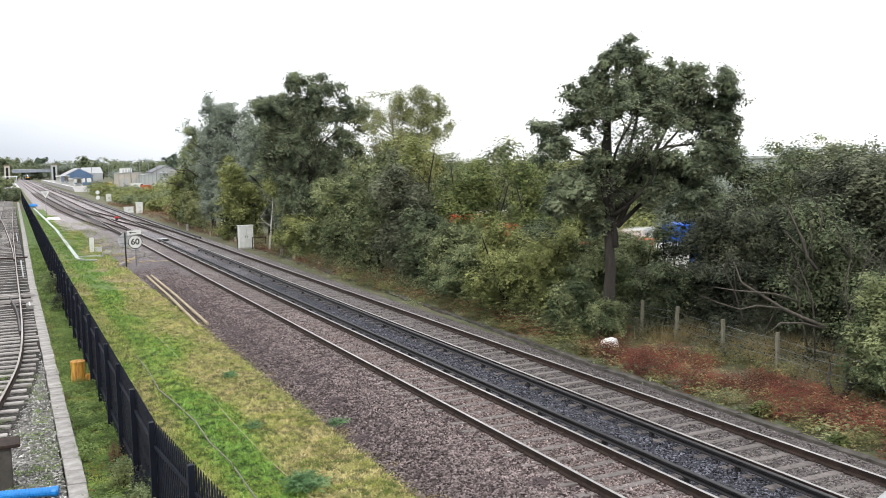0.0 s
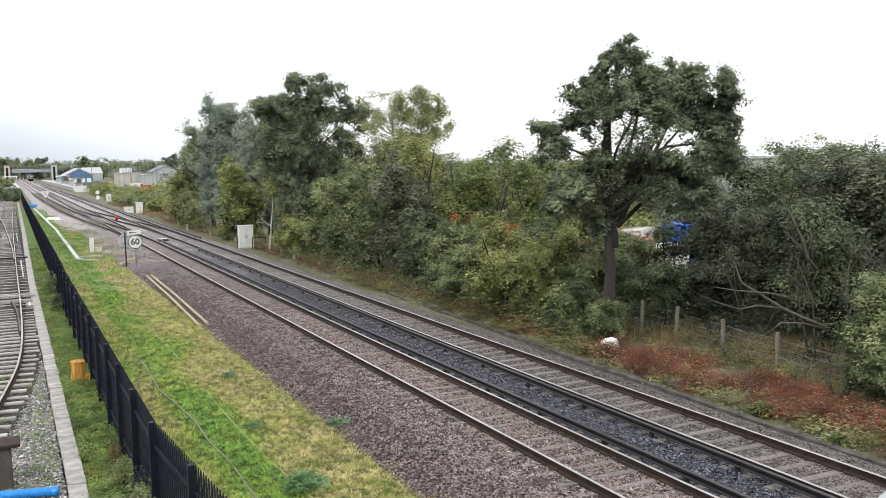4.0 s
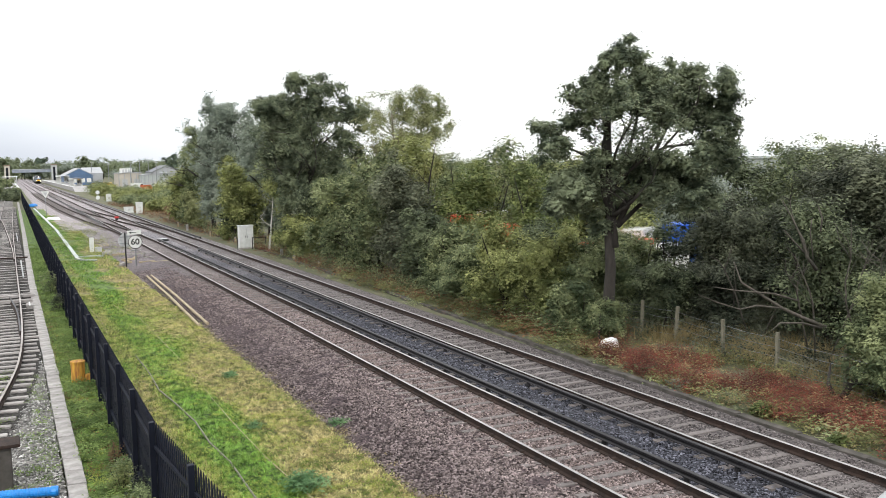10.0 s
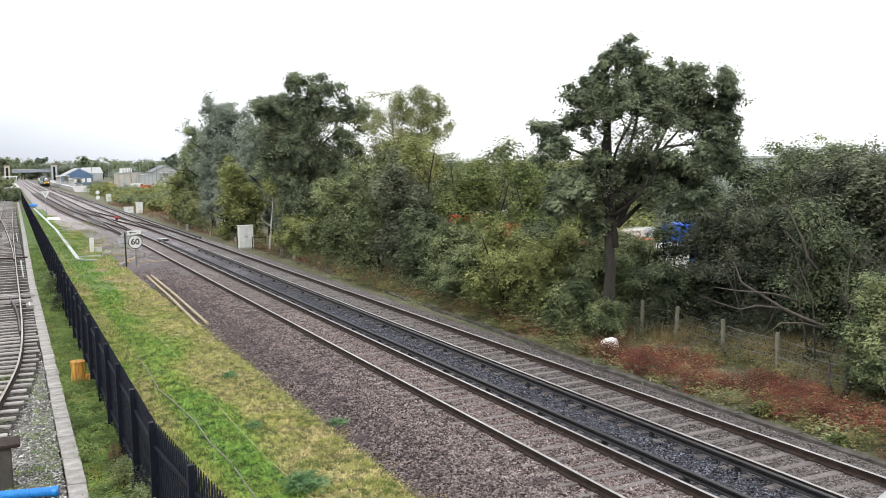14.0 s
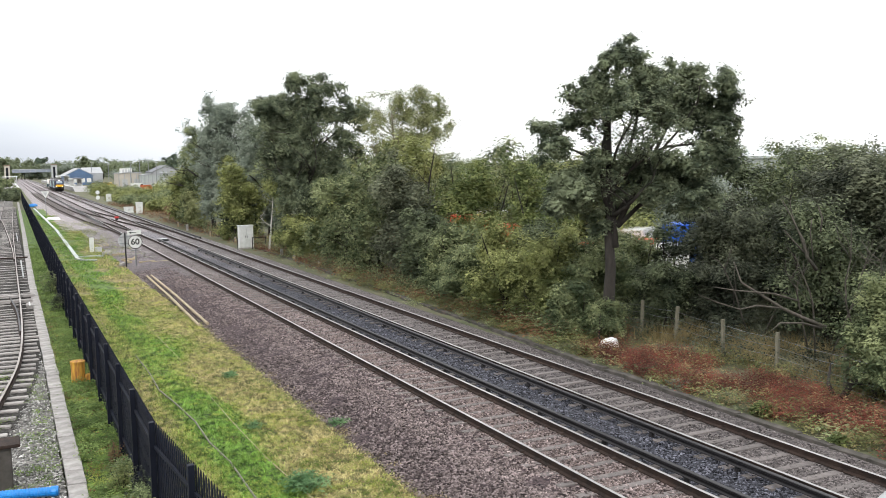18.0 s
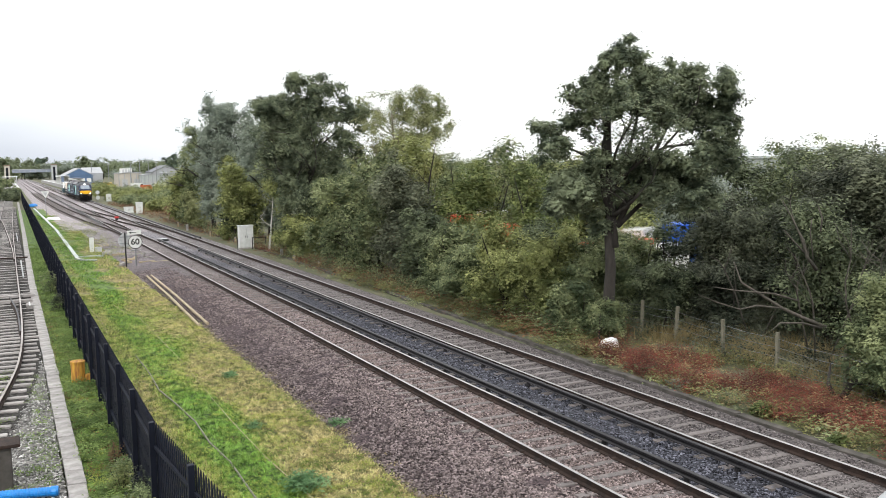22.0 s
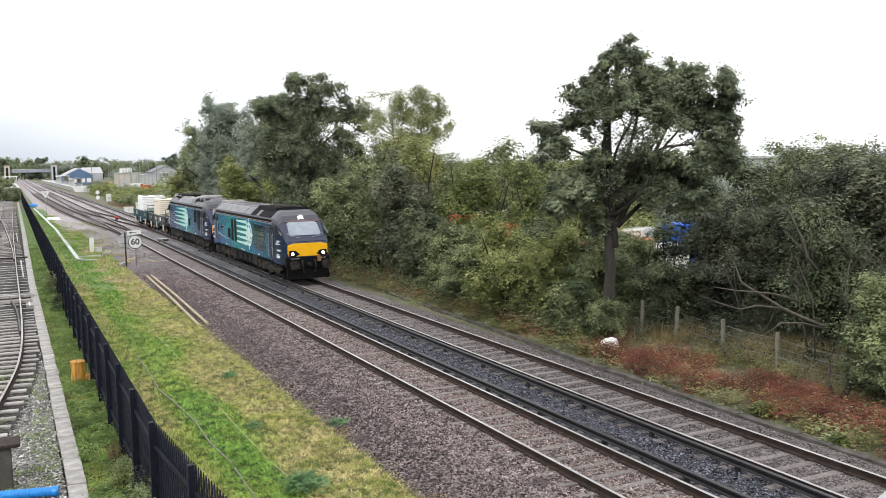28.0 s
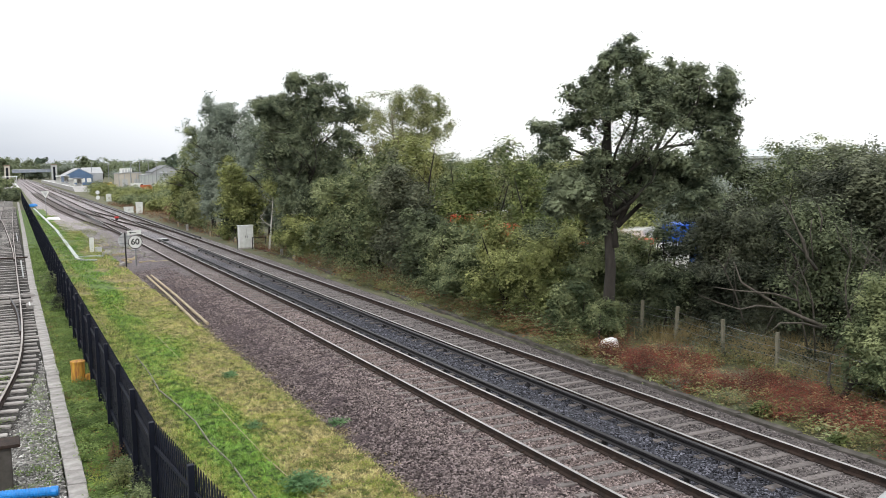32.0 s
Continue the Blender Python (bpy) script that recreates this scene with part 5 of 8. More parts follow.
        cyl(b, (s * 0.865, -0.53, 1.06), (s * 0.865, -0.46, 1.06), 0.25, n=16)
        add("buffer_head", b, M_GRIME)
        add("step", box(bmesh.new(), s * 1.02, s * 1.30, 0.75, 1.15, 0.42, 0.46), M_BLACK)
        add("front_rail", tube(bmesh.new(), [(s * 0.5, -0.10, 1.36), (s * 0.98, -0.10, 1.36)], 0.02, 5), M_CHROME)
    add("top_light", cyl(bmesh.new(), (0, 1.17, 3.50), (0, 1.42, 3.50), 0.13, n=14), M_LAMP if lit else M_DGLASS, label="round light above the windscreen")
    add("light_case", box(bmesh.new(), -0.20, 0.20, 1.20, 1.75, 3.36, 3.66, 0.03), M_ROOF_L)
    add("roof_line", box(bmesh.new(), -1.0, 1.0, 1.06, 1.10, 3.30, 3.335), M_ORANGE)
    add("visor", prism(bmesh.new(), [(1.02, 3.27), (1.16, 3.42), (1.22, 3.40), (1.12, 3.27)], -0.98, 0.98), M_CABROOF)
    add("buffer_beam", box(bmesh.new(), -1.20, 1.20, -0.02, 0.35, 0.82, 1.44, 0.03), M_BLACK)
    add("deflector", prism(bmesh.new(), [(-1.2, 0.26), (1.2, 0.26), (1.12, 0.80), (-1.12, 0.80)], -0.05, 0.15, "y"), M_BLACK)
    hook = bmesh.new()
    box(hook, -0.09, 0.09, -0.42, 0.0, 0.98, 1.14, 0.02)
    tube(hook, [(0.35, -0.1, 1.3), (0.37, -0.24, 0.9), (0.3, -0.2, 0.6)], 0.035, 5)
    tube(hook, [(-0.35, -0.1, 1.3), (-0.37, -0.24, 0.9), (-0.3, -0.2, 0.6)], 0.035, 5)
    add("coupling", hook, M_GRIME)
    add("jumper_cover", box(bmesh.new(), 0.50, 0.72, -0.14, 0.0, 1.16, 1.46, 0.03), M_RUSTBOX, label="orange coupling cover")
    return shell


def bogie(parent, yc, base=2.8, r=0.50, grime=None):
    g = grime or M_BOGIE
    for ax in (-base / 2, base / 2):
        for s in (-1, 1):
            w = cyl(bmesh.new(), (s * 0.68, yc + ax, r), (s * 0.82, yc + ax, r), r, n=20)
            wh = part("wheel", w, M_GRIME, parent)
            part("axlebox", box(bmesh.new(), s * 0.98, s * 1.20, yc + ax - 0.19, yc + ax + 0.19, r - 0.17, r + 0.19, 0.03), g, wh)
            for k in (-0.32, 0.32):
                part("spring", cyl(bmesh.new(), (s * 1.08, yc + ax + k, r + 0.02), (s * 1.08, yc + ax + k, r + 0.42), 0.095, n=9), g, wh)
    for s in (-1, 1):
        f = prism(bmesh.new(), [(yc - base / 2 - 0.75, 0.62), (yc - base / 2 - 0.5, 0.86), (yc - 0.7, 0.84), (yc - 0.45, 0.62), (yc + 0.45, 0.62), (yc + 0.7, 0.84), (yc + base / 2 + 0.5, 0.86), (yc + base / 2 + 0.75, 0.62), (yc + base / 2 + 0.3, 0.66), (yc + 0.9, 0.62), (yc + 0.5, 0.38), (yc - 0.5, 0.38), (yc - 0.9, 0.62), (yc - base / 2 - 0.3, 0.66)], s * 0.95, s * 1.12)
        fr = part("bogie_frame", f, g, parent)
        d = bmesh.new()
        cyl(d, (s * 1.16, yc - 0.55, 0.92), (s * 1.16, yc + 0.6, 0.72), 0.065, n=8)
        part("damper", d, M_GRIME, fr)
        for k in (-0.32, 0.02, 0.34):
            part("bogie_spring", cyl(bmesh.new(), (s * 1.1, yc + k, 0.6), (s * 1.1, yc + k, 1.02), 0.13, n=9), g, fr)
        part("sand_box", box(bmesh.new(), s * 1.0, s * 1.22, yc + base / 2 + 0.72, yc + base / 2 + 1.02, 0.4, 0.95, 0.03), g, fr)
        b = bmesh.new()
        tube(b, [(s * 1.18, yc - base / 2 - 0.7, 0.5), (s * 1.2, yc - 0.6, 0.44), (s * 1.2, yc + 0.5, 0.5), (s * 1.18, yc + base / 2 + 0.6, 0.42)], 0.025, 5)
        part("brake_pipe", b, M_GRIME, fr)


def emblem(parent, y, z, x=-1.345):
    """A pale ring with a four pointed star."""
    x0, x1 = x - 0.012, x + 0.02
    b = bmesh.new()
    n = 36
    ro, ri = 0.74, 0.60
    vo = [[b.verts.new((xx, y + r * math.cos(2 * math.pi * i / n), z + r * math.sin(2 * math.pi * i / n))) for i in range(n)] for xx in (x0, x1) for r in (ro, ri)]
    for i in range(n):
        j = (i + 1) % n
        b.faces.new((vo[0][i], vo[0][j], vo[1][j], vo[1][i]))
        b.faces.new((vo[0][i], vo[2][i], vo[2][j], vo[0][j]))
    bmesh.ops.recalc_face_normals(b, faces=b.faces)
    ring = part("emblem_ring", b, M_MINT, parent, "pale mint ring painted on the side")
    for k in range(4):
        a = math.pi / 2 * k
        R = 1.0 if k % 2 == 0 else 0.98
        for s in (-1, 1):
            tip = (y + math.cos(a) * R, z + math.sin(a) * R)
            c = (y + math.cos(a + s * math.pi / 4) * 0.26, z + math.sin(a + s * math.pi / 4) * 0.26)
            part("star_point", flat([(y, z), tip, c], x0 - 0.006 - (0.004 if s > 0 else 0), x1), M_WHITE if s > 0 else M_MINT, ring)
    for k in range(4):
        a = math.pi / 4 + math.pi / 2 * k
        tip = (y + math.cos(a) * 0.58, z + math.sin(a) * 0.58)
        c1 = (y + math.cos(a + 0.45) * 0.36, z + math.sin(a + 0.45) * 0.36)
        c2 = (y + math.cos(a - 0.45) * 0.36, z + math.sin(a - 0.45) * 0.36)
        part("star_point", flat([c1, tip, c2], x0 - 0.003, x1), M_WHITE, ring)


def streaks(parent, y0, z, x=-1.345, reach=6.2, cut=None, seed=0):
    """Pale streaks that trail back from the emblem and thin out."""
    r = random.Random(seed)
    for i in range(5):
        zz = z + 0.66 - 0.33 * i
        L = reach * (0.62 + 0.38 * ((i * 7) % 5) / 4)
        e = y0 + L if cut is None else min(y0 + L, cut)
        th = 0.085
        part("streak", flat([(y0, zz - th), (e, zz - (0.012 if cut is None else 0.05)), (e, zz + (0.012 if cut is None else 0.05)), (y0, zz + th)], x - 0.009, x + 0.02), M_MINT, parent, "pale mint streak tapering backwards")
        part("streak_edge", flat([(y0, zz - th - 0.05), (e + 0.3 if cut is None else e, zz - 0.02), (e + 0.3 if cut is None else e, zz + 0.02), (y0, zz + th + 0.07)], x - 0.005, x + 0.02), M_GREENGLOW, parent)


def locomotive(label, liv, lead):
    th = thing("locomotive", label, "locomotive", (CX, 21.8, 0), "two coupled locomotives")
    b = bmesh.new()
    loft(b, [[(-1.345, y, 1.12), (-1.345, y, 3.20), (1.345, y, 3.20), (1.345, y, 1.12)] for y in (2.0, 17.3)])
    body = part("body_side", b, liv, th)
    b = bmesh.new()
    loft(b, [body_section(y, 1.33, 3.15, 3.24, 3.84, 0.80) for y in (2.3, 17.0)])
    roof = part("roof", b, M_ROOF, th, "grey roof with sloping shoulders")
    part("cantrail_line", boxbm(-1.352, 1.352, 1.95, 17.35, 3.212, 3.23), M_ORANGE, th, "thin orange line along the roof edge")
    for s in (-1, 1):
        part("gutter", boxbm(s * 1.30, s * 1.345, 2.3, 17.0, 3.245, 3.37), M_BLACK, roof)
    part("pale_line", boxbm(-1.352, 1.352, 2.1, 17.2, 3.12, 3.17), mat("pale_blue_line", (0.10, 0.26, 0.36), 0.4), th)
    part("sole_bar", boxbm(-1.25, 1.25, 0.5, 18.8, 0.92, 1.13), M_BLACK, th)
    cab(th, False, M_GLASS_SKY if lead else M_COVER, lead, liv)
    cab(th, True, M_GLASS_SKY, False, liv)
    bogie(th, 3.55)
    bogie(th, 15.75)
    # between the bogies
    b = prism(bmesh.new(), [(-1.15, 0.98), (-1.2, 0.5), (-1.0, 0.32), (1.0, 0.32), (1.2, 0.5), (1.15, 0.98)], 7.4, 11.6, "y")
    tank = part("fuel_tank", b, M_BLACK, th, "black fuel tank slung under the body")
    for y0, y1, z0 in ((6.1, 6.9, 0.45), (6.95, 7.35, 0.5), (11.65, 12.3, 0.42), (12.4, 13.3, 0.5)):
        for s in (-1, 1):
            part("equipment_box", box(bmesh.new(), s * 0.75, s * 1.26, y0, y1, z0, 1.05, 0.03), M_GRIME, tank)
    for y in (7.8, 9.0, 10.3):
        part("access_panel", box(bmesh.new(), -1.215, -1.19, y, y + 0.6, 0.55, 0.9), M_GRIME, tank)
    # doors, handrails and small fittings
    for yd in (2.0, 17.35 - 0.1):
        y0 = yd if yd < 5 else yd - 0.75
        d = side_panel("cab_door", y0, y0 + 0.75, 1.2, 3.08, M_NAVY, th, label="dark blue recessed cab door")
        side_panel("door_window", y0 + 0.18, y0 + 0.57, 2.35, 2.95, M_DGLASS, d, proud=0.02)
        for k in (-0.06, 0.81):
            t = tube(bmesh.new(), [(-1.36, y0 + k, 1.25), (-1.42, y0 + k, 1.35), (-1.42, y0 + k, 2.5), (-1.36, y0 + k, 2.6)], 0.018, 5)
            part("handrail", t, M_CHROME, d)
        side_panel("marker_plate", y0 + 0.12, y0 + 0.30, 1.66, 1.86, M_STEEL, d, proud=0.02)
        for z in (0.45, 0.78, 1.1):
            part("step", boxbm(-1.40, -1.2, y0 + 0.1, y0 + 0.6, z, z + 0.03), M_GRIME, d)
    for y0, z0, w, h in ((0.95, 2.06, 0.58, 0.06), (1.05, 2.15, 0.30, 0.07), (0.92, 2.24, 0.42, 0.05), (0.85, 1.72, 0.44, 0.07), (0.98, 1.34, 0.40, 0.13), (1.02, 1.50, 0.30, 0.04)):
        p = flat([(y0, z0), (y0 + w, z0), (y0 + w, z0 + h), (y0, z0 + h)], -1.352, -1.26)
        part("white_lettering_bar", p, M_WHITE, th)
    for y0, z0, w, h in ((17.9, 2.06, 0.5, 0.07), (18.0, 2.17, 0.3, 0.06), (17.95, 1.74, 0.42, 0.07), (17.9, 1.38, 0.42, 0.12)):
        part("white_lettering_bar", flat([(y0, z0), (y0 + w, z0), (y0 + w, z0 + h), (y0, z0 + h)], -1.345, -1.24), M_WHITE, th)
    for y in (5.2, 8.9, 9.5, 13.9):
        side_panel("small_label", y, y + 0.24, 1.17, 1.24, M_WHITE, th)
    pl = side_panel("name_plate", 14.75, 15.75, 2.18, 2.40, M_CHROME, th, label="polished metal plate")
    side_panel("plate_face", 14.80, 15.70, 2.21, 2.37, M_BLACK, pl, proud=0.016)
    # a pale swash low on the side
    part("swash", flat([(16.6, 1.92), (15.2, 1.74), (13.4, 1.60), (13.4, 1.57), (15.2, 1.66), (16.6, 1.78)], -1.353, -1.33), M_SWASH, th, "narrow pale swash on the blue side")
    return th, body, roof


def roof_box(roof, y0, y1, w, z0, z1, material, name, taper=0.25, label=""):
    b = bmesh.new()
    lo = [b.verts.new(c) for c in ((-w, y0, z0), (w, y0, z0), (w, y1, z0), (-w, y1, z0))]
    t = taper
    hi = [b.verts.new(c) for c in ((-w + t * 0.6, y0 + t, z1), (w - t * 0.6, y0 + t, z1), (w - t * 0.6, y1 - t, z1), (-w + t * 0.6, y1 - t, z1))]
    b.faces.new(hi)
    for i in range(4):
        b.faces.new((lo[i], lo[(i + 1) % 4], hi[(i + 1) % 4], hi[i]))
    bmesh.ops.recalc_face_normals(b, faces=b.faces)
    return part(name, b, material, roof, label)


def shoulder(roof, y0, y1, material, name, label=""):
    """A panel on the sloping shoulder of the roof, both sides."""
    o = None
    for s in (-1, 1):
        b = bmesh.new()
        loft(b, [[(s * 1.30, y, 3.475), (s * 0.96, y, 3.80), (s * 0.80, y, 3.86), (s * 0.78, y, 3.78), (s * 1.2, y, 3.4)] for y in (y0, y1)])
        o = part(name, b, material, roof, label)
    return o


loco, body_a, roof_a = locomotive("blue and teal diesel locomotive with a lit yellow nose", M_LIV_A, True)
w = side_panel("intake_grille", 3.80, 6.3, 1.44, 2.94, M_DGLASS, body_a, label="large dark intake window")
for ya, yb in ((6.02, 5.42), (5.06, 4.98), (4.62, 4.02)):
    part("brace", flat([(ya, 1.46), (ya - 0.13, 1.46), (yb - 0.13, 2.90), (yb, 2.90)], -1.364, -1.35), M_LIV_A, w)
for k in range(4):
    side_panel("inner_rail", 3.88, 6.27, 1.72 + k * 0.28, 1.76 + k * 0.28, M_GRIME, w, proud=0.015)
for y0 in (10.95, 11.85):
    side_panel("louvre_opening", y0, y0 + 0.56, 1.58, 2.98, M_BLACK, body_a, label="tall black louvre opening")
side_panel("side_window", 12.72, 13.42, 1.70, 2.32, M_BLACK, body_a, label="small dark side window")
emblem(body_a, 7.60, 2.25)
streaks(body_a, 8.08, 2.28, cut=10.85, seed=1)
M_DUST = mat("roof_dust", (0.36, 0.345, 0.32), 0.8, color2=(0.20, 0.19, 0.18), scale=1.5)
for a, c in ((8.9, 10.3), (10.36, 12.7), (12.76, 14.9), (14.96, 17.0)):
    shoulder(roof_a, a, c, M_ROOF_L, "roof_panel", "pale dusty roof panel")
    roof_box(roof_a, a, c, 0.78, 3.83, 3.91, M_ROOF_L, "roof_hatch", 0.05)
for y in (10.6, 12.2, 14.2):
    part("seam", boxbm(-0.9, 0.9, y, y + 0.05, 3.90, 3.935), M_ROOF, roof_a)
shoulder(roof_a, 7.3, 8.7, M_ROOF_L, "roof_panel", "pale dusty roof panel")
shoulder(roof_a, 6.0, 7.2, M_BLACK, "roof_vent", "black roof vent")
shoulder(roof_a, 2.6, 5.2, M_BLACK, "roof_vent", "black roof vent")
shoulder(roof_a, 5.25, 5.9, M_ROOF, "roof_panel")
roof_box(roof_a, 2.6, 6.9, 0.98, 3.78, 4.02, M_BLACK, "exhaust_housing", 0.18, "raised black exhaust housing")
roof_box(roof_a, 7.0, 8.7, 0.82, 3.82, 3.93, M_ROOF, "fan_deck", 0.12)
for y in (3.4, 4.6, 5.8):
    part("fan", cyl(bmesh.new(), (0, y, 4.0), (0, y, 4.06), 0.5, n=20), M_GRIME, roof_a)
for y0, rf in ((17.05, roof_a),):
    roof_box(rf, y0, y0 + 1.15, 0.72, 3.70, 4.00, M_DUST, "cooling_unit", 0.06, "pale flat cooling unit on the cab roof")

loco_2, body_b, roof_b = locomotive("second blue and teal diesel locomotive with a dusty covered windscreen", M_LIV_B, False)
side_panel("side_window", 7.52, 8.16, 1.74, 2.32, M_BLACK, body_b, label="small dark side window")
v = side_panel("grille", 4.75, 5.60, 2.12, 3.04, M_BLACK, body_b, label="dark louvred grille")
g2 = side_panel("grille", 3.12, 4.30, 1.62, 3.04, M_BLACK, body_b, label="tall dark louvred grille")
for k in range(9):
    side_panel("louvre", 3.16, 4.26, 1.70 + k * 0.15, 1.72 + k * 0.15, M_NAVY, g2, proud=0.03)
emblem(body_b, 9.22, 2.25)
streaks(body_b, 9.72, 2.28, seed=2)
for a, c in ((7.5, 9.4), (9.45, 11.6), (11.65, 13.4)):
    shoulder(roof_b, a, c, M_ROOF_L, "roof_panel", "grey roof shoulder panel")
    roof_box(roof_b, a, c, 0.80, 3.83, 3.92, M_DUST, "roof_hatch", 0.05, "hatch under pale dust")
for y, x in ((8.6, 0.3), (10.1, -0.35), (10.9, 0.2), (12.4, -0.2)):
    part("lifting_eye", box(bmesh.new(), x - 0.12, x + 0.12, y - 0.1, y + 0.1, 3.91, 4.0, 0.02), M_BLACK, roof_b)
roof_box(roof_b, 12.6, 13.5, 0.6, 3.88, 4.04, M_BLACK, "vent_box", 0.1)
# cooler recess with its pipework
roof_box(roof_b, 13.5, 16.6, 1.02, 3.72, 3.87, M_BLACK, "cooler_recess", 0.04, "black recess with cooler pipes")
for s in (-1, 1):
    part("recess_edge", tube(bmesh.new(), [(s * 1.15, 13.6, 3.66), (s * 1.10, 15.0, 3.72), (s * 1.02, 16.5, 3.9)], 0.06, 6), M_ROOF_L, roof_b)
r = random.Random(8)
for k in range(9):
    x, z = -0.85 + 0.21 * k, 3.93 + 0.05 * (k % 3)
    part("cooler_pipe", tube(bmesh.new(), [(x, 13.6 + 0.3 * r.random(), 3.86), (x + r.uniform(-0.1, 0.1), 14.3, z), (x + r.uniform(-0.1, 0.1), 15.6, z + 0.05), (x, 16.4, 3.88)], 0.04 + 0.02 * (k % 2), 6), M_GRIME if k % 3 else M_ROOF_L, roof_b)
for y in (14.2, 14.9, 15.7):
    part("cooler_drum", cyl(bmesh.new(), (-0.8, y, 3.97), (0.8, y, 3.97), 0.12, n=10), M_GRIME if y != 14.9 else M_ROOF, roof_b)
part("pipe_bracket", boxbm(-0.9, 0.9, 15.2, 15.3, 3.86, 4.12), M_BLACK, roof_b)
roof_box(roof_b, 16.65, 18.2, 0.80, 3.70, 4.05, M_DUST, "cooling_unit", 0.18, "pale flat cooling unit on the cab roof")
# exhaust well: arched hood, drums, curved pipe
roof_box(roof_b, 3.5, 6.5, 1.04, 3.72, 3.87, M_BLACK, "exhaust_well", 0.04, "sooty black exhaust well")
b = bmesh.new()
loft(b, [[(-1.22 * k, y, 3.55), (-1.12 * k, y, 3.85), (-0.7 * k, y, z), (0.7 * k, y, z), (1.12 * k, y, 3.85), (1.22 * k, y, 3.55)] for y, z, k in ((6.0, 4.08, 1.0), (6.6, 4.10, 1.0), (7.45, 3.93, 0.97))])
part("vent_hood", b, M_ROOF_L, roof_b, "arched pale hood over the exhaust")
part("hood_mouth", prism(bmesh.new(), [(-1.12, 3.62), (-1.03, 3.84), (-0.64, 4.04), (0.64, 4.04), (1.03, 3.84), (1.12, 3.62)], 5.98, 6.02, "y"), M_BLACK, roof_b, "black mouth of the hood")
for y, x0, x1 in ((5.2, -0.85, 0.3), (4.75, -0.95, 0.7)):
    b = bmesh.new()
    tube(b, [(x0 - 0.06, y, 3.98), (x0, y, 4.0), (x1, y, 4.0), (x1 + 0.06, y, 3.98)], [0.06, 0.19, 0.19, 0.06], 12)
    part("silencer", b, M_DUST, roof_b, "dusty grey silencer drum", True)
b = bmesh.new()
tube(b, [(-0.95, 4.3, 3.8), (-0.9, 3.9, 4.0), (-0.5, 3.6, 4.04), (0.1, 3.55, 3.98), (0.5, 3.6, 3.85)], 0.12, 9)
part("curved_pipe", b, M_ROOF_L, roof_b, "", True)
roof_box(roof_b, 2.0, 3.3, 0.62, 3.78, 3.97, M_ROOF_L, "cab_roof_pod", 0.2)
b = bmesh.new()
tube(b, [(-1.05, 1.9, 3.72), (-1.12, 2.5, 3.86), (-0.9, 3.4, 3.95)], 0.05, 6)
part("roof_horn", b, M_ROOF_L, roof_b)


# ---- flask wagons ----
M_GREENW = mat("dark_teal_steel", (0.004, 0.060, 0.072), 0.45, color2=(0.003, 0.034, 0.041), scale=2.5)
M_GREENW_D = mat("weathered_green_steel", (0.034, 0.044, 0.042), 0.6, color2=(0.012, 0.018, 0.018), scale=2.0)
M_CREAM = mat("cream_cover", (0.74, 0.67, 0.575), 0.55, color2=(0.64, 0.565, 0.47), scale=1.5)
M_WCOVER = mat("white_cover", (0.80, 0.79, 0.77), 0.5, color2=(0.72, 0.71, 0.69), scale=1.5)
M_CREAM_D = mat("cover_dark_and_gap_shade", (0.30, 0.26, 0.20), 0.7)
M_STENCIL = mat("stencil_paint", (0.58, 0.59, 0.58), 0.6, color2=(0.30, 0.31, 0.31), scale=12)
M_DECK = mat("dusty_deck", (0.20, 0.175, 0.135), 0.8, color2=(0.05, 0.065, 0.06), scale=2.0)


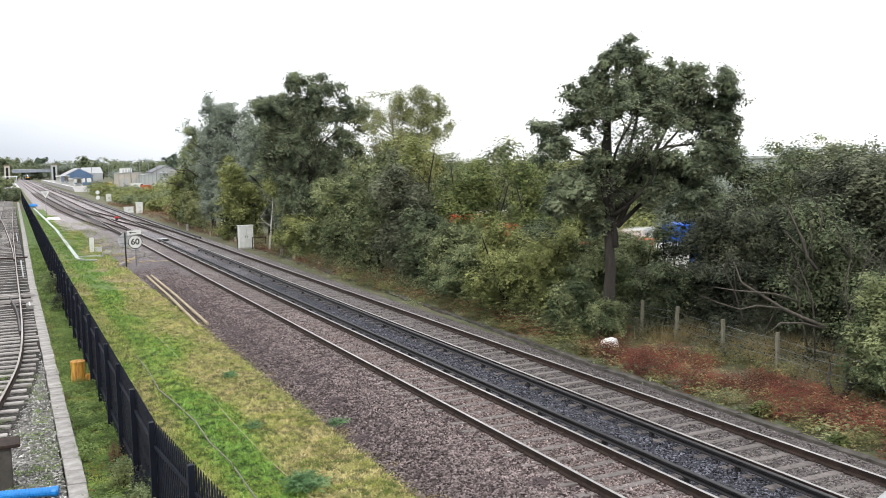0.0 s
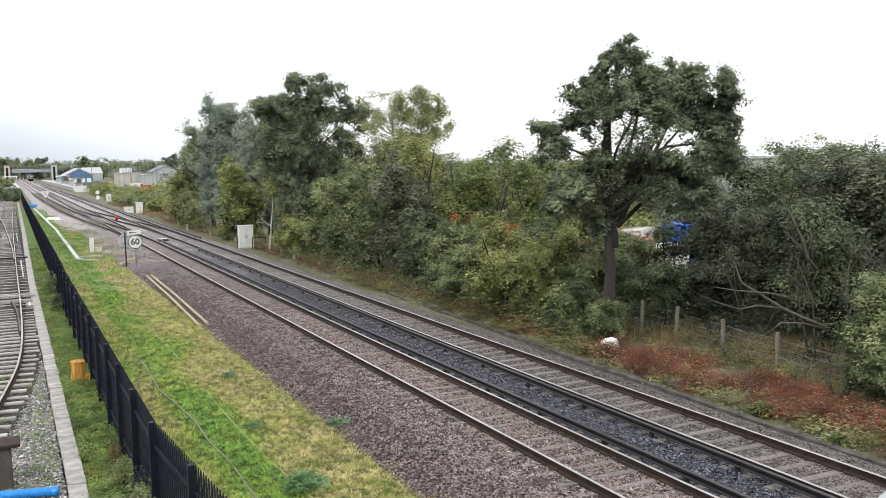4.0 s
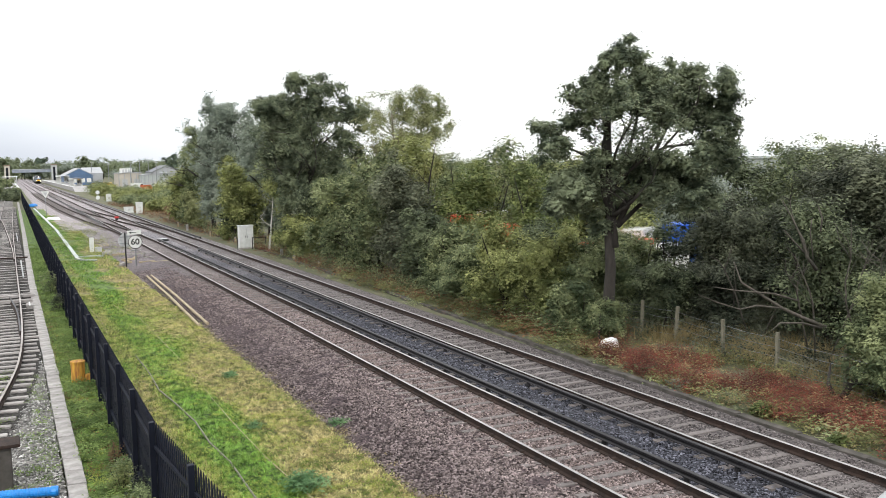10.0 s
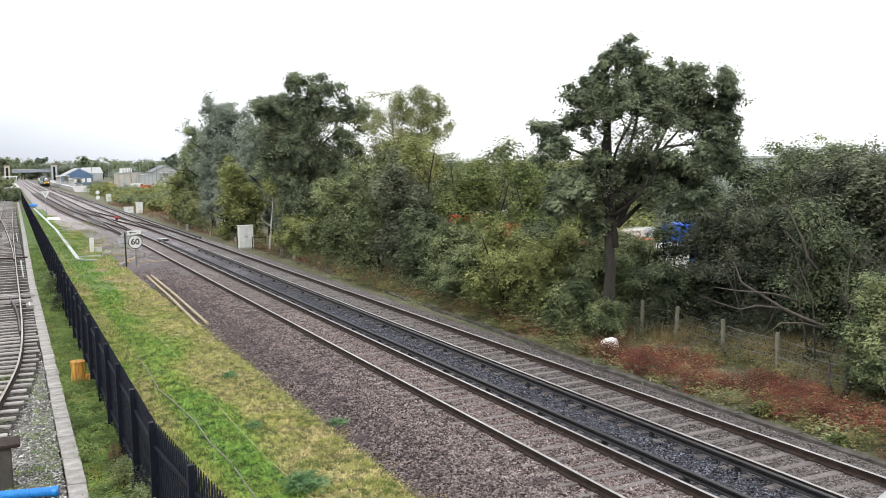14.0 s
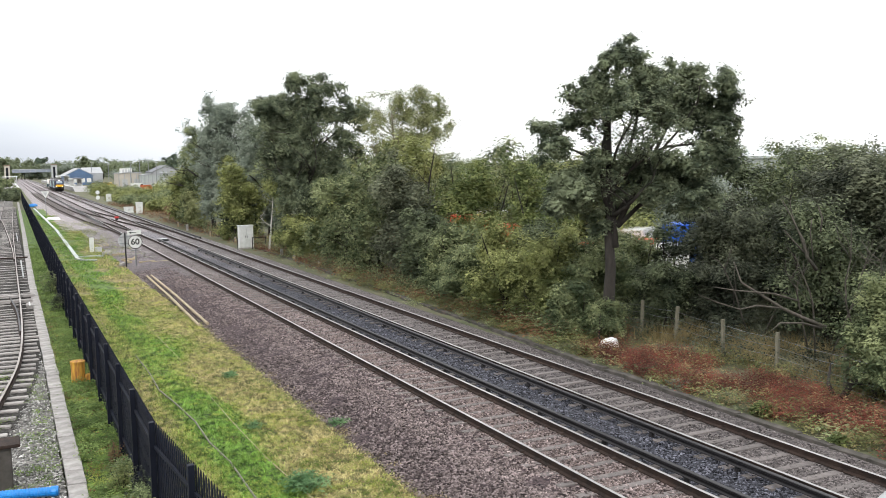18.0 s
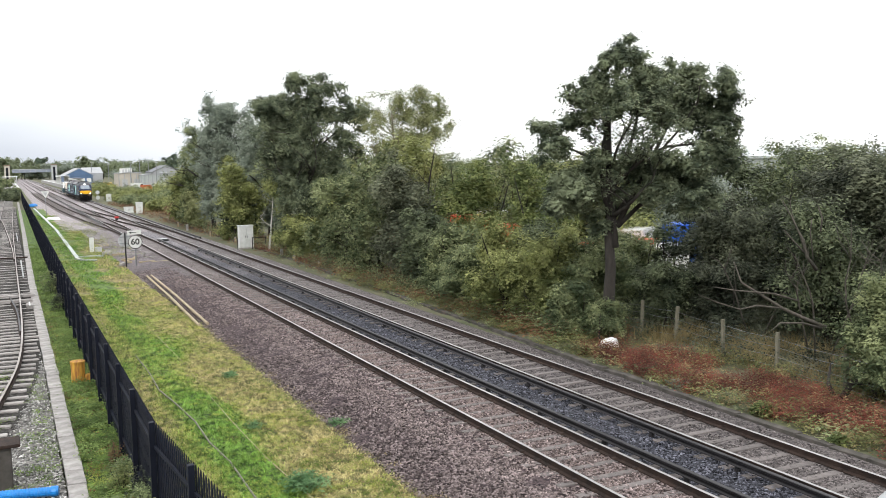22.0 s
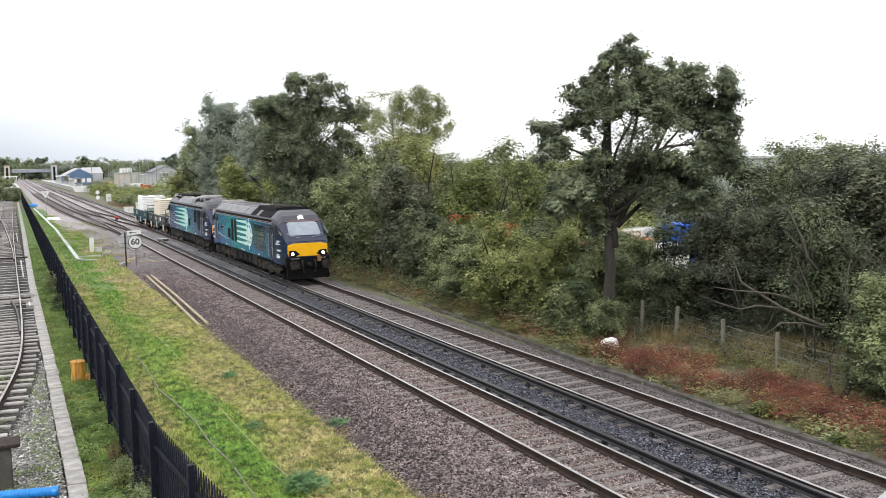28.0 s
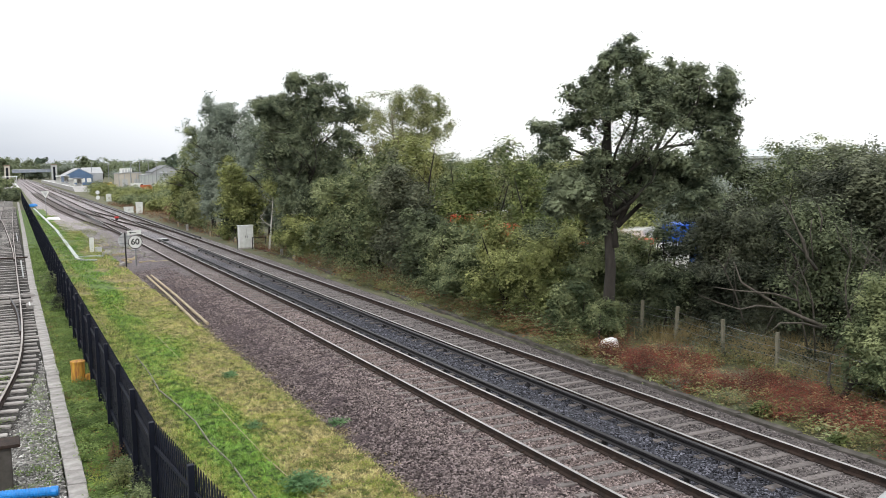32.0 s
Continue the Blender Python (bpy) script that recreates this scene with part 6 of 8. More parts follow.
def flask_wagon(label, steel, cover, deck, slant, marks):
    th = thing("flask_wagon", label, "railway wagon", (CX, 60, 0), "two flask wagons")
    side = [(0.0, 1.80), (11.2, 1.80), (11.2, 1.02), (8.3, 1.0), (7.6, 0.92), (6.65, 0.52), (4.5, 0.52), (3.55, 0.92), (2.9, 1.0), (0.0, 1.02)]
    for s in (-1, 1):
        p = part("side_plate", flat(side, s * 1.24, s * 1.29), steel, th)
        part("top_flange", boxbm(s * 1.20, s * 1.335, -0.02, 11.22, 1.785, 1.835), steel if deck is None else M_DECK, p)
        b = bmesh.new()
        for y in (0.25, 1.1, 2.0, 2.9, 3.7, 4.4, 5.0, 5.9, 6.6, 7.4, 8.3, 9.2, 10.1, 10.95):
            z0 = 0.56 if 4.4 <= y <= 6.7 else (0.75 if 3.6 < y < 7.5 else 1.04)
            part("side_rib", boxbm(s * 1.285, s * 1.33, y - 0.03, y + 0.03, z0, 1.79), steel, p)
    part("floor", boxbm(-1.24, 1.24, 0.0, 11.2, 1.22, 1.30), M_DECK if deck else steel, th, "dusty steel deck")
    part("belly", boxbm(-1.2, 1.2, 4.4, 6.7, 0.5, 0.6), M_BLACK, th)
    for y0 in (0.0, 11.12):
        e = part("end_plate", boxbm(-1.29, 1.29, y0, y0 + 0.08, 1.0, 1.72), steel, th)
        yy = y0 if y0 > 5 else y0 + 0.05
        for s in (-1, 1):
            d = -1 if y0 < 5 else 1
            b = bmesh.new()
            cyl(b, (s * 0.865, yy, 1.06), (s * 0.865, yy + d * 0.50, 1.06), 0.10, n=10)
            bf = part("buffer", b, M_BLACK, e)
            part("buffer_head", cyl(bmesh.new(), (s * 0.865, yy + d * 0.50, 1.06), (s * 0.865, yy + d * 0.57, 1.06), 0.22, n=14), M_GRIME, bf)
            part("rail_post", cyl(bmesh.new(), (s * 1.22, y0 + 0.04, 1.7), (s * 1.22, y0 + 0.04, 2.52), 0.024, n=6), steel, e)
            part("end_plate_mark", boxbm(s * 0.85, s * 1.05, y0 - 0.008, y0 + 0.086, 1.42, 1.52), M_STENCIL, e)
        for z in (2.16, 2.50):
            part("end_rail", cyl(bmesh.new(), (-1.22, y0 + 0.04, z), (1.22, y0 + 0.04, z), 0.022, n=6), steel, e, "thin steel end rail")
        part("coupling", box(bmesh.new(), -0.08, 0.08, y0 - 0.35 if y0 < 5 else y0, y0 if y0 < 5 else y0 + 0.4, 0.95, 1.1, 0.02), M_GRIME, e)
    # bogies with a white hand wheel in the middle
    for yc in (1.55, 9.6):
        for ax in (-0.9, 0.9):
            for s in (-1, 1):
                wh = part("wheel", cyl(bmesh.new(), (s * 0.68, yc + ax, 0.44), (s * 0.81, yc + ax, 0.44), 0.44, n=20), M_GRIME, th)
                part("axlebox", box(bmesh.new(), s * 1.0, s * 1.19, yc + ax - 0.10, yc + ax + 0.10, 0.42, 0.63, 0.02), M_RUSTBOX, wh, "rusty orange axlebox")
        for s in (-1, 1):
            f = part("bogie_frame", flat([(yc - 1.3, 0.70), (yc - 1.1, 0.86), (yc + 1.1, 0.86), (yc + 1.3, 0.70), (yc + 0.6, 0.66), (yc + 0.4, 0.42), (yc - 0.4, 0.42), (yc - 0.6, 0.66)], s * 0.98, s * 1.1), M_BLACK, th)
            b = bmesh.new()
            n = 24
            rim = [(s * 1.27, yc + 0.31 * math.cos(2 * math.pi * i / n), 0.72 + 0.31 * math.sin(2 * math.pi * i / n)) for i in range(n + 1)]
            tube(b, rim, 0.03, 6)
            hw = part("hand_wheel", b, M_STENCIL, f, "white spoked hand wheel")
            b = bmesh.new()
            for k in range(2):
                a = math.pi / 2 * k + 0.5
                cyl(b, (s * 1.27, yc + 0.31 * math.cos(a), 0.72 + 0.31 * math.sin(a)), (s * 1.27, yc - 0.31 * math.cos(a), 0.72 - 0.31 * math.sin(a)), 0.032, n=6)
            part("spokes", b, M_STENCIL, hw)
    # cover over the flask
    y0, y1, zb, zt = 3.85, 7.45, 1.79, 3.38
    b = bmesh.new()
    loft(b, [[(-1.2, y0 - slant, zb), (-1.2, y0, zt - 0.08), (-1.12, y0 + 0.06, zt), (-1.12, y1 - 0.06, zt), (-1.2, y1, zt - 0.08), (-1.2, y1 + 0.12, zb)],
             [(1.2, y0 - slant, zb), (1.2, y0, zt - 0.08), (1.12, y0 + 0.06, zt), (1.12, y1 - 0.06, zt), (1.2, y1, zt - 0.08), (1.2, y1 + 0.12, zb)]])
    cv = part("flask_cover", b, cover, th, "large boxy ribbed cover over the flask")
    # added plate whose darker colour stands in for shade in the slat gaps
    jp = flat([(y0 - slant - 0.012, zb + 0.02), (y0 - slant + 0.05, zb + 0.02), (y0 + 0.05, zt - 0.10), (y0 - 0.012, zt - 0.10)], -1.15, 1.15)
    part("joint_plate", jp, M_CREAM_D if slant < 0.2 else mat("pale_gap_shade", (0.36, 0.36, 0.35), 0.7), cv, "plate coloured as the shade between the slats")
    n = 7
    for k in range(n):
        z = zb + 0.16 + k * 0.185
        f = (z - zb) / (zt - 0.08 - zb)
        y = y0 - slant * (1 - f)
        part("slat", boxbm(-1.16, 1.16, y - 0.05, y + 0.05, z - 0.012, z + 0.145), cover, cv)
    for s in (-1, 1):
        part("side_flange", boxbm(s * 1.195, s * 1.225, y0, y1, zt - 0.30, zt - 0.255), M_CREAM_D if slant < 0.2 else cover, cv)
        part("corner_strip", flat([(y0 - slant - 0.02, zb), (y0 - slant + 0.14, zb), (y0 + 0.10, zt - 0.06), (y0 - 0.02, zt - 0.06)], s * 1.19, s * 1.23), cover, cv)
        if slant < 0.2:
            for k in range(24):
                part("corrugation", boxbm(s * 1.195, s * 1.226, y0 + 0.18 + k * 0.14, y0 + 0.25 + k * 0.14, zb + 0.05, zt - 0.32), cover, cv)
        if slant >= 0.2:
            for f in (0.25, 0.6):
                part("hinge", boxbm(s * 1.2, s * 1.26, y0 - slant * (1 - f) - 0.10, y0 - slant * (1 - f) + 0.05, zb + f * 1.5, zb + f * 1.5 + 0.1), cover, cv)
    for yc in (4.5, 5.5, 6.6):
        for xc in (-0.55, 0.55):
            b = bmesh.new()
            tube(b, [(xc + 0.34 * math.cos(a), yc + 0.26 * math.sin(a), zt + 0.006) for a in (2 * math.pi * i / 12 for i in range(13))], 0.014, 4)
            part("lifting_ring", b, M_CREAM_D, cv)
    part("front_plate", boxbm(-0.06, 0.06, y0 - 0.08, y0 + 0.06, zt - 0.26, zt - 0.12), M_RUSTBOX if slant < 0.2 else M_CONC_DARK, cv)
    # stencilled panels
    r = random.Random(marks)
    pw = part("white_panel", boxbm(-1.335, -1.24, 5.15, 5.42, 0.62, 1.18), M_WHITE, th, "plain white panel on the side")
    part("grey_panel", boxbm(-1.333, -1.24, 5.5, 5.84, 0.85, 1.20), M_GRIME, th)
    part("round_plate", cyl(bmesh.new(), (-1.345, 2.97 if marks == 1 else 7.9, 1.48), (-1.29, 2.97 if marks == 1 else 7.9, 1.48), 0.21, n=20), M_WHITE, th, "round pale plate")
    if marks == 1:
        for y, m_ in ((5.75, M_WHITE), (4.95, M_RUSTBOX)):
            b = bmesh.new()
            box(b, -1.338, -1.29, -0.13, 0.13, -0.13, 0.13, m=None)
            bmesh.ops.transform(b, matrix=Matrix.Translation((0, y, 1.45)) @ Matrix.Rotation(math.pi / 4, 4, "X"), verts=b.verts)
            part("hazard_plate", b, m_, th)
    for y0_, z0_, n_, w_ in ((0.5, 1.55, 3, 0.5), (1.3, 1.52, 3, 0.28), (1.75, 1.58, 3, 0.7), (2.3, 1.35, 2, 0.3), (3.9, 1.55, 3, 0.4), (6.9, 1.55, 2, 0.35), (8.6, 1.58, 3, 0.5), (9.4, 1.5, 3, 0.4), (10.2, 1.52, 3, 0.4), (4.0, 1.2, 2, 0.3)):
        for k in range(n_):
            part("stencil_bar", boxbm(-1.297, -1.285, y0_, y0_ + w_ * r.uniform(0.6, 1.0), z0_ - k * 0.10 - 0.045, z0_ - k * 0.10), M_STENCIL, th)
    return th


wagon = flask_wagon("weathered dark green wagon carrying a cream ribbed flask cover", M_GREENW_D, M_CREAM, True, 0.10, 1)
wagon_2 = flask_wagon("dark teal wagon carrying a white slatted flask cover", M_GREENW, M_WCOVER, None, 0.42, 2)


# ---- lineside things ----
M_PAINTW = mat("white_paint", (0.66, 0.67, 0.65), 0.45, color2=(0.52, 0.53, 0.50), scale=2.5)
M_PAINTG = mat("grey_paint", (0.42, 0.43, 0.43), 0.5, color2=(0.33, 0.34, 0.34), scale=2)
M_SIGNBACK = mat("sign_back", (0.50, 0.51, 0.52), 0.45, 0.3)
M_INK = mat("black_ink", (0.015, 0.015, 0.016), 0.5)
M_GALV = mat("galvanised", (0.30, 0.31, 0.32), 0.45, 0.7, color2=(0.2, 0.21, 0.22), scale=4)
M_RUSTY = mat("rusty_yellow", (0.60, 0.33, 0.04), 0.75, color2=(0.20, 0.06, 0.02), scale=5, bump=0.3, stretch=(2, 2, 0.35))
M_BLUEP = mat("blue_plastic", (0.012, 0.22, 0.62), 0.35, color2=(0.01, 0.17, 0.5), scale=3)
M_PVC = mat("white_plastic", (0.44, 0.485, 0.475), 0.5, color2=(0.33, 0.37, 0.36), scale=2)
M_SACK = mat("white_sack", (0.74, 0.74, 0.73), 0.6, color2=(0.6, 0.6, 0.6), scale=5, bump=0.15, bscale=12)
M_TANWOOD = mat("pale_timber", (0.44, 0.37, 0.25), 0.8, color2=(0.28, 0.22, 0.14), scale=4, stretch=(4, 0.3, 4), bump=0.2)
M_PIPE = mat("grey_hose", (0.20, 0.19, 0.15), 0.7, color2=(0.12, 0.11, 0.09), scale=4)


def things(name, label, category, at, pieces, group="", rz=0.0):
    """A thing out of bevelled boxes: (part, x0, x1, y0, y1, z0, z1, material, bevel, label)."""
    th = thing(name, label, category, at, group, rz=rz)
    for p in pieces:
        part(p[0], box(bmesh.new(), *p[1:7], p[8] if len(p) > 8 else 0.0), p[7], th, p[9] if len(p) > 9 else "")
    return th


def rod(parent, name, a, b, r, material, n=8):
    return part(name, cyl(bmesh.new(), a, b, r, n=n), material, parent)


def text(parent, name, word, size, m, material):
    c = bpy.data.curves.new(name, "FONT")
    c.body, c.size, c.align_x, c.align_y, c.extrude = word, size, "CENTER", "CENTER", 0.004
    c.offset = 0.012
    tmp = bpy.data.objects.new(name, c)
    me = bpy.data.meshes.new_from_object(tmp)
    bpy.data.objects.remove(tmp)
    me.materials.append(material)
    ob = new(name, me)
    ob.parent = parent
    ob.matrix_basis = m
    return ob


# speed sign, its arrow box, and the round sign seen from behind
sign = thing("speed_sign", "round white speed limit sign with black figures and an arrow board", "sign", (7.72, 65.8, -0.35))
rod(sign, "post", (0, 0.06, -0.1), (0, 0.06, 2.3), 0.045, M_GALV)
disc = part("disc", cyl(bmesh.new(), (0, 0.0, 1.68), (0, 0.03, 1.68), 0.48, n=32), M_PAINTW, sign)
b = bmesh.new()
tube(b, [(0.455 * math.cos(a), -0.004, 1.68 + 0.455 * math.sin(a)) for a in (2 * math.pi * i / 32 for i in range(33))], 0.022, 5)
part("rim", b, M_INK, disc, "thin black rim")
text(disc, "figures", "60", 0.58, pose(0, -0.006, 1.68, 90, 0, 0), M_INK)
ab = part("arrow_board", boxbm(-0.50, 0.42, 0.0, 0.04, 2.2, 2.48), M_PAINTW, sign)
part("arrow", prism(bmesh.new(), [(-0.40, 2.34), (-0.22, 2.43), (-0.22, 2.36), (0.1, 2.36), (0.1, 2.32), (-0.22, 2.32), (-0.22, 2.25)], -0.008, 0.0, "y"), M_INK, ab, "black arrow pointing along the junction")
part("bracket", boxbm(-0.3, 0.3, 0.03, 0.07, 1.08, 1.14), M_GALV, sign)
back = thing("round_sign_back", "back of a round grey lineside sign on a dark post", "sign", (7.12, 66.3, -0.35))
rod(back, "post", (0, 0, -0.1), (0, 0, 2.35), 0.05, M_INK)
part("disc", cyl(bmesh.new(), (0, 0.06, 1.78), (0, 0.09, 1.78), 0.46, n=28), M_SIGNBACK, back)
for z in (1.55, 2.0):
    part("bracket", boxbm(-0.36, 0.36, 0.02, 0.06, z, z + 0.05), M_GALV, back)

# relay cabinets
def cabinet(at, w, d, h, label, rz=0.0):
    th = thing("relay_cabinet", label, "cabinet", at, "relay cabinets")
    part("plinth", boxbm(-w / 2 - 0.06, w / 2 + 0.06, -d / 2 - 0.06, d / 2 + 0.06, -0.25, 0.12), M_CONC, th)
    part("case", box(bmesh.new(), -w / 2, w / 2, -d / 2, d / 2, 0.12, h, 0.02), M_PAINTW, th)
    part("lid", box(bmesh.new(), -w / 2 - 0.05, w / 2 + 0.05, -d / 2 - 0.05, d / 2 + 0.05, h - 0.02, h + 0.06, 0.02), M_PAINTW, th)
    for k in (0, 1):
        x0 = -w / 2 + 0.03 + k * (w / 2 - 0.02)
        dr = part("door", box(bmesh.new(), x0, x0 + w / 2 - 0.05, -d / 2 - 0.03, -d / 2, 0.2, h - 0.08, 0.008), M_PAINTW, th)
        part("handle", boxbm(x0 + (w / 2 - 0.15 if k == 0 else 0.05), x0 + (w / 2 - 0.11 if k == 0 else 0.09), -d / 2 - 0.06, -d / 2 - 0.02, h * 0.5, h * 0.5 + 0.16), M_GALV, dr)
    return th


cabinet((17.35, 74.2, -0.35), 1.15, 0.65, 1.88, "white steel relay cabinet on a concrete base")
cabinet((17.75, 144.0, -0.4), 0.95, 0.65, 1.75, "white steel relay cabinet far along the line")
cabinet((19.1, 204.0, -0.4), 1.0, 0.7, 1.65, "white steel relay cabinet near the scrub")
cabinet((16.6, 147.5, -0.4), 1.35, 0.7, 0.95, "low wide grey white lineside cabinet")
bar = thing("cabinet_guard_rail", "dark steel guard rail beside the relay cabinet", "railing", (17.4, 73.2, -0.35))
for x in (-0.95, 0.25, 1.35):
    part("post", boxbm(x - 0.03, x + 0.03, -0.03, 0.03, -0.1, 1.0), M_INK, bar)
rod(bar, "rail", (0.25, 0, 0.95), (1.35, 0, 0.95), 0.022, M_INK, 6)
rod(bar, "rail", (0.25, 0, 0.5), (1.35, 0, 0.5), 0.022, M_INK, 6)
things("concrete_marker", "small pale concrete marker post by the trackside", "post", (18.2, 66.5, -0.35), [("stub", -0.09, 0.09, -0.09, 0.09, -0.1, 0.5, M_CONC, 0.015), ("cap", -0.1, 0.1, -0.1, 0.1, 0.5, 0.54, M_CONC, 0.01)])
things("concrete_marker", "small pale concrete marker post by the trackside", "post", (17.3, 101.0, -0.35), [("stub", -0.12, 0.12, -0.12, 0.12, -0.1, 0.55, M_CONC, 0.015), ("cap", -0.13, 0.13, -0.13, 0.13, 0.55, 0.6, M_CONC, 0.01)])
things("cable_post", "squat white cable post with a dark box", "post", (5.9, 79.2, -0.35), [("pillar", -0.17, 0.17, -0.13, 0.13, -0.1, 1.2, M_PAINTW, 0.02), ("junction_box", 0.25, 0.75, -0.2, 0.2, -0.1, 0.42, M_PAINTG, 0.02)])
sack = thing("heaped_sack", "crumpled grey sack on the ballast", "sack", (6.9, 76.5, -0.35))
b = bmesh.new()
bmesh.ops.create_icosphere(b, subdivisions=3, radius=1.0)
for q in b.verts:
    k = 1 + 0.25 * noise.noise(q.co * 2.2)
    q.co = Vector((q.co.x * 0.45 * k, q.co.y * 0.55 * k, max(-0.05, q.co.z) * 0.36 * k))
part("cloth", b, M_CONC, sack, smooth=True)

b = bmesh.new()
for i, (x, y, s) in enumerate(((18.85, 26.2, 0.36),)):
    bag = thing("white_litter_sack", "dumped white plastic sack among the red weeds", "sack", (x, y, -0.36))
    bmesh.ops.create_icosphere(b, subdivisions=3, radius=1.0)
    for q in b.verts:
        k = 1 + 0.3 * noise.noise(q.co * 1.9 + Vector((i, 0, 3)))
        q.co = Vector((q.co.x * s * 1.05 * k, q.co.y * s * 0.8 * k, (max(-0.3, q.co.z) * 0.75 + 0.3) * s * k))
    part("film", b, M_SACK, bag, smooth=True)

# junction rods and point motor by the sign
pm = things("point_motor", "grey point motor beside the junction rails", "point motor", (9.3, 82.5, -0.3), [("case", -0.35, 0.35, -0.6, 0.6, 0.0, 0.32, M_PAINTG, 0.03), ("lid", -0.3, 0.3, -0.5, 0.5, 0.32, 0.36, M_GALV, 0.01)])
things("point_motor", "dark point box between the lines", "point motor", (12.5, 86.0, -0.25), [("case", -0.45, 0.45, -0.5, 0.5, 0.0, 0.18, M_INK, 0.03), ("lid", -0.4, 0.4, -0.42, 0.42, 0.18, 0.22, M_PAINTG, 0.01)])
hose = thing("orange_hose", "loops of pale cable lying on the ballast", "cable", (6.6, 84.0, -0.3))
for k in range(3):
    b = bmesh.new()
    tube(b, [(0.2 * k, -2 + k, 0.02), (0.5 + 0.3 * k, 0.5, 0.05), (0.1 + 0.5 * k, 3 + k, 0.06), (-0.3 + 0.4 * k, 6 + 2 * k, 0.03)], 0.04, 5)
    part("cable", b, M_TANWOOD, hose)
gs = things("ground_signal", "low red ground signal between the lines", "signal", (12.62, 126.0, -0.25), [("base", -0.15, 0.15, -0.15, 0.15, 0.0, 0.25, M_INK, 0.02), ("head", -0.26, 0.26, -0.1, 0.1, 0.25, 0.5, mat("signal_red", (0.5, 0.03, 0.03), 0.5, emit=0.1), 0.04)])

for x, y, h in ((17.9, 80.5, 0.5), (18.1, 84.0, 0.35), (17.6, 90.0, 0.45), (18.3, 96.5, 0.4), (17.5, 108.0, 0.5), (18.0, 62.5, 0.35), (18.4, 58.0, 0.3)):
    things("cable_marker", "stubby weathered concrete cable marker in the verge", "marker", (x, y, -0.38), [("stub", -0.07, 0.07, -0.06, 0.06, -0.1, h, M_TANWOOD, 0.01), ("cap", -0.08, 0.08, -0.07, 0.07, h, h + 0.05, M_CONC, 0.01)], "markers along the verge")
for pts in ([(8.6, 88.0), (8.9, 84.5), (8.3, 81.0), (8.8, 78.0), (8.4, 75.0)], [(9.5, 79.0), (9.0, 76.5), (9.4, 74.0), (8.9, 71.5), (9.3, 69.0)], [(6.2, 96.0), (6.9, 92.0), (6.4, 88.5), (7.2, 85.0), (6.9, 81.0)]):
    th = thing("loose_cable", "dark loose cable snaking over the ballast", "cable", (0, 0, 0), "loose cables by the points")
    part("run", tube(bmesh.new(), [(x, y, -0.17 + 0.02 * math.sin(2 * y)) for x, y in easy([(x, -y) for x, y in pts], 6) for y in (-y,)], 0.035, 5), M_PIPE, th)
rubble = thing("timber_offcuts", "scatter of old sleeper ends and timber offcuts", "timber", (8.2, 70.5, -0.3))
rr0 = random.Random(31)
for k in range(9):
    b = box(bmesh.new(), -0.55, 0.55, -0.1, 0.1, 0.0, 0.14, 0.01)
    bmesh.ops.transform(b, matrix=pose(rr0.uniform(-1.3, 1.2), rr0.uniform(-5, 7), 0.0, 0, 0, rr0.uniform(0, 180)), verts=b.verts)
    part("offcut", b, M_TANWOOD if k % 3 else M_CONC, rubble)

# white pipe along the grass
pipe = thing("white_duct", "long white plastic duct along the grass", "duct", (0, 0, 0))
run = [(5.6, 71.2), (4.75, 71.6), (4.4, 72.6), (4.5, 90), (4.6, 108.7), (4.35, 140), (4.0, 178)]
for (xa, ya), (xb, yb) in zip(run, run[1:]):
    b = bmesh.new()
    loft(b, [[(x - 0.135, y, -0.33), (x + 0.135, y, -0.33), (x + 0.135, y, -0.18), (x - 0.135, y, -0.18)] for x, y in ((xa, ya), (xb, yb))] if abs(yb - ya) > abs(xb - xa) else [[(x, y - 0.12, -0.33), (x, y + 0.12, -0.33), (x, y + 0.12, -0.2), (x, y - 0.12, -0.2)] for x, y in ((xa, ya), (xb, yb))])
    part("length", b, M_PVC, pipe)
b = bmesh.new()
loft(b, [[(x, 74.6 - 0.1, -0.33), (x, 74.6 + 0.1, -0.33), (x, 74.6 + 0.1, -0.2), (x, 74.6 - 0.1, -0.2)] for x in (4.4, 6.4)])
part("branch_length", b, M_PVC, pipe)

# poles, cables and odds and ends on the grass
for k, (a, c) in enumerate((((6.92, 38.6), (7.45, 58.4)), ((7.32, 38.9), (7.75, 58.8)), ((7.05, 39.2), (7.52, 57.5)))):
    th = thing("long_pole", "long pale pole lying at the grass edge", "pole", (0, 0, 0), "poles on the grass")
    z = -0.27 if k < 2 else -0.28
    part("shaft", tube(bmesh.new(), [(a[0], a[1], z), ((a[0] + c[0]) / 2 + 0.04, (a[1] + c[1]) / 2, z + 0.02), (c[0], c[1], z)], 0.06 if k < 2 else 0.035, 7), M_TANWOOD if k < 2 else M_RUST, th)
    part("end_ring", cyl(bmesh.new(), (a[0], a[1] - 0.02, z), (a[0], a[1] + 0.05, z), 0.066 if k < 2 else 0.04, n=8), M_TANWOOD, th)
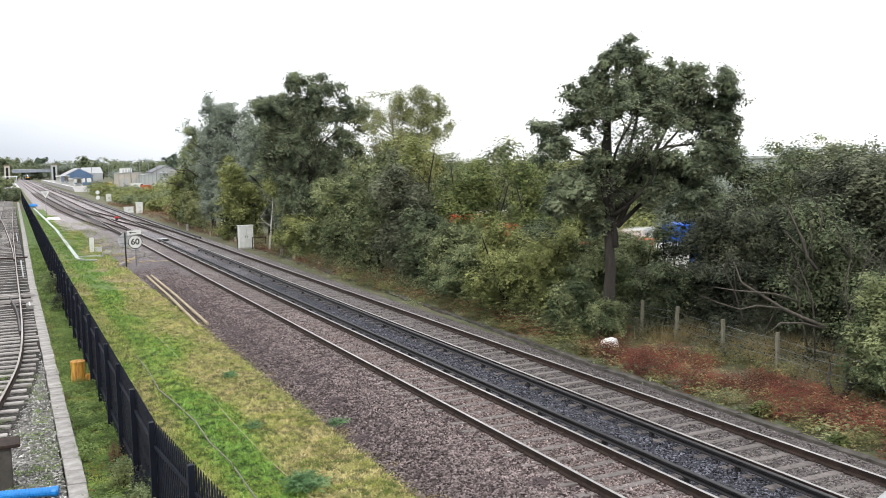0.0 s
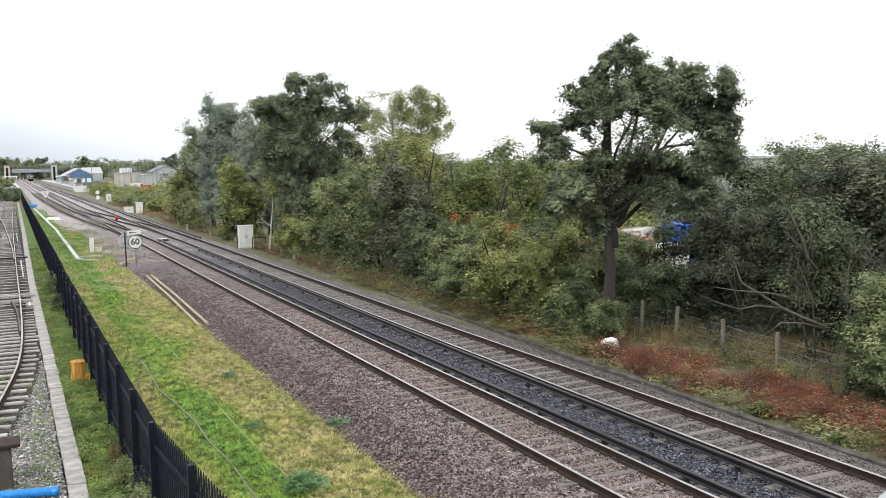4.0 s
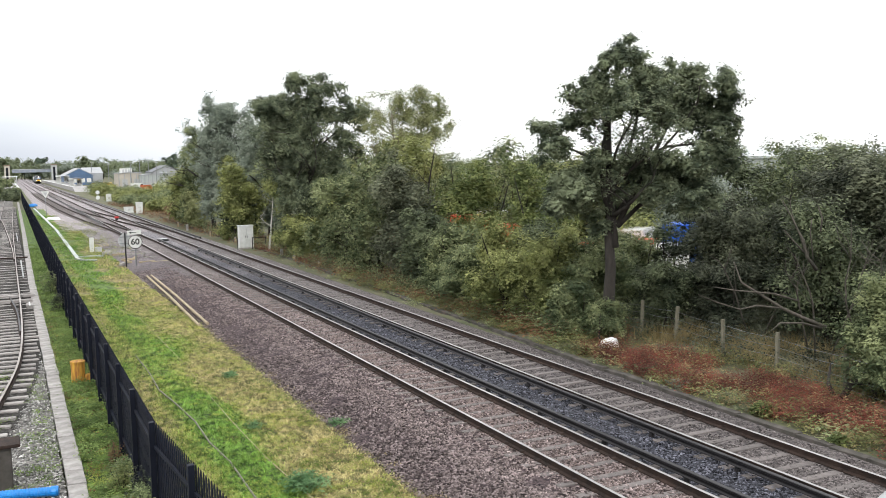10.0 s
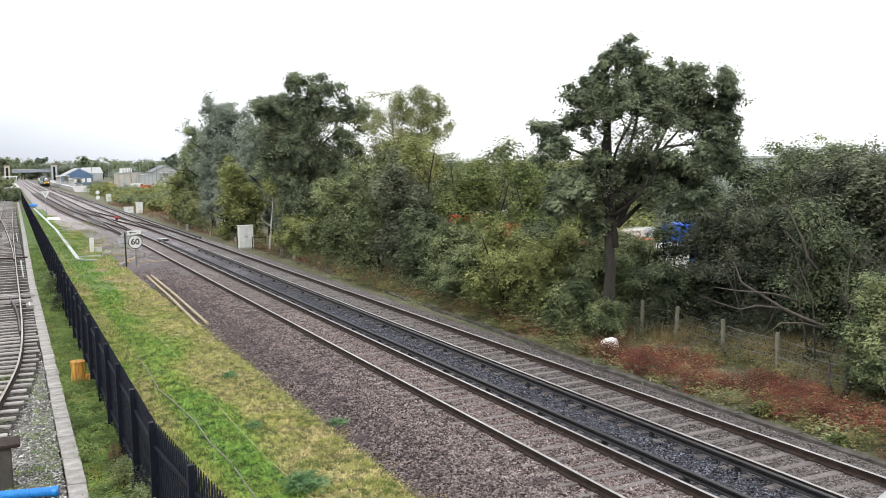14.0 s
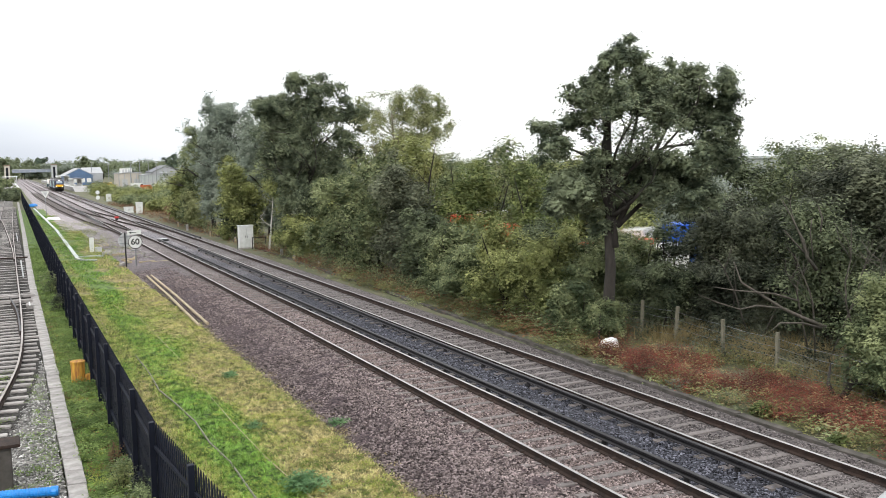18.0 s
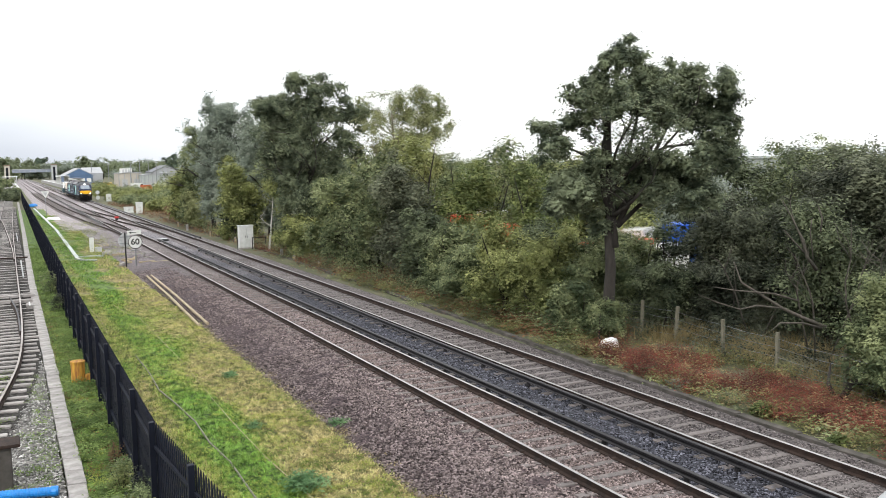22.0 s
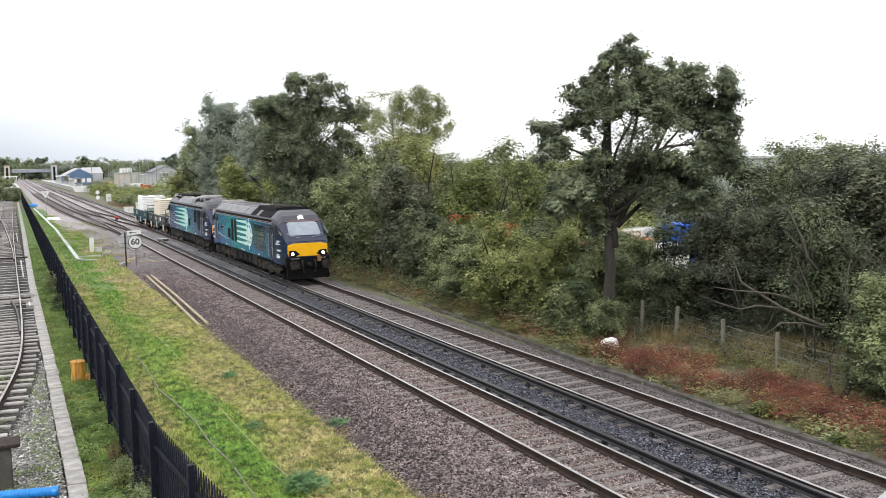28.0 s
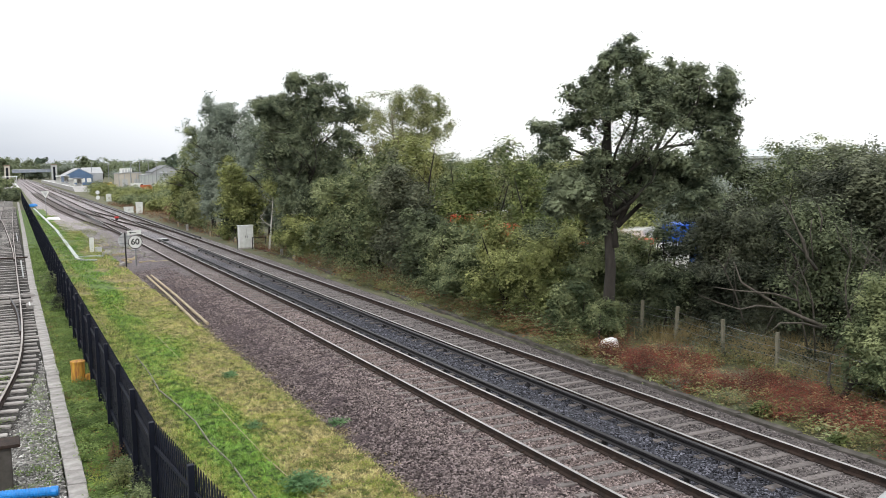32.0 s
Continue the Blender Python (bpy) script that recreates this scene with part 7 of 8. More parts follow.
for pts, r, lab in (([(3.75, 33.5), (3.8, 30.5), (3.72, 27.8), (3.9, 26.0), (4.05, 23.8), (4.02, 21.8), (4.15, 20.2), (4.1, 17.6), (4.2, 15.0)], 0.024, "grey hose winding through the grass"),
                    ([(4.95, 42.0), (5.0, 36.0), (5.05, 31.0), (4.95, 26.5), (4.9, 23.5), (4.95, 20.0), (5.1, 17.0)], 0.010, "thin pale cable half hidden in grass"),
                    ([(3.7, 60.0), (3.9, 52.0), (4.6, 44.0), (4.9, 42.0)], 0.010, "thin pale cable half hidden in grass"),
                    ([(3.2, 46.0), (3.35, 42.0), (3.3, 39.0)], 0.014, "thin pale cable half hidden in grass")):
    th = thing("ground_cable", lab, "cable", (0, 0, 0))
    b = bmesh.new()
    tube(b, [(x, y, -0.285 + 0.02 * math.sin(y)) for x, y in easy([(a, -c) for a, c in pts], 5)] if False else [(x, y, -0.275 + 0.015 * math.sin(3 * y)) for x, y in pts], r, 6)
    part("run", b, M_PIPE if r > 0.022 else M_TANWOOD, th)
drum = thing("rusty_bollard", "short rusty yellow steel bollard by the fence", "bollard", (1.66, 30.6, -0.35))
b = cyl(bmesh.new(), (0, 0, -0.1), (0, 0, 0.62), 0.21, n=22)
part("barrel", b, M_RUSTY, drum, smooth=False)
part("cap", cyl(bmesh.new(), (0, 0, 0.62), (0, 0, 0.68), 0.23, n=22), M_RUSTY, drum)
rub = things("rusty_scrap", "rusty scrap leaning at the bollard foot", "scrap", (1.95, 30.4, -0.36), [("sheet", -0.1, 0.14, -0.1, 0.1, 0.0, 0.28, M_RUSTY, 0.02), ("lump", 0.1, 0.25, -0.2, 0.05, 0.0, 0.12, M_RUST, 0.02)])
bp = thing("blue_drain_pipe", "bright blue corrugated drain pipe lying across the stones", "pipe", (0, 0, 0))
b = bmesh.new()
n = 40
tube(b, [(-0.55 + 1.12 * i / n, 19.95 - 0.28 * i / n, -0.16) for i in range(n + 1)], [0.10 if i % 2 else 0.088 for i in range(n + 1)], 14)
part("corrugated_wall", b, M_BLUEP, bp)
part("collar", cyl(bmesh.new(), (0.44, 19.70, -0.16), (0.54, 19.68, -0.16), 0.108, n=14), M_BLUEP, bp)
things("concrete_buffer", "square concrete pillar with a dark steel cap", "pillar", (-0.52, 20.9, -0.5), [("pillar", -0.3, 0.26, -0.25, 0.25, -0.1, 1.10, M_CONC_DARK, 0.02), ("cap", -0.5, 0.44, -0.34, 0.34, 1.10, 1.17, M_RUST, 0.015), ("ledge", -0.4, 0.36, -0.3, 0.3, -0.1, 0.2, M_CONC_DARK, 0.02)])
things("point_lever", "small rusty point lever box by the siding", "lever", (0.62, 48.3, -0.3), [("box", -0.14, 0.14, -0.5, 0.5, 0.0, 0.22, M_CONC, 0.02), ("lever", -0.03, 0.03, -0.9, 0.4, 0.22, 0.28, M_PAINTW, 0.01)])
for y0 in (95.0, 62.0):
    th = thing("signal_rod", "thin steel rod run beside the siding", "rod", (0.55, y0, -0.2))
    rod(th, "bar", (0, 0, 0), (0, 12, 0), 0.05, M_PAINTG, 6)
    part("guide", boxbm(-0.1, 0.1, 5.9, 6.1, -0.12, 0.03), M_GALV, th)
ts = thing("triangle_sign", "white triangular lineside sign on a post", "sign", (5.0, 148.9, -0.4))
rod(ts, "post", (0, 0, -0.1), (0, 0, 3.2), 0.05, M_GALV)
part("plate", prism(bmesh.new(), [(-0.6, 3.75), (0.6, 3.75), (0.0, 2.7)], -0.1, -0.06, "y"), M_PAINTW, ts)
part("plate_face", prism(bmesh.new(), [(-0.32, 3.58), (0.32, 3.58), (0.0, 3.02)], -0.11, -0.1, "y"), M_PAINTG, ts)


def lumps(name, label, at, mats, seed, n=4, s=0.6):
    r = random.Random(seed)
    th = thing(name, label, "sacks", at)
    for i in range(n):
        b = bmesh.new()
        bmesh.ops.create_icosphere(b, subdivisions=2, radius=s)
        o = Vector((r.uniform(-1, 1) * s * 1.3, r.uniform(-1.5, 1.5) * s, 0))
        for q in b.verts:
            q.co = Vector((q.co.x, q.co.y, max(0, q.co.z))) * (1 + 0.25 * noise.noise(q.co * 2 + o)) + o
        part("sack", b, mats[i % len(mats)], th, smooth=True)
    return th


lumps("white_sacks", "heap of white rubble sacks on the grass edge", (5.4, 134.2, -0.4), [M_SACK, M_SACK, M_SACK, M_INK], 1, 4, 0.55)
lumps("blue_sacks", "heap of bright blue sacks by the duct end", (3.7, 193.0, -0.4), [M_BLUEP], 2, 4, 0.6)
dsc = thing("twin_disc_sign", "two small white round signs on one post", "sign", (17.1, 206.0, -0.4))
rod(dsc, "post", (0, 0, -0.1), (0, 0, 2.2), 0.06, M_GALV)
for z in (2.05, 0.95):
    part("disc", cyl(bmesh.new(), (0, -0.12, z), (0, -0.07, z), 0.42, n=20), M_PAINTW, dsc)

# ---- wire fence below the trees ----
wf = thing("wire_fence", "low wire fence on square concrete posts", "fence", (0, 0, 0), kind="structure")
WP = [(21.3, 30.0), (21.6, 27.9), (21.75, 26.1), (21.25, 23.1), (21.0, 20.5), (20.6, 17.6), (20.3, 14.8), (20.2, 12.0)]
me = None
for i, (x, y) in enumerate(WP):
    m = pose(x, y, -0.38, random.Random(i).gauss(0, 2), random.Random(i + 9).gauss(2, 2.5), 12)
    if me is None:
        b = box(bmesh.new(), -0.055, 0.055, -0.055, 0.055, -0.2, 1.32, 0.012)
        o = part("post", b, mat("fence_post_concrete", (0.20, 0.185, 0.14), 0.95, color2=(0.11, 0.105, 0.07), scale=6, bump=0.3), wf)
        me = o.data
        o.matrix_basis = m
    else:
        put("post", me, wf, m)
for (xa, ya), (xb, yb) in zip(WP, WP[1:]):
    for z in (0.25, 0.55, 0.85, 1.12):
        part("wire", tube(bmesh.new(), [(xa, ya, z - 0.38), ((xa + xb) / 2, (ya + yb) / 2, z - 0.42), (xb, yb, z - 0.38)], 0.006, 3), M_GALV, wf)

# ---- the yard behind the trees ----
M_RED = mat("red_orange_paint", (0.62, 0.10, 0.03), 0.45, color2=(0.5, 0.07, 0.025), scale=2)
M_BLUEV = mat("vehicle_blue", (0.01, 0.13, 0.62), 0.35, color2=(0.01, 0.10, 0.5), scale=2)
M_TYRE = mat("tyre_rubber", (0.02, 0.02, 0.02), 0.85)


def van(at, paint, label, rz=0.0, L=5.2, H=2.3, W=2.0):
    th = thing("parked_van", label, "van", at, "vehicles in the yard", rz=rz)
    b = prism(bmesh.new(), [(-L / 2, 0.4), (L / 2, 0.4), (L / 2, 1.1), (L / 2 - 0.9, 1.35), (L / 2 - 1.6, H), (-L / 2, H)], -W / 2, W / 2, "y")
    bmesh.ops.bevel(b, geom=b.edges[:], offset=0.06, segments=2, affect="EDGES")
    part("body", b, paint, th)
    b = prism(bmesh.new(), [(L / 2 - 1.02, 1.42), (L / 2 - 1.6, H - 0.12), (L / 2 - 1.5, H - 0.12), (L / 2 - 0.92, 1.42)], -W / 2 + 0.12, W / 2 - 0.12, "y")
    part("windscreen", b, M_DGLASS, th)
    for s in (-1, 1):
        part("side_window", boxbm(L / 2 - 2.2, L / 2 - 1.5, s * W / 2 - 0.02, s * W / 2 + 0.012, 1.4, H - 0.3), M_DGLASS, th)
        for x in (-L / 2 + 0.9, L / 2 - 0.95):
            part("wheel", cyl(bmesh.new(), (x, s * (W / 2 - 0.2), 0.34), (x, s * (W / 2 + 0.02), 0.34), 0.34, n=16), M_TYRE, th)
    return th


def truck(at, paint, boxpaint, label, rz=0.0):
    th = thing("parked_truck", label, "truck", at, "vehicles in the yard", rz=rz)
    part("cab", box(bmesh.new(), 2.2, 4.1, -1.15, 1.15, 0.5, 2.8, 0.1), paint, th)
    part("windscreen", boxbm(4.09, 4.12, -1.0, 1.0, 1.7, 2.5), M_DGLASS, th)
    part("load_box", box(bmesh.new(), -4.2, 2.0, -1.25, 1.25, 1.0, 3.4, 0.03), boxpaint, th)
    part("chassis", boxbm(-4.1, 4.0, -0.5, 0.5, 0.55, 1.0), M_INK, th)
    for x in (-3.2, -2.0, 3.1):
        for s in (-1, 1):
            part("wheel", cyl(bmesh.new(), (x, s * 0.85, 0.5), (x, s * 1.15, 0.5), 0.5, n=16), M_TYRE, th)
    return th


def skip(at, paint, label, rz=0.0, s=1.0):
    th = thing("waste_skip", label, "skip", at, "skips in the yard", rz=rz)
    part("hull", prism(bmesh.new(), [(-2.0 * s, 1.6 * s), (2.0 * s, 1.6 * s), (1.3 * s, 0.0), (-1.3 * s, 0.0)], -0.9 * s, 0.9 * s, "y"), paint, th)
    part("rim", boxbm(-2.05 * s, 2.05 * s, -0.95 * s, 0.95 * s, 1.58 * s, 1.66 * s), paint, th)
    for k in (-0.8, 0.0, 0.8):
        part("rib", boxbm(k * s - 0.05, k * s + 0.05, -0.96 * s, 0.96 * s, 0.1, 1.55 * s), paint, th)
    return th


van((38.7, 45.4, -0.45), M_BLUEV, "bright blue van parked behind the trees", 35, 4.2, 2.7)
van((35.6, 46.4, -0.45), M_PAINTW, "white van parked behind the trees", 35, 4.4, 2.5)
skip((32.4, 44.0, -0.45), M_RED, "orange red skip behind the trees", 20, 1.2)
skip((34.6, 43.0, -0.45), M_PAINTW, "pale skip of rubbish behind the trees", 10, 1.0)
truck((26.2, 52.5, -0.45), M_RED, M_RED, "orange lorry parked close behind the hedge", -35)
truck((31.2, 54.5, -0.45), M_PAINTW, M_PAINTW, "white box lorry parked in the yard", -28)
skip((24.1, 51.5, -0.45), M_RED, "orange red skip behind the hedge", -30, 1.5)
van((33.5, 52.0, -0.45), M_PAINTW, "white van parked in the yard", -25, 6.5, 2.9)
for x, y in ((37.5, 59.8), (52.0, 66.0), (30.0, 58.0)):
    th = thing("yard_lamp", "thin grey lamp post in the yard", "lamp post", (x, y, -0.45))
    rod(th, "pole", (0, 0, 0), (0, 0, 5.2), 0.07, M_GALV)
    part("lantern", boxbm(-0.1, 0.6, -0.1, 0.1, 5.2, 5.32), M_PAINTG, th)
M_CLAD = mat("pale_cladding", (0.40, 0.43, 0.42), 0.5, color2=(0.33, 0.36, 0.35), scale=1.0)
M_CLADR = mat("pale_roof_sheet", (0.50, 0.53, 0.53), 0.5, color2=(0.40, 0.43, 0.43), scale=0.5)
wh = thing("warehouse", "long pale warehouse with a low white roof", "building", (103, 76, -0.8), rz=-26)
part("wall", boxbm(-26, 20, -10, 10, 0, 7.0), M_CLAD, wh)
part("roof", prism(bmesh.new(), [(-10.4, 6.9), (0, 7.9), (10.4, 6.9), (10.4, 7.15), (0, 8.1), (-10.4, 7.15)], -26.5, 20.5, "x"), M_CLADR, wh)
for k in range(6):
    part("loading_door", boxbm(-24 + k * 7.2, -20 + k * 7.2, -10.06, -9.9, 0.2, 4.2), M_PAINTG, wh)

# ---- the station, sheds and woods in the distance ----
M_BRICKF = mat("far_brick", (0.28, 0.20, 0.15), 0.9, scale=0.5)
M_BLUER = mat("station_blue", (0.085, 0.15, 0.27), 0.5, color2=(0.06, 0.11, 0.2), scale=1)
M_SHED = mat("shed_beige", (0.47, 0.43, 0.37), 0.8, color2=(0.38, 0.35, 0.30), scale=0.3)
M_SHEDR = mat("shed_roof_grey", (0.36, 0.37, 0.38), 0.7, color2=(0.28, 0.29, 0.30), scale=0.3)
M_SLATE = mat("dark_slate", (0.16, 0.165, 0.18), 0.7, color2=(0.11, 0.115, 0.125), scale=0.8)
M_PLAT = mat("platform_grey", (0.36, 0.35, 0.34), 0.9, scale=0.5)
plat = thing("platform_east", "station platform with a white edge", "platform", (0, 0, 0), kind="structure")
part("deck", boxbm(19.6, 24.5, 330, 640, -0.5, 0.9), M_PLAT, plat)
part("white_edge", boxbm(19.55, 20.4, 330, 640, 0.9, 0.93), M_PAINTW, plat)
part("end_ramp", prism(bmesh.new(), [(318, -0.5), (330, -0.5), (330, 0.9)], 19.6, 24.5), M_PLAT, plat)
platw = thing("platform_west", "far station platform on the siding side", "platform", (0, 0, 0), kind="structure")
part("deck", boxbm(-3.0, 3.6, 330, 640, -0.5, 0.9), M_PLAT, platw)
part("white_edge", boxbm(3.0, 3.65, 330, 640, 0.9, 0.93), M_PAINTW, platw)


def shelter(at, L, W, H, label, bays=6, roofmat=None):
    th = thing("platform_shelter", label, "shelter", at, "platform shelters")
    part("roof", box(bmesh.new(), -W / 2 - 0.4, W / 2 + 0.4, 0, L, H - 0.25, H, 0.05), roofmat or M_PAINTW, th)
    for k in range(bays + 1):
        for s in (-1, 1):
            part("post", boxbm(s * W / 2 - 0.09, s * W / 2 + 0.09, L * k / bays - 0.09 if k else 0.0, L * k / bays + 0.09 if k < bays else L, 0, H - 0.25), M_PAINTW, th)
    part("glazing", boxbm(W / 2 - 0.04, W / 2 - 0.01, 0.1, L - 0.1, 0.6, H - 0.5), M_DGLASS, th)
    part("fascia", boxbm(-W / 2 - 0.45, -W / 2 - 0.38, -0.05, L, H - 0.55, H - 0.05), M_PAINTW, th)
    return th


shelter((22.4, 345, 0.9), 26, 2.6, 2.8, "white framed glazed platform shelter", 9, M_SLATE)
shelter((22.2, 420, 0.9), 40, 3.4, 3.4, "long grey roofed platform canopy", 8, M_SHEDR)
shelter((1.0, 410, 0.9), 22, 5.0, 3.6, "white roofed shelter on the far platform", 4)
fb = thing("footbridge", "enclosed pale footbridge between two lift towers", "footbridge", (0, 655, -0.5))
part("span", boxbm(3, 26.5, -1.6, 1.6, 6.3, 8.4), mat("bridge_blue_grey", (0.24, 0.27, 0.32), 0.6, color2=(0.19, 0.215, 0.255), scale=0.6), fb)
part("span_roof", boxbm(2.9, 26.6, -1.8, 1.8, 8.2, 8.5), M_CLAD, fb)
for k in range(7):
    part("panel_rib", boxbm(4.2 + k * 3.2, 4.4 + k * 3.2, -1.66, -1.58, 6.5, 8.2), M_PAINTG, fb)
for x, m_ in ((-1.5, M_SHED), (26.5, M_PAINTG)):
    tw = part("lift_tower", boxbm(x, x + 3.4, -3, 3, 0, 10.8), m_, fb)
    part("tower_cap", boxbm(x - 0.3, x + 3.7, -3.3, 3.3, 10.8, 11.3), M_BRICKF, tw)
    part("tower_glazing", boxbm(x + 1.0, x + 2.4, -3.06, -2.95, 1.0, 9.6), M_DGLASS, tw)
st = thing("station_building", "blue gabled station building with a pale roof", "building", (31.0, 466, -0.5))
part("wall", boxbm(-6, 6, 0, 40, 0, 4.5), M_BLUER, st)
part("gable", prism(bmesh.new(), [(-6.4, 4.4), (0, 7.6), (6.4, 4.4)], -0.2, 0.2, "y"), M_BLUER, st, "blue triangular gable")
part("roof", prism(bmesh.new(), [(-6.8, 4.3), (0, 7.75), (6.8, 4.3), (6.8, 4.6), (0, 8.05), (-6.8, 4.6)], 0.2, 40, "y"), M_SHEDR, st)
for k in range(4):
    part("window", boxbm(-5.2 + k * 2.8, -3.2 + k * 2.8, -0.06, 0.0, 1.2, 3.2), M_PAINTW, st)
hall = thing("station_hall", "pale roofed hall behind the station", "building", (40.0, 500, -0.5))
part("wall", boxbm(-4.5, 4.5, 0, 30, 0, 5.0), M_SHEDR, hall)
part("roof", prism(bmesh.new(), [(0, 5.0), (30, 5.0), (30, 5.4), (15, 8.4), (0, 5.4)], -4.8, 4.8, "x"), M_SHEDR, hall)


def shed(at, w, d, h, rise, wall, roof, label, rz=0.0, doors=3, cols=0):
    th = thing("industrial_shed", label, "building", at, "sheds beyond the line", rz=rz)
    part("wall", prism(bmesh.new(), [(-w / 2, 0), (w / 2, 0), (w / 2, h), (0, h + rise * 0.99), (-w / 2, h)], 0, d, "y"), wall, th)
    part("roof", prism(bmesh.new(), [(-w / 2 - 0.3, h), (0, h + rise), (w / 2 + 0.3, h), (w / 2 + 0.3, h + 0.25), (0, h + rise + 0.25), (-w / 2 - 0.3, h + 0.25)], -0.3, d + 0.3, "y"), roof, th)
    for k in range(doors):
        part("door", boxbm(-w / 2 + w * (k + 0.3) / doors, -w / 2 + w * (k + 0.75) / doors, -0.06, 0.0, 0.1, h * 0.62), M_PAINTG, th)
    for k in range(cols):
        part("pilaster", boxbm(-w / 2 + w * k / cols, -w / 2 + w * k / cols + 0.25, -0.12, 0.0, 0, h), roof, th)
    return th


shed((40.5, 350, -0.5), 8, 16, 5.4, 0.3, M_SHED, M_SHEDR, "low beige industrial block with a roof plant", doors=2, cols=4)
shed((47.5, 345, -0.5), 8, 18, 4.6, 0.3, M_CLAD, M_SHEDR, "long pale panelled shed", doors=1, cols=6)
shed((53.5, 338, -0.5), 4.5, 14, 5.2, 0.2, M_PAINTG, M_SHEDR, "low blue grey industrial shed", doors=1, cols=2)
shed((57.0, 372, -0.5), 11, 20, 5.4, 2.6, M_SHEDR, M_SLATE, "grey gabled shed with a steep dark roof", doors=1)
shed((60.0, 322, -0.5), 6.5, 20, 7.2, 0.4, M_SHED, M_SHEDR, "tall beige shed with grey roof", doors=1, cols=3)
shed((66.0, 290, -0.5), 13, 24, 7.6, 0.3, M_SHED, M_SLATE, "large beige shed with a dark flat roof edge", doors=2, cols=5)
shed((62.0, 400, -0.5), 12, 12, 5.0, 0.6, M_CLAD, M_SHEDR, "pale block behind the sheds", doors=2)
hut = thing("roof_plant", "white plant box on the shed roof", "roof plant", (39.5, 354, 4.9))
part("casing", box(bmesh.new(), -2.0, 2.0, -1.5, 1.5, 0.0, 1.9, 0.05), M_PAINTW, hut)
for k in (-1.0, 0.0, 1.0):
    part("grille", boxbm(k - 0.35, k + 0.35, -1.54, -1.5, 0.4, 1.5), M_PAINTG, hut)
pf = thing("grey_yard_fence", "grey palisade fence in front of the sheds", "fence", (0, 0, 0))
for k in range(14):
    part("panel", boxbm(27.0 + k * 0.05, 27.04 + k * 0.05, 300 - k * 3.0, 302.9 - k * 3.0, -0.5, 1.7), M_PAINTG, pf)
van((31.5, 352, -0.5), mat("vehicle_yellow", (0.72, 0.42, 0.06), 0.45), "yellow lorry beyond the yard fence", 10, 8, 2.3, 2.2)
van((39.5, 318, -0.5), M_PAINTW, "white van by the sheds", 0)
van((44.5, 312, -0.5), M_PAINTW, "white van by the sheds", 200)
van((40.0, 302, -0.5), M_RED, "red van by the sheds", 30, 4.0, 1.9)
for i, (x, y, h) in enumerate(((36, 380, 9), (38.5, 330, 9), (44, 350, 10), (50, 372, 10), (33, 420, 10), (47, 330, 9), (56, 330, 10), (41, 372, 10))):
    th = thing("light_mast", "thin grey lighting mast near the station", "lamp post", (x, y, -0.5), "lighting masts")
    rod(th, "pole", (0, 0, 0), (0, 0, h), 0.13, M_GALV, 6)
    part("lantern", boxbm(-0.5, 0.5, -0.15, 0.15, h, h + 0.25), M_PAINTG, th)


def far_tree(x, y, h, w, leaf, seed, cone=False, label="distant round green tree on the skyline"):
    k = np.random.default_rng(seed)
    th = thing("far_tree", label, "tree", (x, y, -0.5), "distant trees")
    part("trunk", tube(bmesh.new(), [(0, 0, -0.1), (0.2, 0, h * 0.35), (0, 0, h * 0.7)], [0.3, 0.22, 0.05], 5), M_BARK, th)
    lb = [(0, 0, h * (0.15 + 0.11 * i), w * (1 - i / 8.0), w * (1 - i / 8.0), h * 0.1) for i in range(7)] if cone else [(0, 0, h * 0.52, w, w, h * 0.42)] + [(k.uniform(-0.7, 0.7) * w, 0, h * k.uniform(0.4, 0.8), w * 0.5, w * 0.5, h * 0.2) for _ in range(4)]
    c, hub = clumped(k, lb, 130, 36, w * 0.28)
    v, f = leaves(k, c, 0.10 * w, 20, 0.055 * h, hubs=hub)
    arrays("crown", v, f, leaf, th)


# mostly the paler leaf colours, which carry the haze of the distance
rr = random.Random(12)
for i in range(52):
    x = -40 + i * 7.2 + rr.uniform(-5, 5)
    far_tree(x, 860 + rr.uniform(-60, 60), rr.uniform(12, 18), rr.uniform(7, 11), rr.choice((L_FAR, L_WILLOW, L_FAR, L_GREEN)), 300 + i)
# needles lightened as well, haze in the colour
L_CONIFER = leaf_mat("conifer_needles", (0.07, 0.10, 0.07), (0.17, 0.21, 0.15), 0.3)
far_tree(29, 877, 23, 7, L_CONIFER, 390, True, "distant dark pointed conifer tree")
far_tree(25, 879, 20, 7, L_CONIFER, 391, True, "distant dark pointed conifer tree")
far_tree(55, 820, 19, 12, L_FAR, 392)
far_tree(67, 748, 18, 12, L_FAR, 393)
far_tree(41, 849, 17, 12, L_FAR, 394)
far_tree(13, 840, 18, 13, L_FAR, 395)
far_tree(-0, 713, 18, 10, L_FAR, 396)
far_tree(92, 580, 15, 7, L_CONIFER, 397)
far_tree(74, 633, 13, 11, L_FAR, 398)
far_tree(85, 627, 13, 11, L_FAR, 399)
far_tree(71, 679, 14, 10, L_FAR, 400)
for i in range(16):
    far_tree(60 + i * 9 + rr.uniform(-4, 4), 470 + rr.uniform(-40, 60) - i * 6, rr.uniform(8, 12), rr.uniform(6, 9), rr.choice((L_FAR, L_WILLOW, L_GREEN)), 340 + i)
for i in range(5):
    far_tree(-14 + i * 3.4, 300 + i * 16, 4.5 + i % 2, 3.0, L_GREEN, 370 + i, label="green bush by the far platform")
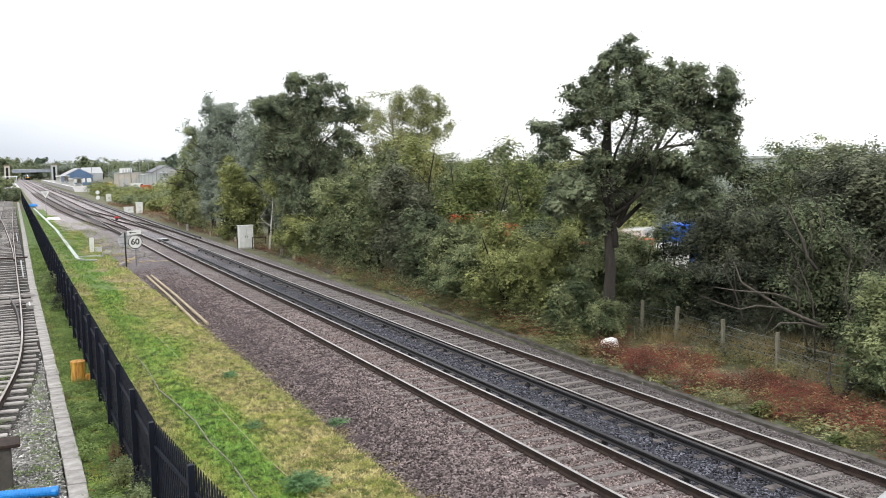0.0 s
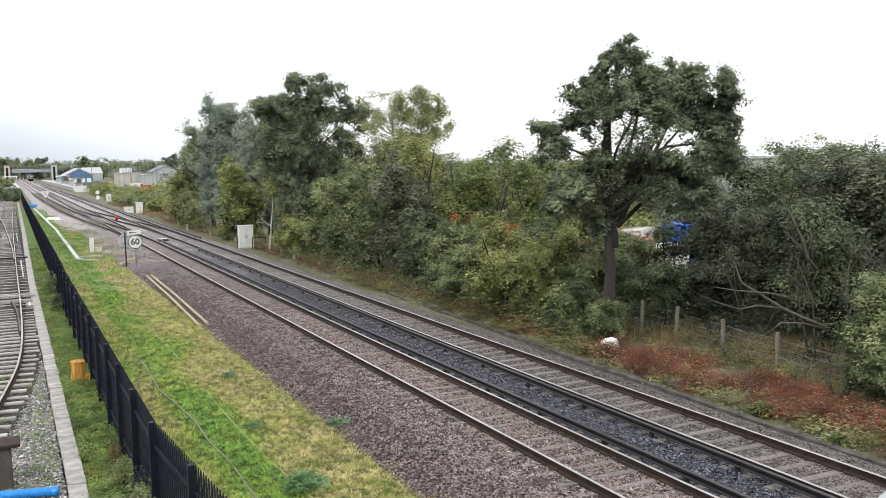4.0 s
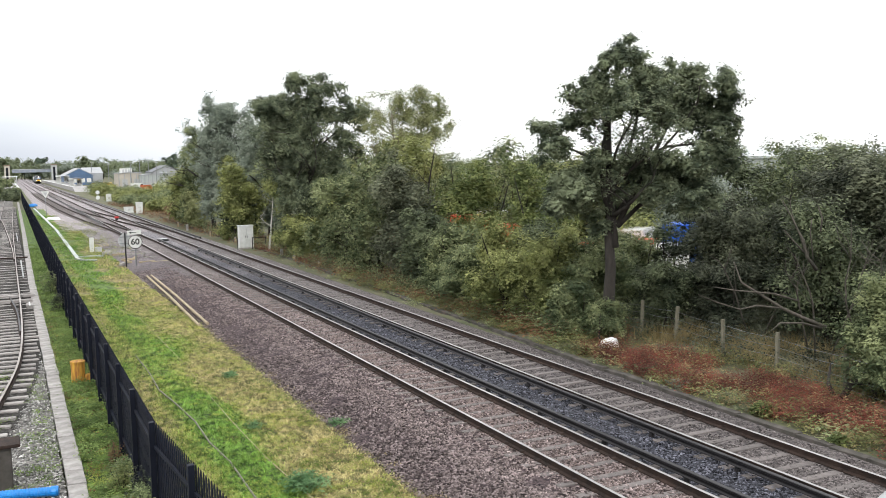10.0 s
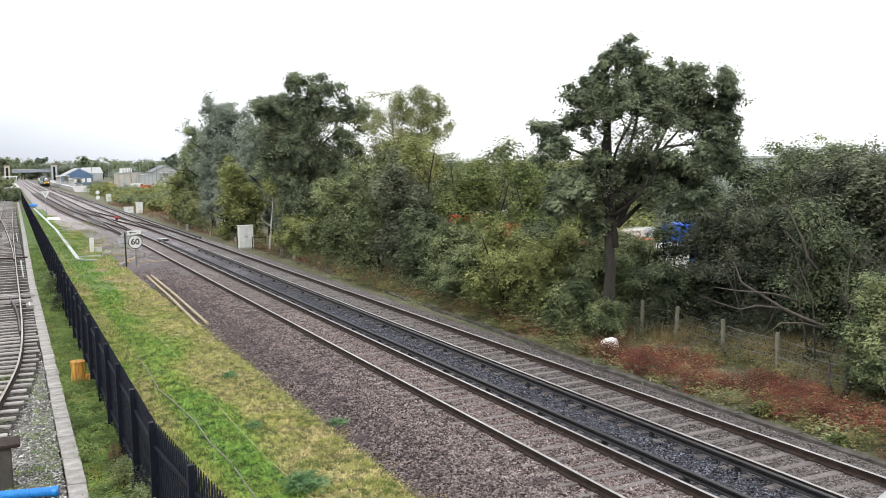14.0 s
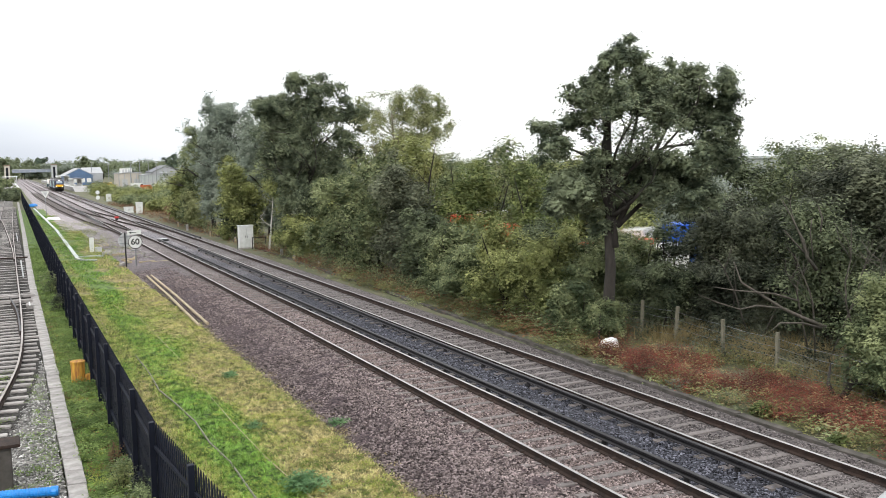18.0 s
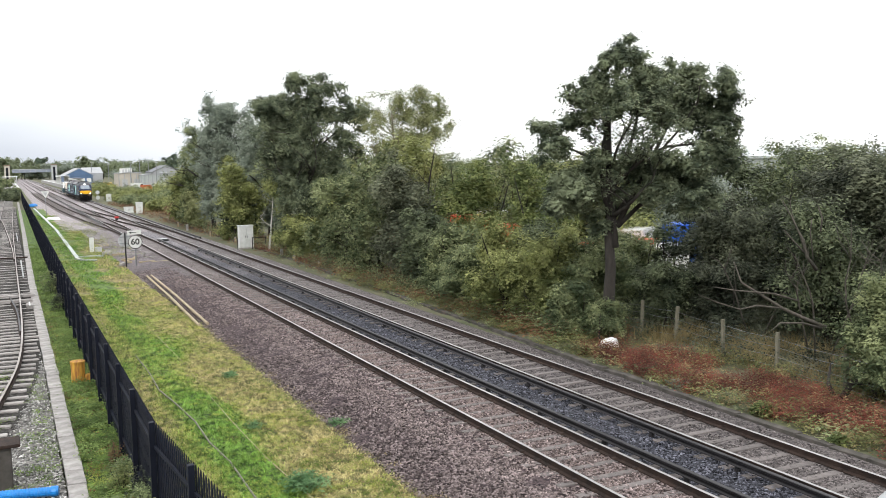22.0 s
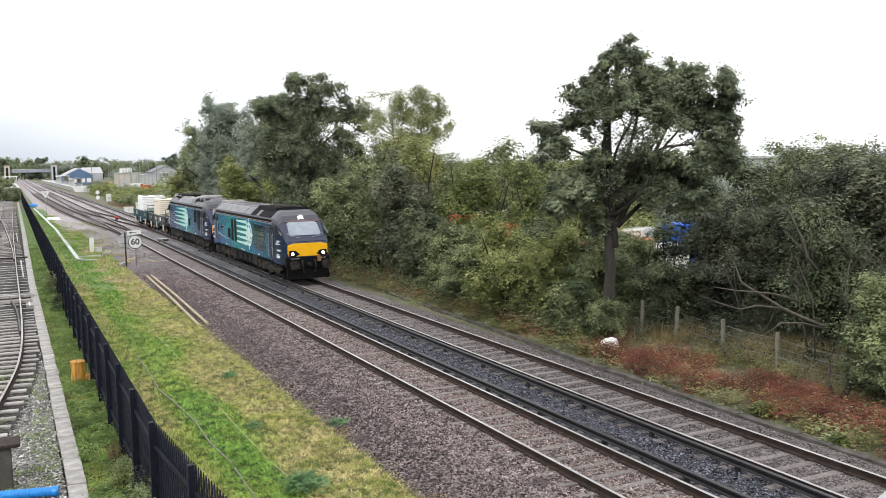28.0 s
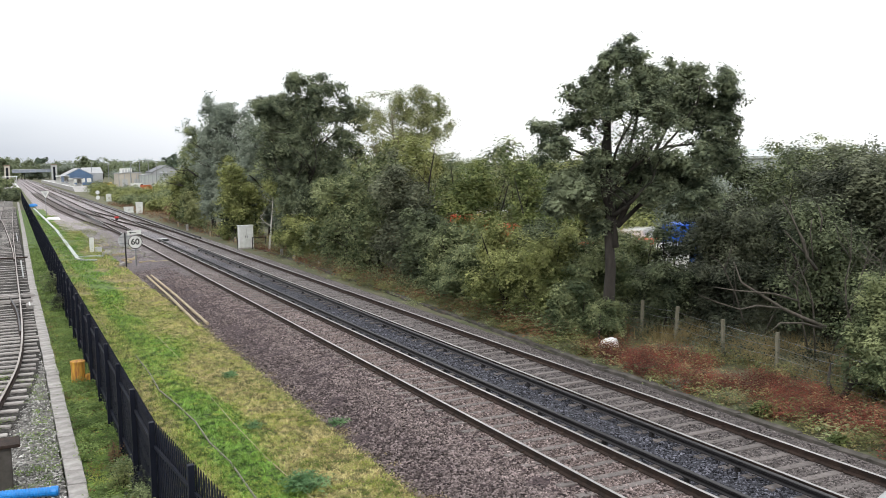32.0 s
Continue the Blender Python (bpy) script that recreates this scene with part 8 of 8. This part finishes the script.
for i in range(12):
    far_tree(74 + i * 11 + rr.uniform(-3, 3), 150 - i * 11 + rr.uniform(-5, 5), rr.uniform(5.5, 7), rr.uniform(5, 7), rr.choice((L_GREEN, L_WILLOW, L_DARK)), 400 + i)
wood = []
k = np.random.default_rng(9)
for i in range(900):
    x = k.uniform(-500, 900)
    wood.append((x, 980 + k.uniform(0, 120), k.uniform(2, 14)))
v, f = leaves(k, np.array(wood), 2.5, 14, 0.9)
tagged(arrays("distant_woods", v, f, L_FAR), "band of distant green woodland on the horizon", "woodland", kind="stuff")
wood = []
for i in range(700):
    a = k.uniform(-0.35, 0.95)
    wood.append((240 + 60 * k.uniform(-0.2, 1) + a * 40, 60 + a * 420, k.uniform(0.5, 7.5)))
v, f = leaves(k, np.array(wood), 1.8, 14, 0.6)
tagged(arrays("yard_woods", v, f, L_GREEN), "band of green trees beyond the yard", "woodland", kind="stuff")

# parapet the camera looks over
cap = thing("bridge_parapet", "grey painted bridge rail below the viewpoint", "parapet", (0, 0, 0), kind="structure")
part("rail", tube(bmesh.new(), [(0.485, 0.4101, 6.0569), (0.5116, 0.3998, 6.0789), (0.5346, 0.3909, 6.0987)], 0.0105, 10), M_PAINTG, cap, smooth=True)


# ---- ground cover ----
def patch_mat(name, c1, c2, c3, scale=0.35):
    """Grass in drifts of three colours."""
    m = bpy.data.materials.new(name)
    m.use_nodes = True
    nt = m.node_tree
    b = nt.nodes["Principled BSDF"]
    b.inputs["Roughness"].default_value = 0.7
    b.inputs["Specular IOR Level"].default_value = 0.2
    tc = nt.nodes.new("ShaderNodeTexCoord")
    n1 = nt.nodes.new("ShaderNodeTexNoise")
    n1.inputs["Scale"].default_value, n1.inputs["Detail"].default_value = scale, 5
    mp = nt.nodes.new("ShaderNodeMapping")
    mp.inputs["Scale"].default_value = (1.6, 0.45, 1.0)
    nt.links.new(tc.outputs["Object"], mp.inputs["Vector"])
    nt.links.new(mp.outputs["Vector"], n1.inputs["Vector"])
    sp = nt.nodes.new("ShaderNodeSeparateXYZ")
    nt.links.new(tc.outputs["Object"], sp.inputs["Vector"])
    # a green band between an olive edge by the fence and the straw side by the ballast
    wob = nt.nodes.new("ShaderNodeMath")
    wob.operation = "MULTIPLY_ADD"
    wob.inputs[1].default_value = 1.6
    nt.links.new(n1.outputs["Fac"], wob.inputs[0])
    nt.links.new(sp.outputs["X"], wob.inputs[2])
    mx = nt.nodes.new("ShaderNodeMapRange")
    mx.inputs["From Min"].default_value, mx.inputs["From Max"].default_value = 2.8, 8.8
    nt.links.new(wob.outputs[0], mx.inputs["Value"])
    bands = nt.nodes.new("ShaderNodeValToRGB")
    be = bands.color_ramp.elements
    for p, g in ((0.26, 0.24), (0.34, 0.02), (0.46, 0.04), (0.56, 0.30)):
        be.new(p).color = (g, g, g, 1)
    be[0].color, be[-1].color = (0.07, 0.07, 0.07, 1), (0.40, 0.40, 0.40, 1)
    be.new(0.12).color = (0.20, 0.20, 0.20, 1)
    up = nt.nodes.new("ShaderNodeMapRange")
    up.inputs["From Min"].default_value, up.inputs["From Max"].default_value = 55.0, 85.0
    up.inputs["To Min"].default_value, up.inputs["To Max"].default_value = 0.285, 0.44
    nt.links.new(sp.outputs["Y"], up.inputs["Value"])
    nt.links.new(mx.outputs["Result"], bands.inputs["Fac"])
    shift = nt.nodes.new("ShaderNodeMath")
    shift.operation = "SUBTRACT"
    nt.links.new(up.outputs["Result"], shift.inputs[1])
    nt.links.new(bands.outputs["Color"], shift.inputs[0])
    mx = shift
    ge = nt.nodes.new("ShaderNodeNewGeometry")
    a = nt.nodes.new("ShaderNodeMath")
    a.operation = "MULTIPLY_ADD"
    a.inputs[1].default_value = 0.34
    nt.links.new(ge.outputs["Random Per Island"], a.inputs[0])
    nt.links.new(mx.outputs[0], a.inputs[2])
    s = nt.nodes.new("ShaderNodeMath")
    s.operation = "ADD"
    nt.links.new(n1.outputs["Fac"], s.inputs[0])
    nt.links.new(a.outputs[0], s.inputs[1])
    rp = nt.nodes.new("ShaderNodeValToRGB")
    el = rp.color_ramp.elements
    el.new(0.5)
    for e, p, c in zip(el, (0.46, 0.58, 0.70), (c1, c2, c3)):
        e.position, e.color = p, (*c, 1)
    nt.links.new(s.outputs[0], rp.inputs["Fac"])
    n2 = nt.nodes.new("ShaderNodeTexNoise")
    n2.inputs["Scale"].default_value, n2.inputs["Detail"].default_value = 5.0, 5
    n2.inputs["Roughness"].default_value = 0.75
    nt.links.new(tc.outputs["Object"], n2.inputs["Vector"])
    r2 = nt.nodes.new("ShaderNodeValToRGB")
    r2.color_ramp.elements[0].position, r2.color_ramp.elements[1].position = 0.43, 0.57
    r2.color_ramp.elements[0].color, r2.color_ramp.elements[1].color = (0.22, 0.27, 0.20, 1), (1.25, 1.25, 1.2, 1)
    nt.links.new(n2.outputs["Fac"], r2.inputs["Fac"])
    ml = nt.nodes.new("ShaderNodeMix")
    ml.data_type, ml.blend_type = "RGBA", "MULTIPLY"
    ml.inputs["Factor"].default_value = 1.0
    nt.links.new(rp.outputs["Color"], ml.inputs["A"])
    nt.links.new(r2.outputs["Color"], ml.inputs["B"])
    nt.links.new(ml.outputs["Result"], b.inputs["Base Color"])
    MATS[name] = m
    return m


M_GRASS = patch_mat("grass_blades", (0.19, 0.34, 0.066), (0.37, 0.43, 0.12), (0.49, 0.43, 0.22))
turf.data.materials[0] = patch_mat("turf_ground", (0.10, 0.165, 0.026), (0.19, 0.20, 0.04), (0.24, 0.19, 0.08))
nr = np.random.default_rng(77)


def scatter(n, x0, x1, y0, y1, power=1.0):
    """Spots on a strip, thinning with distance."""
    y = y0 + (y1 - y0) * nr.uniform(0, 1, n) ** power
    return np.stack([nr.uniform(x0, x1, n), y], 1)


def keep(xy, scale, cut, seed):
    """Thins spots into drifts."""
    k = np.array([noise.noise(Vector((x * scale, y * scale, seed))) for x, y in xy])
    return xy[k > cut]


xy = scatter(95000, 2.0, 7.25, 12.5, 46, 1.5)
xy = np.concatenate([xy, keep(scatter(9000, 7.15, 7.9, 12.5, 60, 1.4), 0.8, 0.05, 2)])
TZ = lambda xy: np.interp(xy[:, 0], [1.05, 1.6, 2.6, 4.0, 5.6, 6.6, 7.5], [-0.36, -0.33, -0.31, -0.30, -0.31, -0.34, -0.47]) - 0.012
v, f = blades(nr, xy, TZ(xy), 0.085, 0.010, 0.9)
tagged(arrays("grass", v, f, M_GRASS), "short rough grass, green and straw coloured", "grass", kind="stuff")
xy = keep(scatter(30000, 2.3, 7.0, 46, 150, 1.4), 0.5, -0.15, 3)
v, f = blades(nr, xy, TZ(xy), 0.12, 0.02, 0.5)
tagged(arrays("far_grass", v, f, M_GRASS), "short rough grass beyond the sign", "grass", kind="stuff")
xy = keep(scatter(26000, 1.2, 2.05, 14, 90, 1.6), 0.9, -0.1, 5)
v, f = blades(nr, xy, TZ(xy), 0.17, 0.009, 0.5)
tagged(arrays("long_grass", v, f, mat("fence_grass", (0.20, 0.28, 0.07), 0.7, color2=(0.07, 0.12, 0.025), scale=4.0, per=-0.5)), "longer grass and weeds along the fence foot", "grass", kind="stuff")


def weeds(name, label, xy, z, h, size, per, leaf, spread=0.10, droop=0.0, flat=1.0):
    """Low plants: clumps of small leaves."""
    c = np.stack([xy[:, 0], xy[:, 1], z + h * nr.uniform(0.15, 1.0, len(xy))], 1)
    v, f = leaves(nr, c, spread, per, size, droop, flat)
    v[:, 2] = np.maximum(v[:, 2], z)
    return tagged(arrays(name, v, f, leaf), label, "weeds", kind="stuff")


cl = keep(scatter(16000, 1.2, 7.0, 13, 52, 1.4), 1.3, -0.05, 21)
weeds("clover", "small leafy clover and moss among the grass", cl, -0.315, 0.05, 0.022, 12, leaf_mat("clover_leaves", (0.10, 0.155, 0.03), (0.44, 0.46, 0.11)), 0.07, 0.0, 0.25)
st_ = keep(scatter(1500, 4.6, 7.4, 13, 44, 1.4), 0.9, 0.0, 22)
weeds("straw", "dry straw scraps among the grass", st_, -0.315, 0.05, 0.022, 12, L_TAN, 0.09, 0.0, 0.15)
red = scatter(3000, 16.9, 20.3, 11.0, 26.6)
red = keep(red[(red[:, 0] > 16.9 + np.clip((red[:, 1] - 20) * 0.10, 0, 1.2)) & (red[:, 0] < 19.2 + np.clip((red[:, 1] - 12) * 0.15, 0, 1.4))], 0.45, -0.28, 7)
weeds("red_weeds", "rust red dying weeds over the verge", red, -0.36, 0.30, 0.030, 40, L_RED, 0.11, -0.5)
redfar = keep(scatter(1500, 17.9, 19.6, 28, 75, 1.3), 0.35, 0.05, 8)
weeds("red_weeds_far", "patches of rust red weeds by the hedge foot", redfar, -0.36, 0.25, 0.05, 18, L_RED, 0.13, -0.4)
L_FENCEW = leaf_mat("fence_weed_leaves", (0.075, 0.12, 0.035), (0.28, 0.38, 0.12), 0.3)
fw = keep(scatter(4200, 1.2, 2.05, 13, 75, 1.5), 1.1, -0.1, 31)
weeds("fence_weeds", "leafy weeds and dead stalks along the fence foot", fw, -0.34, 0.20, 0.032, 16, L_FENCEW, 0.09, 0.0, 0.6)
fb_ = keep(scatter(1100, 1.2, 2.05, 13, 60, 1.5), 1.3, 0.05, 32)
weeds("fence_litter", "brown leaf litter along the fence foot", fb_, -0.34, 0.08, 0.03, 14, L_BROWN, 0.09, 0.0, 0.4)
sg = keep(scatter(900, -0.7, 0.7, 13.5, 34, 1.8), 1.0, 0.08, 51)
weeds("siding_weeds", "tufts of green weed in the siding stone", sg, -0.31, 0.08, 0.028, 14, L_FENCEW, 0.08, 0.0, 0.5)
sd = keep(scatter(1300, 3.6, 9.0, 70, 122, 1.0), 0.35, 0.0, 52)
weeds("rank_grass", "rank tufts and dead stalks round the sign", sd, -0.30, 0.25, 0.06, 14, L_OLIVE, 0.16, -0.2)
L_VERGE = leaf_mat("verge_weed_leaves", (0.08, 0.088, 0.035), (0.29, 0.295, 0.12), 0.3)
bm_ = keep(scatter(1500, 16.95, 20.2, 11.0, 26.6), 0.7, 0.0, 33)
weeds("withered_weeds", "tan and brown withered weeds among the red", bm_[::2], -0.36, 0.34, 0.045, 16, L_TAN, 0.11, -0.5)
yl = np.concatenate([keep(scatter(2600, 16.9, 21.5, 10.5, 34), 0.6, 0.05, 9), keep(scatter(2600, 17.2, 19.6, 25.5, 52, 1.2), 0.5, -0.1, 19)])
weeds("yellow_weeds", "yellow green low weeds among the red", yl, -0.36, 0.30, 0.04, 18, L_VERGE, 0.12, -0.3)
gr = keep(scatter(1500, 16.8, 19.5, 10.5, 80, 1.6), 0.5, 0.10, 10)
weeds("green_weeds", "low leafy green weeds along the trough", gr, -0.36, 0.22, 0.05, 18, L_GREEN, 0.12, -0.2)
br = keep(scatter(3600, 17.3, 21.5, 28, 190, 1.2), 0.3, -0.25, 11)
weeds("brown_weeds", "brown withered growth below the hedge", br, -0.40, 0.35, 0.07, 18, L_BROWN, 0.22, -0.2)
hf = scatter(900, 17.9, 19.4, 28, 110, 1.4)
weeds("hedge_foot_growth", "leafy growth at the foot of the hedge", hf, -0.36, 0.7, 0.06, 22, L_GREEN, 0.2, -0.1)
tan = scatter(11000, 20.8, 25.5, 13.5, 27.5)
v, f = blades(nr, keep(tan, 0.5, -0.2, 12), -0.38, 0.5, 0.007, 0.35)
tagged(arrays("dry_grass", v, f, L_TAN), "tall dry straw grass behind the wire fence", "grass", kind="stuff")
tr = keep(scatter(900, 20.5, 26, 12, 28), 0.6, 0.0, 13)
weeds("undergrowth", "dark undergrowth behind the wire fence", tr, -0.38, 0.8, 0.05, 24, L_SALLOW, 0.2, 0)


def plant(label, at, r, h, leaf, n, per, size, seed, name="weed_clump"):
    k = np.random.default_rng(seed)
    c = in_lobes(k, [(0, 0, h * 0.5, r, r, h * 0.5)], n)
    v, f = leaves(k, c, 0.05, per, size, -0.2)
    v[:, 2] = np.maximum(v[:, 2], 0)
    th = thing(name, label, "plant", at)
    tagged(arrays("leaf_mass", v, f, leaf, th), kind="stuff")
    b = bmesh.new()
    rr = random.Random(seed)
    for _ in range(7):
        a = rr.uniform(0, 6.28)
        tube(b, [(0, 0, -0.03), (math.cos(a) * r * 0.4, math.sin(a) * r * 0.4, h * 0.5), (math.cos(a) * r * 0.7, math.sin(a) * r * 0.7, h * 0.85)], [0.008, 0.006, 0.003], 4)
    tagged(part("stalk_tuft", b, M_BARK, th), kind="stuff")
    return th


L_CLUMP = leaf_mat("weed_green", (0.07, 0.15, 0.06), (0.25, 0.40, 0.19))
plant("round leafy weed clump in the grass", (5.2, 17.7, -0.33), 0.50, 0.38, L_CLUMP, 120, 14, 0.035, 1)
plant("small weed clump in the grass", (5.3, 22.6, -0.33), 0.22, 0.22, L_CLUMP, 40, 14, 0.03, 2)
plant("small weed clump in the grass", (6.0, 28.6, -0.33), 0.24, 0.22, L_CLUMP, 40, 14, 0.035, 3)
plant("small weed clump at the ballast edge", (7.35, 22.0, -0.36), 0.25, 0.15, L_CLUMP, 40, 12, 0.03, 4)
plant("straggling weed at the fence foot", (2.05, 18.3, -0.33), 0.28, 0.85, L_SALLOW, 70, 14, 0.03, 5)
plant("straggling weed at the fence foot", (1.75, 19.3, -0.33), 0.30, 0.65, L_OLIVE, 60, 14, 0.03, 6)
plant("straggling weed at the fence foot", (1.85, 21.2, -0.33), 0.18, 0.65, L_BROWN, 30, 12, 0.03, 7)
L_CLIMB = leaf_mat("climbing_weed_leaves", (0.11, 0.145, 0.06), (0.38, 0.44, 0.22), 0.3)
for x_, y_, h_, s_ in ((2.02, 16.7, 1.05, 41), (1.98, 17.5, 0.8, 42), (2.08, 15.7, 0.95, 43), (1.9, 20.2, 0.5, 44), (2.3, 14.6, 0.9, 45), (1.7, 16.2, 0.4, 46), (1.5, 18.2, 0.3, 47)):
    plant("straggling leafy weed climbing the fence foot", (x_, y_, -0.33), 0.36, h_, L_CLIMB, 110, 15, 0.028, s_)
plant("bushy weed growing against the fence", (1.75, 53.0, -0.33), 0.6, 1.3, L_GREEN, 110, 16, 0.05, 8)
plant("bushy weed growing against the fence", (1.8, 46.5, -0.33), 0.45, 0.9, L_SALLOW, 80, 16, 0.045, 9)
plant("bright green leafy weed by the trough", (17.3, 17.3, -0.36), 0.35, 0.35, L_BRIGHT, 60, 14, 0.045, 10)
plant("bright green leafy weed by the trough", (16.95, 14.6, -0.36), 0.22, 0.25, L_BRIGHT, 40, 14, 0.04, 11)
plant("pale leafy weed by the trough", (17.2, 20.5, -0.36), 0.35, 0.28, L_WILLOW, 50, 14, 0.04, 12)

# ---- loose ballast ----
def bed(name, label, n, x0, x1, y0, y1, z, size, material, power=1.6, clear=0.0, side=False):
    """Loose stones on a strip; clear: the share swept off the sleepers."""
    xy = scatter(n, x0, x1, y0, y1, power)
    if clear:
        off = np.abs((xy[:, 1] + 8.35) % 0.70 - 0.35)
        xy = xy[(off > 0.13) | (nr.uniform(0, 1, len(xy)) > clear * (0.7 + 0.6 * (np.sin(xy[:, 1] * 0.9) > -0.2)))]
    if side:
        mid = np.interp(xy[:, 1], sy, sx) - GAUGE / 2
        xy = xy[np.abs(xy[:, 0] - mid) > 1.35]
    zz = (np.interp(xy[:, 0], z[0], z[1]) if isinstance(z, tuple) else np.full(len(xy), z)) + nr.normal(0.006, 0.010, len(xy))
    v, f = stones(nr, xy, zz, size * nr.uniform(0.6, 1.35, len(xy)))
    return tagged(arrays(name, v, f, material), label, "ballast", kind="stuff")


SHZ = ([6.6, 7.4, 8.0, 8.6, 9.3, 9.95], [-0.46, -0.36, -0.28, -0.22, -0.20, -0.19])
bed("shoulder_stones", "loose dark brown ballast stones", 34000, 7.1, 9.35, 12.5, 62, SHZ, 0.037, M_STONE_NEAR, 1.7)
bed("shoulder_pale_stones", "paler pinkish ballast stones by the rail", 17000, 8.5, 9.98, 11.5, 56, SHZ, 0.035, M_STONE_PINK, 1.6)
bed("near_line_stones", "loose pinkish ballast between the near rails", 17000, 10.18, 11.5, 10.5, 40, -0.19, 0.032, M_STONE_PINK, 1.4, 0.42)
bed("middle_stones", "dark ballast between the lines", 14000, 11.7, 13.5, 9, 40, ([11.7, 12.6, 13.5], [-0.19, -0.235, -0.19]), 0.031, M_STONE_DARK)
bed("far_line_stones", "grey ballast under the far line", 17000, 13.78, 16.3, 9, 40, ([13.7, 15.4, 16.4], [-0.19, -0.20, -0.32]), 0.031, mat("stone_grey", (0.180, 0.161, 0.156), 0.9, color2=(0.095, 0.085, 0.083), scale=3, per=-0.8, spec=0.1), 1.4, 0.6)
bed("siding_stones", "pale stones beside the siding", 14000, -2.6, 0.74, 14, 50, -0.30, 0.034, M_STONE_PALE, 1.6, side=True)


# ---- each thing's origin stands at its own foot ----
def settle(th):
    pts = [c.matrix_basis @ Vector(q) for c in th.children if c.type == "MESH" for q in c.bound_box]
    if not pts:
        return
    d = Vector(((min(p.x for p in pts) + max(p.x for p in pts)) / 2, (min(p.y for p in pts) + max(p.y for p in pts)) / 2, min(p.z for p in pts)))
    th.matrix_basis = Matrix.Translation(d) @ th.matrix_basis
    for c in th.children:
        c.matrix_basis = Matrix.Translation(-d) @ c.matrix_basis


for th in [o for o in bpy.data.objects if o.type == "EMPTY" and o.parent is None and o.matrix_basis.translation.length < 0.01]:
    settle(th)



# ---- what moves ----
def motions():
    """The train runs past at a steady speed."""
    for th, back in ((loco, -0.12), (loco_2, 19.81), (wagon, 40.65), (wagon_2, 53.1)):
        rows = []
        for i in range(0, 65):
            t = i * 0.5
            rows.append((t, pose(CX, 21.8 + back - SPEED * (t - 29.0), 0)))
        walk(th, rows)


motions()
